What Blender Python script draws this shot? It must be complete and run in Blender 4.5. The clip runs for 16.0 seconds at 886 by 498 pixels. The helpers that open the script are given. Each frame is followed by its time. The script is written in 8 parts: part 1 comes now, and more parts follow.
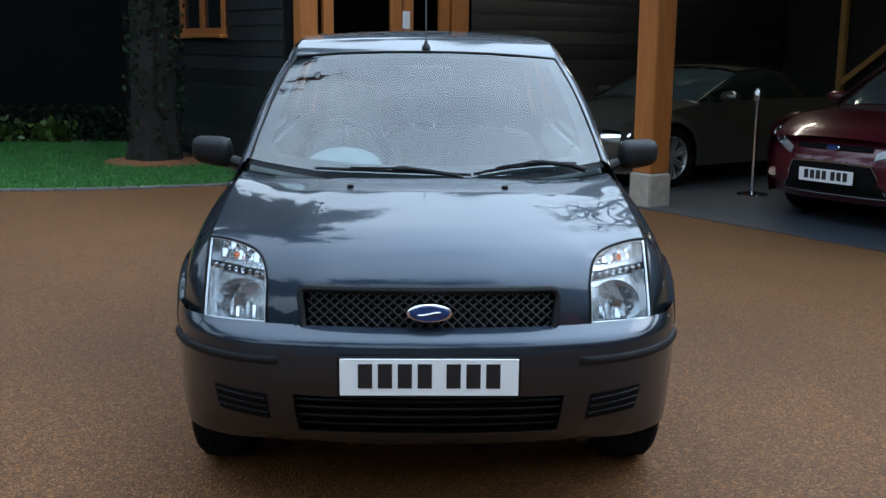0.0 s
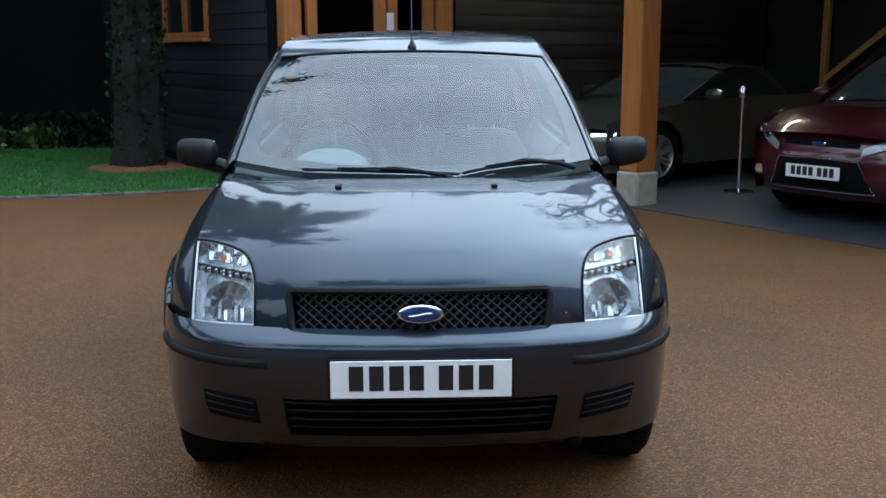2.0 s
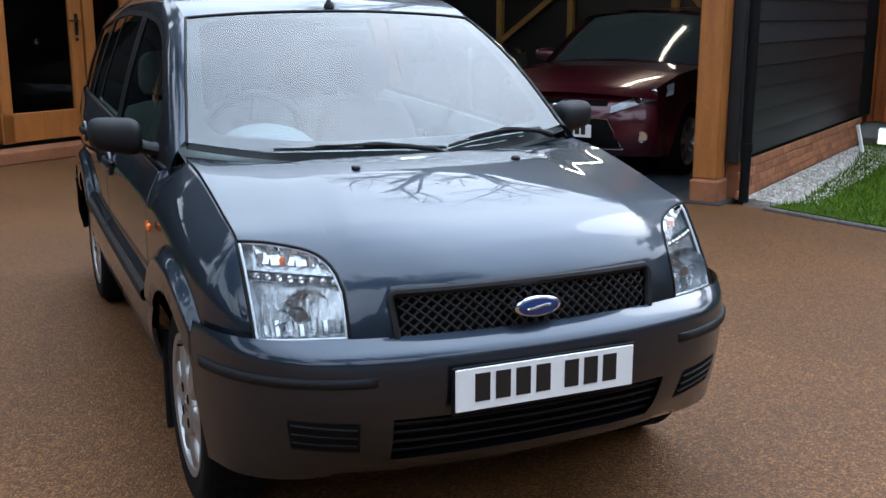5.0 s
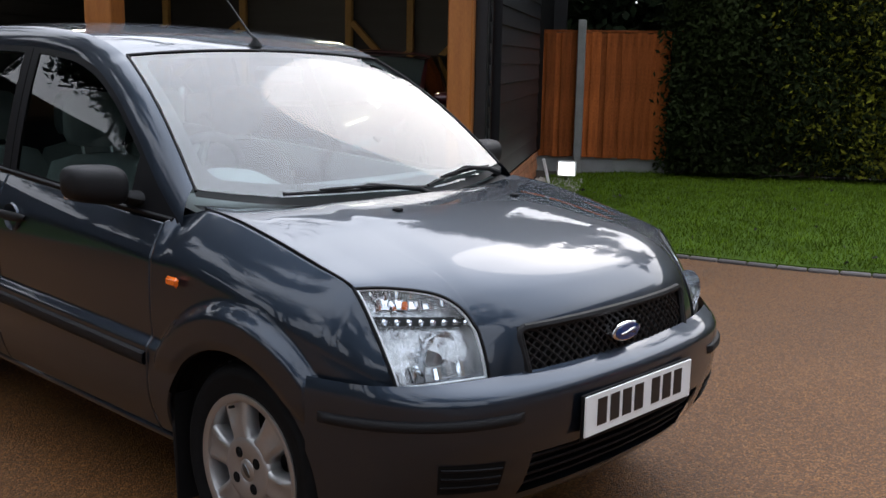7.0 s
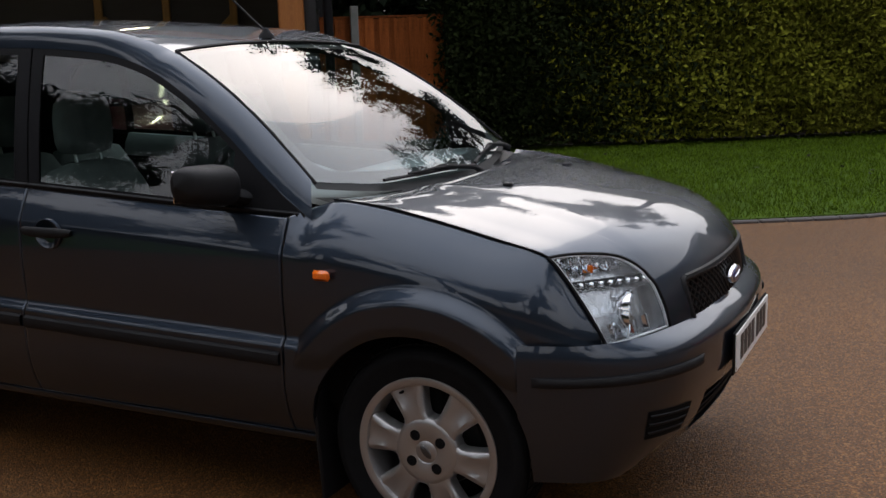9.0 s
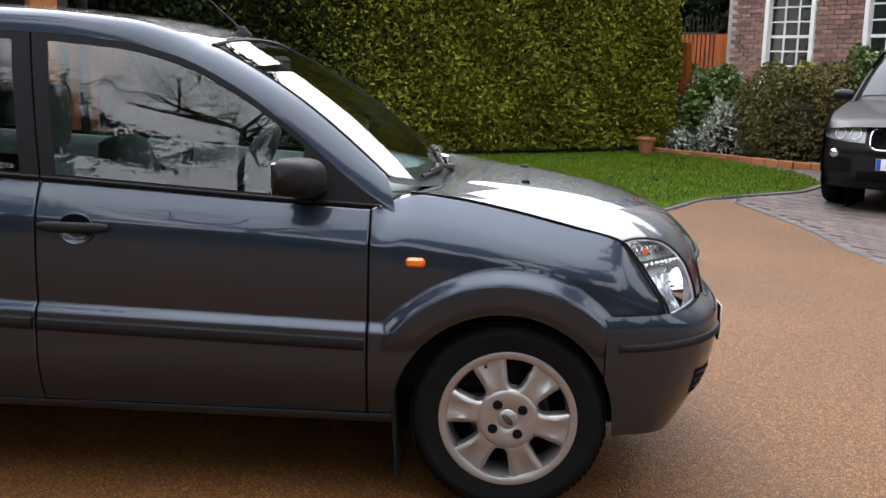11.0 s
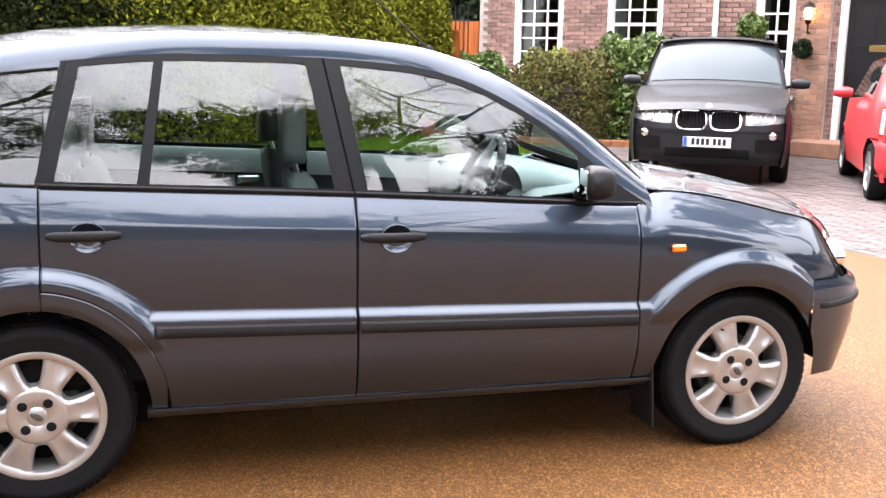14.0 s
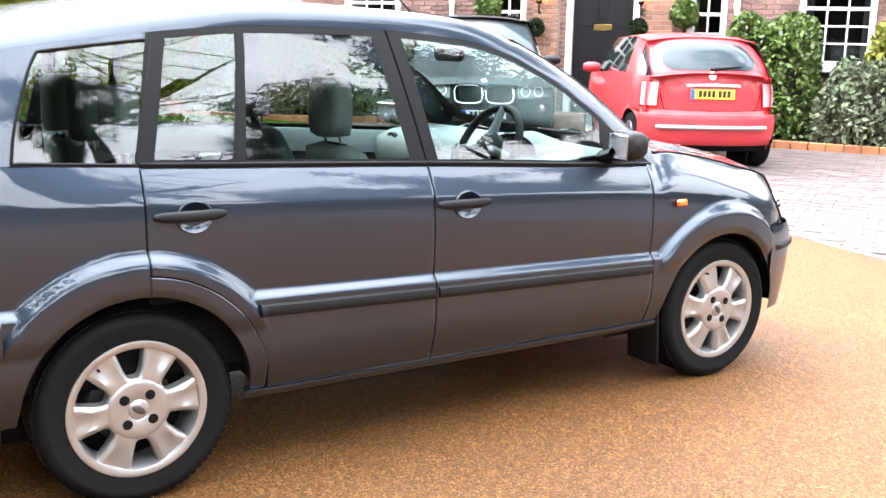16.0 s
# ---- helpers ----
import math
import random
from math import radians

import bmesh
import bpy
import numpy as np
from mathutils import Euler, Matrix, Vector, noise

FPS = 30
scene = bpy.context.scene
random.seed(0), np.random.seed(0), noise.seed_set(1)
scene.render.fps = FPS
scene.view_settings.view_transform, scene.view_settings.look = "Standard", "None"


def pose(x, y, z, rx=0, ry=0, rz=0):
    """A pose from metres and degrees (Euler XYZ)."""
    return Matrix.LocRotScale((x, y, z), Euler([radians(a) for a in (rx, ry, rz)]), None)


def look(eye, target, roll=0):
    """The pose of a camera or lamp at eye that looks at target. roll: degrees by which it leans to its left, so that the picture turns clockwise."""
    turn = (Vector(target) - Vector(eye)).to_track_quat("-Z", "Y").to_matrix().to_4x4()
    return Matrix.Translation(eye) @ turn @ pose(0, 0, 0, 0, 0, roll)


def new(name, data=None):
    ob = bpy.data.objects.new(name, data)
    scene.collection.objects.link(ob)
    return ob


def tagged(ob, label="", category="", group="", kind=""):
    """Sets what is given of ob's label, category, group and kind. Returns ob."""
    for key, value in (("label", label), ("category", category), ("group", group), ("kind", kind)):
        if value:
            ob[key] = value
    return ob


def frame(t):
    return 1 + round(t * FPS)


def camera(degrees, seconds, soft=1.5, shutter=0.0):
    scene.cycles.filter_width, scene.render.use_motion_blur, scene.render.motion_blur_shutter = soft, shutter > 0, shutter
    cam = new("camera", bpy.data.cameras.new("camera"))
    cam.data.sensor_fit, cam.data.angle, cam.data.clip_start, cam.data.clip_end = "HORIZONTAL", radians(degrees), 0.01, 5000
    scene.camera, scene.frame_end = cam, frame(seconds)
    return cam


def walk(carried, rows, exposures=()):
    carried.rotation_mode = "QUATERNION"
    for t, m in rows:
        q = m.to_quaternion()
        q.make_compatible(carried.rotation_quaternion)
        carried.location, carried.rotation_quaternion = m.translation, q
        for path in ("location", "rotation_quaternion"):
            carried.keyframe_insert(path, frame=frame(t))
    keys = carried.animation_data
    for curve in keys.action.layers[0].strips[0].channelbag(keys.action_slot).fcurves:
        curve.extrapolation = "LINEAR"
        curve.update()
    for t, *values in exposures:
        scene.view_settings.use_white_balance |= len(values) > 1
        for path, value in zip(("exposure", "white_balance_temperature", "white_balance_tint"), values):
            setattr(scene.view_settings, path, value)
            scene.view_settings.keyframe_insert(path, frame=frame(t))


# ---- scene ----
cam = camera(46.2, 16.0)
PATH = [
    (0, (-0.031, -2.901, 1.443), (0.022, -0.937, 1.066), 0.6),
    (0.5, (-0.03, -2.904, 1.443), (0.021, -0.94, 1.07), 0.0),
    (1, (-0.031, -2.899, 1.441), (0.021, -0.934, 1.073), 0.1),
    (1.5, (-0.036, -2.886, 1.434), (0.021, -0.921, 1.066), 0.0),
    (2, (-0.041, -2.862, 1.427), (0.038, -0.898, 1.055), -0.1),
    (2.5, (-0.121, -2.785, 1.403), (-0.001, -0.835, 0.975), 3.2),
    (3, (-0.26, -2.643, 1.416), (-0.175, -0.695, 0.972), 3.8),
    (3.5, (-0.381, -2.523, 1.427), (-0.217, -0.575, 1.002), 3.0),
    (4, (-0.773, -2.447, 1.401), (-0.365, -0.547, 0.927), -0.3),
    (4.5, (-0.998, -2.358, 1.412), (-0.406, -0.502, 0.958), -0.3),
    (5, (-1.263, -2.216, 1.419), (-0.471, -0.433, 0.979), 0.0),
    (5.2, (-1.39, -2.183, 1.406), (-0.512, -0.442, 0.959), -0.3),
    (7.3, (-2.491, -1.39, 1.417), (-1.005, -0.104, 1.045), -0.7),
    (7.5, (-2.571, -1.321, 1.393), (-1.055, -0.076, 1.002), -2.4),
    (8, (-2.782, -1.106, 1.377), (-1.163, 0.014, 1.023), -0.6),
    (8.5, (-3.004, -0.854, 1.405), (-1.304, 0.118, 0.998), -0.8),
    (9, (-3.174, -0.548, 1.398), (-1.419, 0.332, 1.014), -1.8),
    (9.2, (-3.309, -0.338, 1.355), (-1.494, 0.426, 1.006), 0.3),
    (11.3, (-3.853, 0.911, 1.386), (-1.889, 1.015, 1.025), 1.4),
    (11.5, (-3.872, 1.043, 1.442), (-1.908, 1.146, 1.082), 1.6),
    (12, (-3.961, 1.364, 1.471), (-1.996, 1.431, 1.106), 2.2),
    (12.5, (-4.06, 1.68, 1.46), (-2.102, 1.518, 1.086), 1.4),
    (13, (-4.11, 2.033, 1.46), (-2.159, 1.802, 1.085), 0.9),
    (13.5, (-4.116, 2.403, 1.461), (-2.18, 2.082, 1.075), 1.7),
    (14, (-4.135, 2.759, 1.473), (-2.236, 2.259, 1.093), 1.1),
    (14.5, (-4.073, 3.087, 1.454), (-2.208, 2.462, 1.09), 1.3),
    (15, (-3.989, 3.405, 1.45), (-2.168, 2.66, 1.091), 1.4),
    (15.5, (-3.924, 3.732, 1.437), (-2.188, 2.806, 1.074), 0.5),
    (16, (-3.754, 4.044, 1.426), (-2.109, 2.98, 1.02), 1.3),
]
EXPOSURE = [(0, -0.60, 5450, 3), (4.0, -0.48, 5600, 6), (5.2, -0.38, 5800, 9), (7.3, -0.86, 6550, 14), (9.2, -1.26, 6800, 15), (11.3, 0.30, 6850, 14), (12.5, 0.95, 6900, 15), (14.0, 1.58, 7050, 18), (15.2, 1.74, 6850, 16), (16, 1.88, 6700, 13)]
walk(cam, [(t, look(eye, target, roll)) for t, eye, target, roll in PATH], EXPOSURE)

# ---------------- world and light ----------------
world = bpy.data.worlds.new("overcast_sky")
scene.world = world
world.use_nodes = True
wn, wl = world.node_tree.nodes, world.node_tree.links
wn.clear()
sky = wn.new("ShaderNodeTexSky")
sky.sky_type = "NISHITA"
sky.sun_disc = False
sky.sun_elevation, sky.sun_rotation = radians(38), radians(70.6)
sky.dust_density, sky.air_density = 4.0, 1.2
bg_sky = wn.new("ShaderNodeBackground")
bg_sky.inputs["Strength"].default_value = 0.06
cloud_noise = wn.new("ShaderNodeTexNoise")
cloud_noise.inputs["Scale"].default_value = 2.2
cloud_noise.inputs["Detail"].default_value = 5
cloud_ramp = wn.new("ShaderNodeValToRGB")
cloud_ramp.color_ramp.elements[0].position, cloud_ramp.color_ramp.elements[0].color = 0.3, (0.55, 0.60, 0.68, 1)
cloud_ramp.color_ramp.elements[1].position, cloud_ramp.color_ramp.elements[1].color = 0.72, (0.92, 0.95, 1.0, 1)
bg_cloud = wn.new("ShaderNodeBackground")
add = wn.new("ShaderNodeAddShader")
wout = wn.new("ShaderNodeOutputWorld")
wcoord = wn.new("ShaderNodeTexCoord")
wl.new(wcoord.outputs["Generated"], cloud_noise.inputs["Vector"])
wl.new(cloud_noise.outputs["Fac"], cloud_ramp.inputs["Fac"])
sep = wn.new("ShaderNodeSeparateXYZ")
wl.new(wcoord.outputs["Generated"], sep.inputs[0])
lift = wn.new("ShaderNodeMapRange")
lift.inputs["From Min"].default_value, lift.inputs["From Max"].default_value = 0.0, 1.0
lift.inputs["To Min"].default_value, lift.inputs["To Max"].default_value = 0.42, 1.12
wl.new(sep.outputs["Z"], lift.inputs["Value"])
grade = wn.new("ShaderNodeMix")
grade.data_type, grade.blend_type = "RGBA", "MULTIPLY"
grade.inputs["Factor"].default_value = 1.0
wl.new(cloud_ramp.outputs["Color"], grade.inputs[6])
hue = wn.new("ShaderNodeValToRGB")
hue.color_ramp.elements[0].position, hue.color_ramp.elements[0].color = 0.05, (1.0, 0.985, 0.955, 1)
hue.color_ramp.elements[1].position, hue.color_ramp.elements[1].color = 0.75, (0.95, 0.98, 1.0, 1)
wl.new(sep.outputs["Z"], hue.inputs["Fac"])
hued = wn.new("ShaderNodeMix")
hued.data_type, hued.blend_type = "RGBA", "MULTIPLY"
hued.inputs["Factor"].default_value = 1.0
wl.new(lift.outputs[0], hued.inputs[6])
wl.new(hue.outputs["Color"], hued.inputs[7])
wl.new(hued.outputs[2], grade.inputs[7])
SUN_WAY = Vector((0.74, 0.26, 0.62)).normalized()
glow_dot = wn.new("ShaderNodeVectorMath")
glow_dot.operation = "DOT_PRODUCT"
glow_dot.inputs[1].default_value = SUN_WAY
wl.new(wcoord.outputs["Generated"], glow_dot.inputs[0])
glow_floor = wn.new("ShaderNodeMath")
glow_floor.operation = "MAXIMUM"
glow_floor.inputs[1].default_value = 0.0
wl.new(glow_dot.outputs["Value"], glow_floor.inputs[0])
glow_pow = wn.new("ShaderNodeMath")
glow_pow.operation = "POWER"
glow_pow.inputs[1].default_value = 3.0
wl.new(glow_floor.outputs[0], glow_pow.inputs[0])
glow_gain = wn.new("ShaderNodeMath")
glow_gain.operation = "MULTIPLY_ADD"
glow_gain.inputs[1].default_value, glow_gain.inputs[2].default_value = 4.9, 4.4
wl.new(glow_pow.outputs[0], glow_gain.inputs[0])
wl.new(glow_gain.outputs[0], bg_cloud.inputs["Strength"])
wl.new(grade.outputs[2], bg_cloud.inputs["Color"])
wl.new(sky.outputs["Color"], bg_sky.inputs["Color"])
wl.new(bg_sky.outputs[0], add.inputs[0])
wl.new(bg_cloud.outputs[0], add.inputs[1])
wl.new(add.outputs[0], wout.inputs["Surface"])
sun_data = bpy.data.lights.new("sun", "SUN")
sun_data.energy, sun_data.angle, sun_data.color = 0.5, radians(25), (1.0, 0.96, 0.9)
sun = new("sun", sun_data)
sun.matrix_world = look((0, 0, 10), Vector((0, 0, 10)) - SUN_WAY, 0)


# ---------------- materials ----------------
def mat(name, color, rough=0.6, metal=0.0, vary=0.15, scale=8.0, fine=120.0, bump=0.0, bump_scale=None,
        coat=0.0, spec=0.5, color2=None, stretch=(1, 1, 1), object_random=0.0, island_random=0.0, emit=None, emit_strength=0.0, coat_rough=0.03):
    m = bpy.data.materials.new(name)
    m.use_nodes = True
    n, l = m.node_tree.nodes, m.node_tree.links
    p = n["Principled BSDF"]
    p.inputs["Roughness"].default_value = rough
    p.inputs["Metallic"].default_value = metal
    p.inputs["Specular IOR Level"].default_value = spec
    p.inputs["Coat Weight"].default_value = coat
    p.inputs["Coat Roughness"].default_value = coat_rough
    p.inputs["Coat IOR"].default_value = 1.5
    if emit:
        p.inputs["Emission Color"].default_value = (*emit, 1)
        p.inputs["Emission Strength"].default_value = emit_strength
    c2 = color2 or tuple(max(0.0, c * (1 - 2.2 * vary)) for c in color)
    co = n.new("ShaderNodeTexCoord")
    mp = n.new("ShaderNodeMapping")
    mp.inputs["Scale"].default_value = stretch
    l.new(co.outputs["Object"], mp.inputs["Vector"])
    big = n.new("ShaderNodeTexNoise")
    big.inputs["Scale"].default_value = scale
    big.inputs["Detail"].default_value = 4
    small = n.new("ShaderNodeTexNoise")
    small.inputs["Scale"].default_value = fine
    small.inputs["Detail"].default_value = 3
    l.new(mp.outputs[0], big.inputs["Vector"])
    l.new(mp.outputs[0], small.inputs["Vector"])
    mixn = n.new("ShaderNodeMath")
    mixn.operation = "MULTIPLY_ADD"
    l.new(small.outputs["Fac"], mixn.inputs[0])
    mixn.inputs[1].default_value = 0.55
    half = n.new("ShaderNodeMath")
    half.operation = "MULTIPLY"
    half.inputs[1].default_value = 0.45
    l.new(big.outputs["Fac"], half.inputs[0])
    l.new(half.outputs[0], mixn.inputs[2])
    ramp = n.new("ShaderNodeValToRGB")
    ramp.color_ramp.elements[0].position, ramp.color_ramp.elements[1].position = 0.32, 0.66
    ramp.color_ramp.elements[0].color = (*c2, 1)
    ramp.color_ramp.elements[1].color = (*color, 1)
    l.new(mixn.outputs[0], ramp.inputs["Fac"])
    out = ramp.outputs["Color"]
    if object_random or island_random:
        src = n.new("ShaderNodeObjectInfo").outputs["Random"] if object_random else n.new("ShaderNodeNewGeometry").outputs["Random Per Island"]
        amount = object_random or island_random
        rng = n.new("ShaderNodeMapRange")
        rng.inputs["To Min"].default_value, rng.inputs["To Max"].default_value = 1 - amount, 1 + amount
        l.new(src, rng.inputs["Value"])
        hsv = n.new("ShaderNodeHueSaturation")
        l.new(out, hsv.inputs["Color"])
        l.new(rng.outputs[0], hsv.inputs["Value"])
        out = hsv.outputs["Color"]
    l.new(out, p.inputs["Base Color"])
    if bump:
        b = n.new("ShaderNodeBump")
        b.inputs["Strength"].default_value = bump
        b.inputs["Distance"].default_value = 0.01
        if bump_scale:
            bn = n.new("ShaderNodeTexNoise")
            bn.inputs["Scale"].default_value = bump_scale
            bn.inputs["Detail"].default_value = 3
            l.new(mp.outputs[0], bn.inputs["Vector"])
            l.new(bn.outputs["Fac"], b.inputs["Height"])
        else:
            l.new(small.outputs["Fac"], b.inputs["Height"])
        l.new(b.outputs[0], p.inputs["Normal"])
    return m


def glass(name, tint, ior=1.5):
    m = bpy.data.materials.new(name)
    m.use_nodes = True
    n, l = m.node_tree.nodes, m.node_tree.links
    n.clear()
    o = n.new("ShaderNodeOutputMaterial")
    t = n.new("ShaderNodeBsdfTransparent")
    t.inputs["Color"].default_value = (*tint, 1)
    g = n.new("ShaderNodeBsdfGlossy")
    g.inputs["Roughness"].default_value = 0.004
    f = n.new("ShaderNodeLayerWeight")
    f.inputs["Blend"].default_value = 0.5
    pw = n.new("ShaderNodeMath")
    pw.operation = "POWER"
    pw.inputs[1].default_value = 5.0
    l.new(f.outputs["Facing"], pw.inputs[0])
    f0 = ((ior - 1) / (ior + 1)) ** 2
    ma = n.new("ShaderNodeMath")
    ma.operation = "MULTIPLY_ADD"
    ma.inputs[1].default_value, ma.inputs[2].default_value = 1 - f0, f0
    l.new(pw.outputs[0], ma.inputs[0])
    x = n.new("ShaderNodeMixShader")
    l.new(ma.outputs[0], x.inputs[0])
    l.new(t.outputs[0], x.inputs[1])
    l.new(g.outputs[0], x.inputs[2])
    l.new(x.outputs[0], o.inputs["Surface"])
    return m


def resin_material():
    """Resin-bound gravel: small rounded stones in tan and brown."""
    m = bpy.data.materials.new("resin_bound_gravel")
    m.use_nodes = True
    n, l = m.node_tree.nodes, m.node_tree.links
    p = n["Principled BSDF"]
    co = n.new("ShaderNodeTexCoord")
    vor = n.new("ShaderNodeTexVoronoi")
    vor.inputs["Scale"].default_value = 150
    ramp = n.new("ShaderNodeValToRGB")
    e = ramp.color_ramp.elements
    e[0].position, e[0].color = 0.0, (0.046, 0.0180, 0.0054, 1)
    e[1].position, e[1].color = 1.0, (0.25, 0.120, 0.038, 1)
    for pos, c in ((0.35, (0.082, 0.0335, 0.0087, 1)), (0.72, (0.139, 0.0567, 0.0149, 1))):
        k = e.new(pos)
        k.color = c
    sep = n.new("ShaderNodeSeparateColor")
    l.new(co.outputs["Object"], vor.inputs["Vector"])
    l.new(vor.outputs["Color"], sep.inputs[0])
    l.new(sep.outputs[0], ramp.inputs["Fac"])
    big = n.new("ShaderNodeTexNoise")
    big.inputs["Scale"].default_value = 0.7
    big.inputs["Detail"].default_value = 6
    l.new(co.outputs["Object"], big.inputs["Vector"])
    rng = n.new("ShaderNodeMapRange")
    rng.inputs["From Min"].default_value, rng.inputs["From Max"].default_value = 0.3, 0.7
    rng.inputs["To Min"].default_value, rng.inputs["To Max"].default_value = 0.8, 1.12
    l.new(big.outputs["Fac"], rng.inputs["Value"])
    clump = n.new("ShaderNodeTexNoise")
    clump.inputs["Scale"].default_value, clump.inputs["Detail"].default_value = 34, 3
    l.new(co.outputs["Object"], clump.inputs["Vector"])
    clump_rng = n.new("ShaderNodeMapRange")
    clump_rng.inputs["From Min"].default_value, clump_rng.inputs["From Max"].default_value = 0.3, 0.7
    clump_rng.inputs["To Min"].default_value, clump_rng.inputs["To Max"].default_value = 0.86, 1.15
    l.new(clump.outputs["Fac"], clump_rng.inputs["Value"])
    both = n.new("ShaderNodeMath")
    both.operation = "MULTIPLY"
    l.new(rng.outputs[0], both.inputs[0])
    l.new(clump_rng.outputs[0], both.inputs[1])
    hsv = n.new("ShaderNodeHueSaturation")
    l.new(ramp.outputs["Color"], hsv.inputs["Color"])
    l.new(both.outputs[0], hsv.inputs["Value"])
    l.new(hsv.outputs["Color"], p.inputs["Base Color"])
    b = n.new("ShaderNodeBump")
    b.inputs["Strength"].default_value, b.inputs["Distance"].default_value = 0.8, 0.005
    b.invert = True
    l.new(vor.outputs["Distance"], b.inputs["Height"])
    l.new(b.outputs[0], p.inputs["Normal"])
    p.inputs["Roughness"].default_value = 0.55
    p.inputs["Specular IOR Level"].default_value = 0.28
    return m


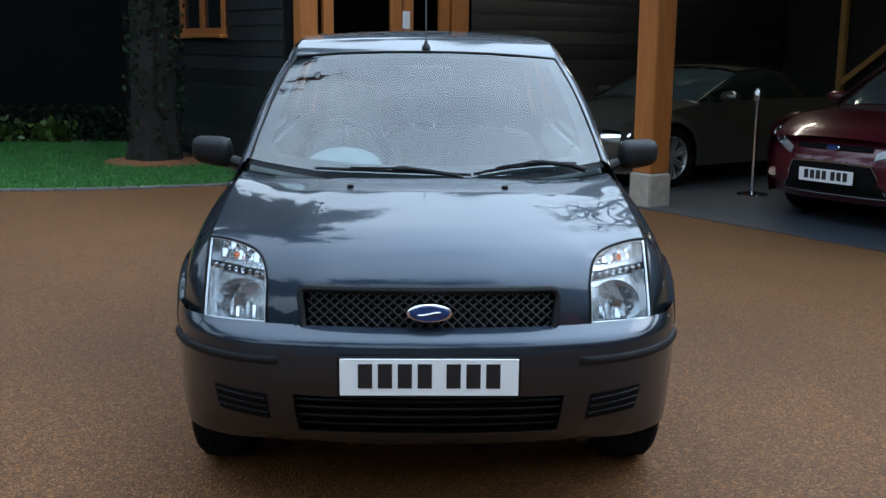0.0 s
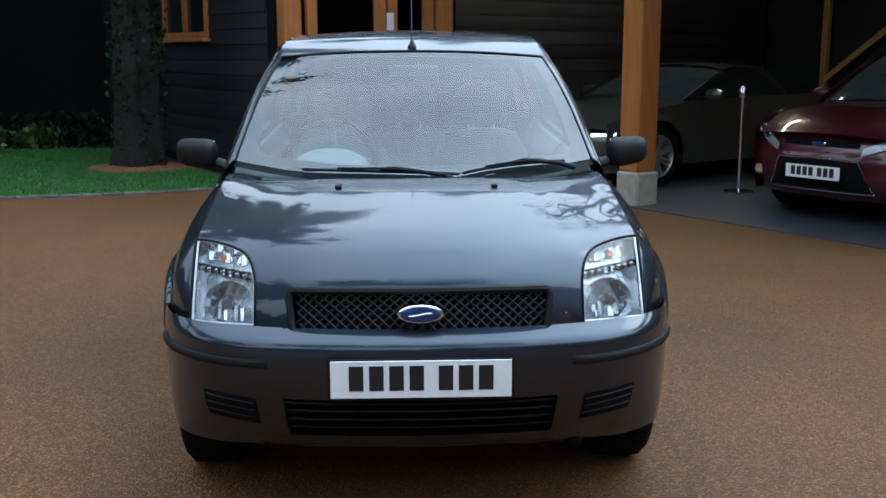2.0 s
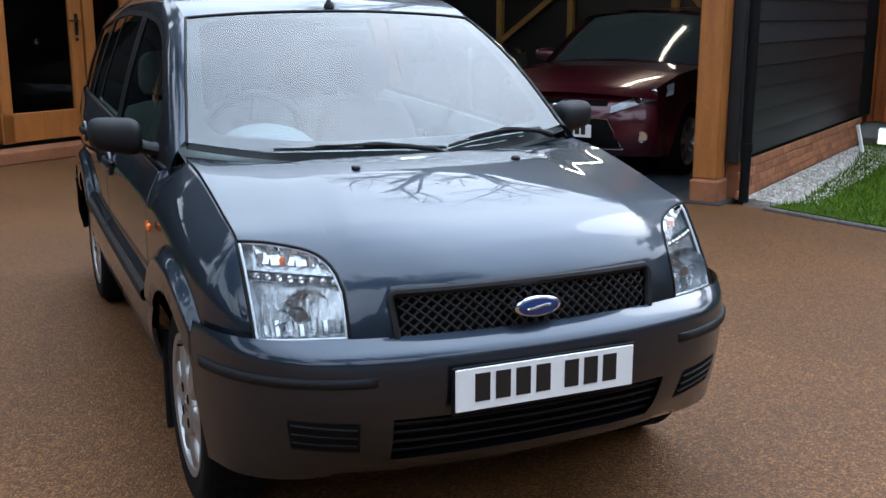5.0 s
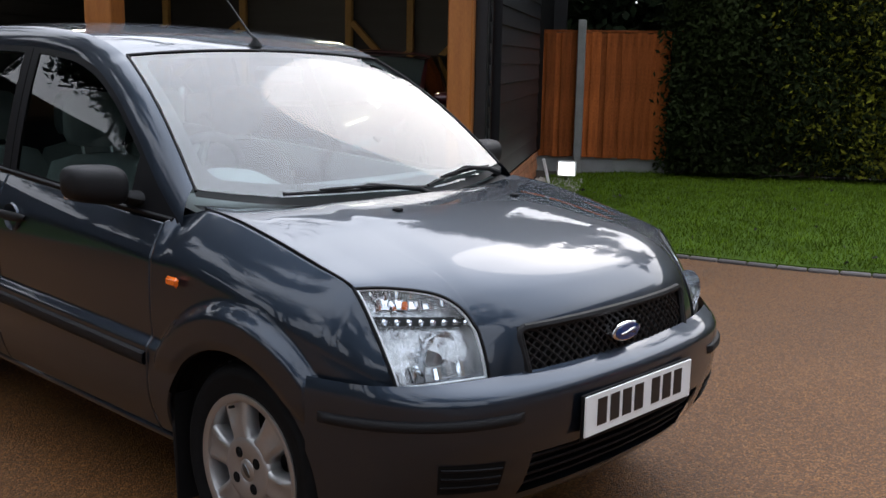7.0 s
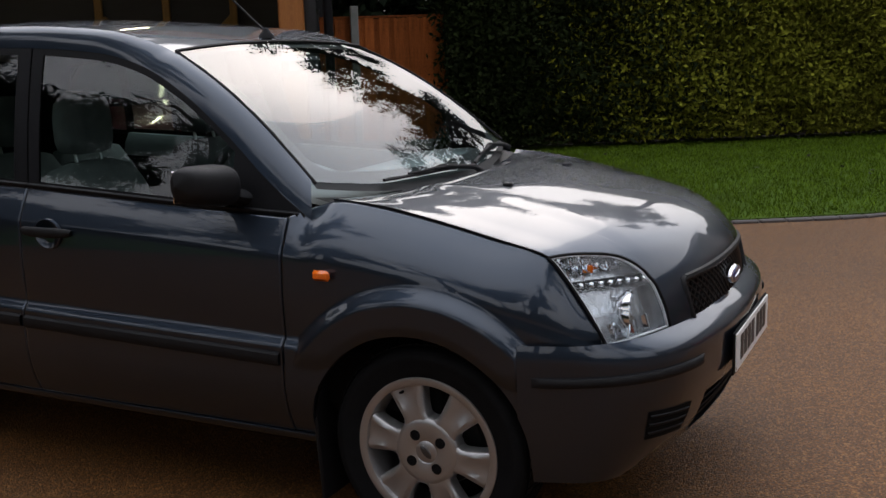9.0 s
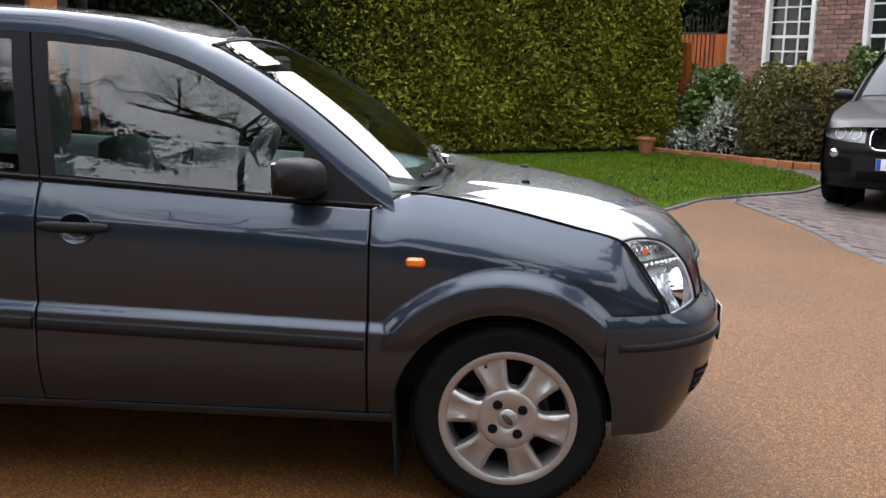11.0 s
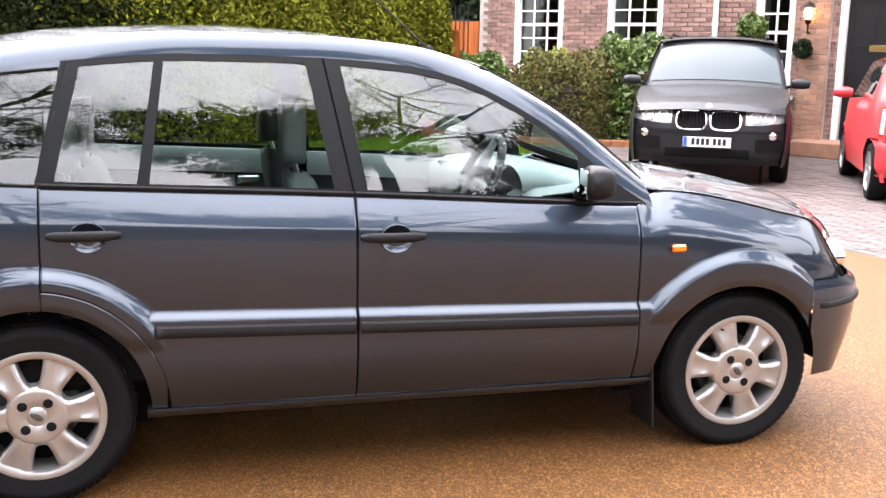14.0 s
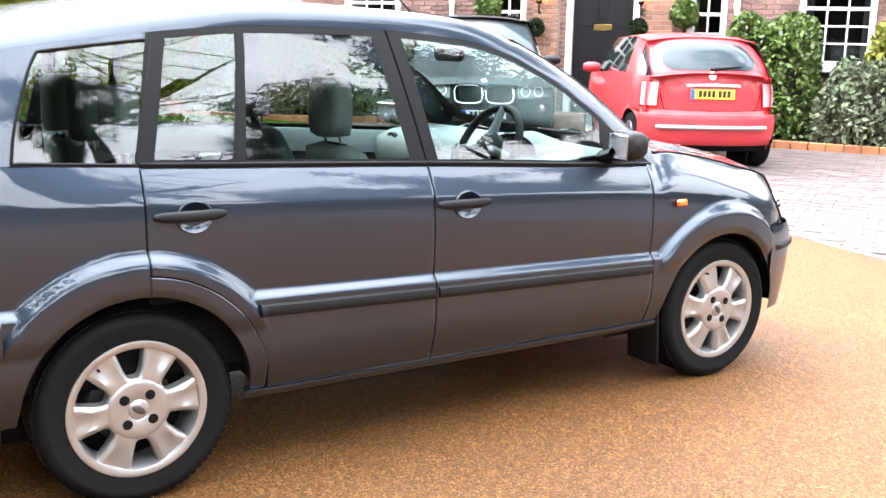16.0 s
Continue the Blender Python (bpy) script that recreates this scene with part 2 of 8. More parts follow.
M = {
    "resin": resin_material(),
    "paint": mat("grey_blue_metallic_paint", (0.026, 0.037, 0.054), 0.43, 0.92, 0.05, 3, 900, coat=1.0, coat_rough=0.015),
    "plastic": mat("black_textured_plastic", (0.007, 0.007, 0.008), 0.55, 0, 0.1, 20, 700, bump=0.15, spec=0.25),
    "gloss_black": mat("gloss_black_trim", (0.006, 0.006, 0.007), 0.5, 0, 0.05, 20, 300, spec=0.13),
    "mesh_black": mat("satin_black_mesh", (0.014, 0.014, 0.015), 0.42, 0, 0.05, 20, 300, spec=0.4),
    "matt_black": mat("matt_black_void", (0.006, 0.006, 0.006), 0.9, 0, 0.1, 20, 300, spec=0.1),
    "rubber": mat("tyre_rubber", (0.007, 0.007, 0.0075), 0.75, 0, 0.2, 30, 300, bump=0.2, spec=0.10),
    "dark_steel": mat("dark_steel", (0.10, 0.10, 0.10), 0.4, 0.8, 0.05, 20, 400),
    "alloy": mat("silver_painted_alloy", (0.41, 0.405, 0.40), 0.34, 0.8, 0.05, 20, 400),
    "chrome": mat("polished_chrome", (0.80, 0.80, 0.82), 0.08, 1.0, 0.02, 20, 400),
    "steel": mat("brushed_steel", (0.5, 0.5, 0.5), 0.3, 1.0, 0.05, 20, 400),
    "white_plate": mat("white_reflective_plate", (0.80, 0.81, 0.80), 0.3, 0, 0.03, 10, 300),
    "yellow_plate": mat("yellow_reflective_plate", (0.80, 0.52, 0.06), 0.3, 0, 0.03, 10, 300),
    "plate_ink": mat("plate_character_black", (0.012, 0.012, 0.012), 0.4, 0, 0.05, 10, 300),
    "blue_oval": mat("blue_enamel", (0.012, 0.035, 0.14), 0.2, 0, 0.03, 10, 300, coat=0.6),
    "blue_band": mat("blue_plate_band", (0.02, 0.08, 0.42), 0.35, 0, 0.03, 10, 300),
    "amber": mat("amber_lens", (0.85, 0.16, 0.01), 0.15, 0, 0.05, 60, 300, coat=0.8),
    "red_lens": mat("red_lamp_lens", (0.45, 0.01, 0.01), 0.15, 0, 0.05, 60, 300, coat=0.8),
    "pale_lens": mat("pale_pink_lens", (0.72, 0.40, 0.40), 0.15, 0, 0.1, 60, 300, coat=0.6),
    "lamp_grey": mat("lamp_housing_grey_chrome", (0.76, 0.78, 0.80), 0.24, 0.75, 0.2, 60, 300, stretch=(1, 1, 0.25), bump=0.35, bump_scale=70),
    "suv_lamp": mat("clear_grey_lamp_unit", (0.34, 0.36, 0.38), 0.22, 0.25, 0.25, 14, 60, coat=0.4),
    "lamp_satin": mat("satin_silver_lamp_bezel", (0.80, 0.82, 0.84), 0.3, 0.3, 0.04, 10, 300),
    "lamp_silver": mat("lamp_reflector_chrome", (0.86, 0.88, 0.9), 0.12, 1.0, 0.02, 10, 300),
    "car_glass": glass("tinted_car_glass", (0.58, 0.68, 0.65), 1.85),
    "screen_glass": glass("windscreen_glass", (0.74, 0.86, 0.87), 2.05),
    "lamp_glass": glass("clear_lamp_cover", (0.93, 0.95, 0.96), 1.45),
    "window_glass": glass("house_window_glass", (0.55, 0.58, 0.58)),
    "trim_grey": mat("grey_cabin_plastic", (0.20, 0.22, 0.22), 0.6, 0, 0.08, 20, 500, bump=0.1),
    "trim_dark": mat("dark_cabin_plastic", (0.018, 0.019, 0.020), 0.6, 0, 0.1, 20, 500, bump=0.1, spec=0.25),
    "seat_cloth": mat("grey_seat_cloth", (0.19, 0.20, 0.20), 0.9, 0, 0.15, 20, 500, bump=0.3),
    "seat_dark": mat("dark_seat_cloth", (0.05, 0.055, 0.06), 0.9, 0, 0.15, 20, 500, bump=0.3),
    "oak": mat("orange_oak", (0.44, 0.165, 0.034), 0.5, 0, 0.2, 3, 40, stretch=(6, 6, 0.6), bump=0.25, color2=(0.26, 0.085, 0.016)),
    "pine_pale": mat("pale_sawn_timber", (0.42, 0.25, 0.08), 0.7, 0, 0.2, 3, 40, stretch=(6, 6, 0.6), bump=0.2),
    "black_board": mat("black_stained_weatherboard", (0.013, 0.014, 0.017), 0.45, 0, 0.3, 1.5, 60, stretch=(1, 1, 9), bump=0.3, object_random=0.3),
    "red_brick": mat("red_brown_brick", (0.255, 0.145, 0.118), 0.85, 0, 0.25, 5, 140, bump=0.4, object_random=0.4, color2=(0.150, 0.080, 0.068)),
    "red_brick_mass": mat("red_brown_brick_mass", (0.255, 0.145, 0.118), 0.85, 0, 0.25, 5, 140, bump=0.4, island_random=0.4, color2=(0.150, 0.080, 0.068)),
    "orange_brick": mat("orange_brick", (0.40, 0.155, 0.065), 0.85, 0, 0.2, 6, 140, bump=0.35, object_random=0.25),
    "pier_brick": mat("brown_orange_brick", (0.33, 0.165, 0.105), 0.85, 0, 0.2, 6, 140, bump=0.35, object_random=0.3),
    "mortar": mat("grey_mortar", (0.44, 0.40, 0.36), 0.95, 0, 0.15, 15, 200, bump=0.3),
    "stone": mat("pale_stone", (0.46, 0.40, 0.32), 0.9, 0, 0.2, 12, 150, bump=0.4),
    "white_paint": mat("white_gloss_paint", (0.78, 0.78, 0.77), 0.35, 0, 0.04, 6, 90),
    "black_paint": mat("black_gloss_paint", (0.010, 0.010, 0.011), 0.3, 0, 0.05, 6, 90, spec=0.25),
    "brass": mat("brass", (0.62, 0.40, 0.15), 0.25, 1.0, 0.05, 6, 90),
    "fence": mat("orange_stained_fence", (0.47, 0.125, 0.028), 0.8, 0, 0.35, 3, 50, stretch=(6, 6, 0.7), bump=0.4, object_random=0.4, spec=0.2),
    "concrete": mat("grey_concrete", (0.30, 0.30, 0.29), 0.9, 0, 0.15, 8, 120, bump=0.25),
    "slate": mat("dark_slate_paving", (0.045, 0.052, 0.065), 0.5, 0, 0.25, 3, 60, bump=0.2),
    "block": mat("red_grey_paving_block", (0.128, 0.095, 0.088), 0.85, 0, 0.25, 4, 120, bump=0.3, object_random=0.25),
    "block_mass": mat("red_grey_paving_mass", (0.128, 0.095, 0.088), 0.85, 0, 0.25, 4, 120, bump=0.3, island_random=0.25),
    "kerb": mat("dark_edging_block", (0.12, 0.105, 0.10), 0.8, 0, 0.25, 6, 120, bump=0.3, object_random=0.25),
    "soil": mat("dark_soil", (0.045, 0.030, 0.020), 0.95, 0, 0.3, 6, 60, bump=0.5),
    "mulch": mat("orange_bark_mulch", (0.28, 0.10, 0.03), 0.95, 0, 0.4, 15, 50, bump=0.6),
    "turf": mat("artificial_turf", (0.035, 0.13, 0.014), 0.8, 0, 0.2, 2, 220, bump=0.6),
    "lawn": mat("lawn_ground", (0.065, 0.12, 0.012), 0.95, 0, 0.3, 2, 90, bump=0.6, spec=0.1),
    "blade": mat("grass_blade", (0.115, 0.185, 0.012), 0.9, 0, 0.3, 3, 40, island_random=0.4, spec=0.08),
    "turf_blade": mat("artificial_turf_blade", (0.040, 0.150, 0.014), 0.6, 0, 0.2, 3, 40, island_random=0.3),
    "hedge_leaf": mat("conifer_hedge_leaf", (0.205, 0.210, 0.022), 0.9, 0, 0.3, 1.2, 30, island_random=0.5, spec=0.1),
    # same hedge conifer, coloured darker for the shade at its barn end
    "shaded_hedge_leaf": mat("shaded_conifer_leaf", (0.025, 0.036, 0.010), 0.9, 0, 0.3, 1.2, 30, island_random=0.5, spec=0.1),
    "bush_leaf": mat("blue_green_conifer_leaf", (0.075, 0.105, 0.028), 0.85, 0, 0.45, 3, 30, island_random=0.5, spec=0.15, color2=(0.13, 0.075, 0.03)),
    "laurel_leaf": mat("laurel_leaf", (0.105, 0.17, 0.030), 0.45, 0, 0.3, 4, 30, island_random=0.5),
    "yellow_leaf": mat("golden_leaf", (0.32, 0.34, 0.05), 0.6, 0, 0.3, 4, 30, island_random=0.4),
    "sage_leaf": mat("sage_shrub_leaf", (0.13, 0.16, 0.085), 0.75, 0, 0.3, 4, 30, island_random=0.5),
    "dark_leaf": mat("dark_conifer_leaf", (0.017, 0.030, 0.012), 0.85, 0, 0.3, 4, 30, island_random=0.5, spec=0.15),
    "silver_leaf": mat("silver_leaf", (0.34, 0.36, 0.30), 0.8, 0, 0.2, 4, 30, island_random=0.4),
    "bark": mat("brown_bark", (0.018, 0.013, 0.010), 0.95, 0, 0.35, 6, 40, stretch=(3, 3, 0.6), bump=0.8),
    "gravel": mat("pale_gravel", (0.50, 0.46, 0.40), 0.9, 0, 0.2, 20, 150, island_random=0.4),
    "terracotta": mat("terracotta", (0.42, 0.15, 0.07), 0.85, 0, 0.15, 8, 100, bump=0.2),
    "wine_paint": mat("wine_red_metallic_paint", (0.070, 0.003, 0.012), 0.3, 0.35, 0.04, 3, 900, coat=1.0),
    "black_paintwork": mat("black_metallic_paint", (0.012, 0.012, 0.014), 0.5, 0.2, 0.04, 3, 900, coat=0.16, spec=0.25),
    "red_paint": mat("bright_red_paint", (0.52, 0.026, 0.034), 0.5, 0.0, 0.03, 3, 900, coat=0.45),
    "bronze_paint": mat("grey_bronze_metallic_paint", (0.10, 0.10, 0.088), 0.28, 0.6, 0.04, 3, 900, coat=1.0),
    "dark_glass": mat("dark_car_window", (0.012, 0.015, 0.016), 0.03, 0, 0.02, 3, 90, spec=0.8),
    "pale_glass": mat("pale_reflecting_windscreen", (0.030, 0.042, 0.048), 0.08, 0, 0.02, 3, 90, spec=0.2),
    "tube_glow": mat("fluorescent_tube", (1, 0.95, 0.8), 0.4, 0, 0.0, 3, 90, emit=(1.0, 0.88, 0.62), emit_strength=110),
    "lantern_glow": mat("lantern_bulb", (1, 0.7, 0.35), 0.4, 0, 0.0, 3, 90, emit=(1.0, 0.55, 0.20), emit_strength=14),
    "flood_glow": mat("floodlight_lens", (1, 1, 1), 0.4, 0, 0.0, 3, 90, emit=(0.95, 1.0, 0.95), emit_strength=5),
    # plaster coloured dark so rooms behind glass look unlit
    "room": mat("room_plaster_coloured_dim", (0.10, 0.09, 0.08), 0.9, 0, 0.2, 3, 90),
    "curtain": mat("pale_curtain", (0.62, 0.62, 0.60), 0.9, 0, 0.15, 4, 40, stretch=(8, 8, 0.4)),
    "paper": mat("white_notice", (0.75, 0.77, 0.8), 0.6, 0, 0.05, 8, 60),
    "roof_tile": mat("dark_roof_tile", (0.06, 0.05, 0.048), 0.8, 0, 0.25, 4, 80, bump=0.3),
}


# ---------------- mesh helpers ----------------
def curve(xs, ys):
    """A smooth monotone curve through a few knots, for arrays."""
    xs, ys = np.array(xs, float), np.array(ys, float)
    h, d = np.diff(xs), np.diff(ys) / np.diff(xs)
    s = np.zeros_like(xs)
    for i in range(1, len(xs) - 1):
        if d[i - 1] * d[i] > 0:
            w1, w2 = 2 * h[i] + h[i - 1], h[i] + 2 * h[i - 1]
            s[i] = (w1 + w2) / (w1 / d[i - 1] + w2 / d[i])
    s[0], s[-1] = d[0], d[-1]

    def f(x):
        x = np.asarray(x, float)
        i = np.clip(np.searchsorted(xs, x) - 1, 0, len(h) - 1)
        t = (x - xs[i]) / h[i]
        inside = ((2 * t**3 - 3 * t**2 + 1) * ys[i] + (t**3 - 2 * t**2 + t) * h[i] * s[i] + (-2 * t**3 + 3 * t**2) * ys[i + 1] + (t**3 - t**2) * h[i] * s[i + 1])
        return np.where(x < xs[0], ys[0] + s[0] * (x - xs[0]), np.where(x > xs[-1], ys[-1] + s[-1] * (x - xs[-1]), inside))
    return f


def sstep(t):
    t = np.clip(t, 0, 1)
    return t * t * (3 - 2 * t)


class Shape:
    """Collects vertices and faces of one mesh."""

    def __init__(self):
        self.v, self.f = [], []

    def add(self, verts, faces):
        o = len(self.v)
        self.v += [tuple(map(float, p)) for p in verts]
        self.f += [tuple(i + o for i in q) for q in faces]
        return self

    def grid(self, pts, close_a=False, close_b=False):
        pts = np.asarray(pts, float)
        na, nb = pts.shape[:2]
        faces = []
        for i in range(na if close_a else na - 1):
            for j in range(nb if close_b else nb - 1):
                i2, j2 = (i + 1) % na, (j + 1) % nb
                faces.append((i * nb + j, i2 * nb + j, i2 * nb + j2, i * nb + j2))
        return self.add(pts.reshape(-1, 3), faces)

    def patch(self, surf, a0, a1, lo, hi, na, nb, rim=0.0, gap=0.0, rows=None):
        """A piece of the surface surf(a, b), with a from a0 to a1 and b from lo(a) to hi(a). rim: how far its edges turn in."""
        s = np.linspace(0, 1, na)
        a = a0 + (a1 - a0) * s
        l = lo(a) if callable(lo) else np.full(na, float(lo))
        h = hi(a) if callable(hi) else np.full(na, float(hi))
        if rows is not None:
            b = np.clip(np.stack([r(a) for r in rows], 1), l[:, None], h[:, None])
            b[:, 0], b[:, -1] = l, h
            t = np.linspace(0, b.shape[1] - 1, nb)
            k = np.minimum(t.astype(int), b.shape[1] - 2)
            b = b[:, k] + (b[:, k + 1] - b[:, k]) * (t - k)
        else:
            b = l[:, None] + (h - l)[:, None] * np.linspace(0, 1, nb)[None]
        aa = np.repeat(a[:, None], nb, 1)
        p = np.stack(surf(aa, b), -1)
        if rim:
            ga, gb = np.gradient(p, axis=0), np.gradient(p, axis=1)
            n = np.cross(ga, gb)
            n /= np.maximum(np.linalg.norm(n, axis=-1, keepdims=True), 1e-9)
            if (n * np.array([p[..., 0].mean() * 1.0, 0, 0.0])).sum(-1).mean() < 0 if abs(p[..., 0].mean()) > 0.4 else n[..., 2].mean() < 0:
                n = -n
            q = p - rim * n
            p = np.concatenate([q[:1], p, q[-1:]], 0)
            q2 = np.concatenate([q[:1], q, q[-1:]], 0)
            p = np.concatenate([q2[:, :1], p, q2[:, -1:]], 1)
        return self.grid(p)

    def box(self, c, size, bevel=0.0, m=None):
        """A box with chamfered edges, at c, turned by m."""
        hx, hy, hz = (d / 2 for d in size)
        if bevel <= 0:
            v = [(x, y, z) for x in (-hx, hx) for y in (-hy, hy) for z in (-hz, hz)]
            f = [(0, 1, 3, 2), (4, 6, 7, 5), (0, 4, 5, 1), (2, 3, 7, 6), (0, 2, 6, 4), (1, 5, 7, 3)]
        else:
            e = min(bevel, hx * 0.98, hy * 0.98, hz * 0.98)
            v, idx = [], {}
            for sx in (-1, 1):
                for sy in (-1, 1):
                    for sz in (-1, 1):
                        for k in range(3):
                            idx[sx, sy, sz, k] = len(v)
                            d = [hx - e, hy - e, hz - e]
                            d[k] += e
                            v.append((sx * d[0], sy * d[1], sz * d[2]))
            f = []
            for k in range(3):
                a, b = [i for i in range(3) if i != k]
                for s in (-1, 1):
                    q = []
                    for sa, sb in ((-1, -1), (1, -1), (1, 1), (-1, 1)):
                        g = [0, 0, 0]
                        g[k], g[a], g[b] = s, sa, sb
                        q.append(idx[(*g, k)])
                    f.append(tuple(q))
            for k in range(3):
                a, b = [i for i in range(3) if i != k]
                for sa in (-1, 1):
                    for sb in (-1, 1):
                        g1, g2 = [0, 0, 0], [0, 0, 0]
                        g1[k], g2[k] = -1, 1
                        g1[a] = g2[a] = sa
                        g1[b] = g2[b] = sb
                        f.append((idx[(*g1, a)], idx[(*g2, a)], idx[(*g2, b)], idx[(*g1, b)]))
            for sx in (-1, 1):
                for sy in (-1, 1):
                    for sz in (-1, 1):
                        f.append(tuple(idx[sx, sy, sz, k] for k in range(3)))
        t = Matrix.Translation(c) @ (m.to_4x4() if m is not None else Matrix.Identity(4))
        return self.add([t @ Vector(p) for p in v], f)

    def tube(self, pts, radius, n=8, cap=True):
        pts = [Vector(p) for p in pts]
        rad = radius if isinstance(radius, (list, tuple)) else [radius] * len(pts)
        rings, side = [], None
        for i, p in enumerate(pts):
            d = (pts[min(i + 1, len(pts) - 1)] - pts[max(i - 1, 0)]).normalized()
            if side is None or abs(side.dot(d)) > 0.95:
                side = d.orthogonal().normalized()
            side = (side - d * side.dot(d)).normalized()
            up = d.cross(side)
            rings.append([p + (side * math.cos(2 * math.pi * k / n) + up * math.sin(2 * math.pi * k / n)) * rad[i] for k in range(n)])
        o = len(self.v)
        self.grid(rings, close_b=True)
        if cap:
            self.f.append(tuple(o + k for k in range(n)))
            self.f.append(tuple(o + (len(pts) - 1) * n + k for k in range(n))[::-1])
        return self

    def lathe(self, profile, n=32, m=None, close=False):
        """Rings of (radius, height) turned about z, then moved by m."""
        t = m if m is not None else Matrix.Identity(4)
        rings = [[t @ Vector((r * math.cos(2 * math.pi * k / n), r * math.sin(2 * math.pi * k / n), h)) for k in range(n)] for r, h in profile]
        return self.grid(rings, close_a=close, close_b=True)

    def prism(self, poly, depth, m=None):
        """A flat outline in x and y, extruded along z by depth."""
        t = m if m is not None else Matrix.Identity(4)
        n = len(poly)
        v = [t @ Vector((x, y, 0)) for x, y in poly] + [t @ Vector((x, y, depth)) for x, y in poly]
        f = [tuple(range(n))[::-1], tuple(range(n, 2 * n))] + [(i, (i + 1) % n, n + (i + 1) % n, n + i) for i in range(n)]
        return self.add(v, f)

    def mesh(self, name, material, sharp=40, merge=False):
        me = bpy.data.meshes.new(name)
        me.from_pydata(self.v, [], self.f)
        if merge:
            b = bmesh.new()
            b.from_mesh(me)
            bmesh.ops.remove_doubles(b, verts=b.verts, dist=2e-5)
            b.to_mesh(me)
            b.free()
        me.polygons.foreach_set("use_smooth", [True] * len(me.polygons))
        if sharp:
            me.set_sharp_from_angle(angle=radians(sharp))
        me.materials.append(M[material])
        return me


def part(name, shape, material, parent, label="", sharp=40, merge=False):
    ob = new(name, shape if isinstance(shape, bpy.types.Mesh) else shape.mesh(name, material, sharp, merge))
    ob.parent = parent
    if label:
        tagged(ob, label=label)
    return ob


def thing(name, label, category, group="", m=None):
    ob = new(name)
    ob.empty_display_size = 0.1
    if m is not None:
        ob.matrix_world = m
    return tagged(ob, label, category, group)


def solo(name, shape, material, label, category, group="", kind="", sharp=40, m=None, merge=False):
    ob = new(name, shape.mesh(name, material, sharp, merge))
    if m is not None:
        ob.matrix_world = m
    return tagged(ob, label, category, group, kind)


# The courtyard's own axes: u along the open shed front, v into the shed.
ORIGIN = Vector((2.18, 6.9, 0))
YAW = math.atan2(-0.839, 0.545)
YARD = Matrix.Translation(ORIGIN) @ Matrix.Rotation(YAW, 4, "Z")


def yard(p, q, z=0.0):
    return YARD @ Vector((p, q, z))


# ---------------- ground ----------------
def sheet(name, outline, z, material, label, category, thick=0.03, yard_axes=False):
    t = YARD if yard_axes else Matrix.Identity(4)
    return solo(name, Shape().prism(outline, thick, t @ Matrix.Translation((0, 0, z - thick))), material, label, category, kind="structure", sharp=30)


def ground_disc(radius=400):
    s = Shape()
    s.lathe([(0.0, -0.06), (30, -0.06), (120, -0.08), (radius, -0.3)], 64)
    return solo("ground", s, "soil", "bare dark ground reaching out beyond the garden", "ground", kind="structure")


ground_disc()
# the paved forecourt lies beneath and behind the resin drive
sheet("paving_bed", [(-14, -16), (24, -16), (24, 4), (-14, 4)], -0.012, "block_mass", "red-grey jointing bed of the block-paved drive", "paving bed")
drive_edge = [(-13, -2.2), (-6, -2.05), (-2, -2.05), (0.3, -2.15), (1.3, -2.33), (2.4, -2.33), (3.1, -2.12), (4.3, -1.9), (5.5, -1.85), (7.3, -1.55)]
lawn_edge = [(7.25, -1.28), (6.3, -0.75), (5.4, 0.02), (4.85, 0.9), (4.55, 1.6), (4.36, 2.3), (4.18, 3.1), (4.05, 3.75)]
sheet("drive", drive_edge + lawn_edge + [(4.0, 4.0), (3.6, 4.4), (2.2, 6.75), (-0.6, 9.6), (-1.55, 8.6), (-2.1, 8.15), (-3.1, 7.78), (-4.2, 7.58), (-7, 7.5), (-13, 7.6)], 0.0, "resin", "tan resin-bound gravel drive", "drive")


# ---------------- weatherboarded barn and open shed ----------------
def boards(parent, start, along, length, z0, z1, pitch=0.178, normal=(0, -1), material="black_board", holes=()):
    """Overlapping boards on a wall of the yard: start (p, q), along 'p' or 'q'. holes: (from, to, z low, z high)."""
    z, rnd = z0, random.Random(int(1000 * (start[0] + 7 * start[1])))
    while z < z1:
        spans = [(0.0, length)]
        for h0, h1, hz0, hz1 in holes:
            if z + pitch > hz0 and z < hz1:
                spans = [q for a, b in spans for q in ((a, min(b, h0)), (max(a, h1), b)) if q[1] - q[0] > 0.02]
        for a, b in spans:
            s = Shape()
            w = pitch + 0.03
            prof = [(0.0, w), (0.012, w), (0.030 + rnd.uniform(-0.002, 0.002), 0.004), (0.027, 0.0), (0.008, 0.0)]
            rows = []
            for c in (a, b):
                rows.append([Vector((start[0] + (c if along == "p" else 0) + normal[0] * d, start[1] + (c if along == "q" else 0) + normal[1] * d, z + h)) for d, h in prof])
            s.grid(rows, close_b=True)
            s.f += [tuple(range(5)), tuple(range(5, 10))[::-1]]
            part("board", s, material, parent)
        z += pitch


def wall(name, p0, q0, p1, q1, z0, z1, material, label, thick=0.0):
    s = Shape().box(((p0 + p1) / 2, (q0 + q1) / 2, (z0 + z1) / 2), (abs(p1 - p0) or 0.1, abs(q1 - q0) or 0.1, z1 - z0))
    return solo(name, s, material, label, "wall", kind="structure", m=YARD)


def timber(name, p, q, z0, z1, size, parent=None, label="squared orange oak post", bevel=0.012):
    s = Shape().box((p, q, (z0 + z1) / 2), (size, size, z1 - z0), bevel)
    return part(name, s, "oak", parent, label) if parent else solo(name, s, "oak", label, "post", group="shed posts", m=YARD)


H = 3.3
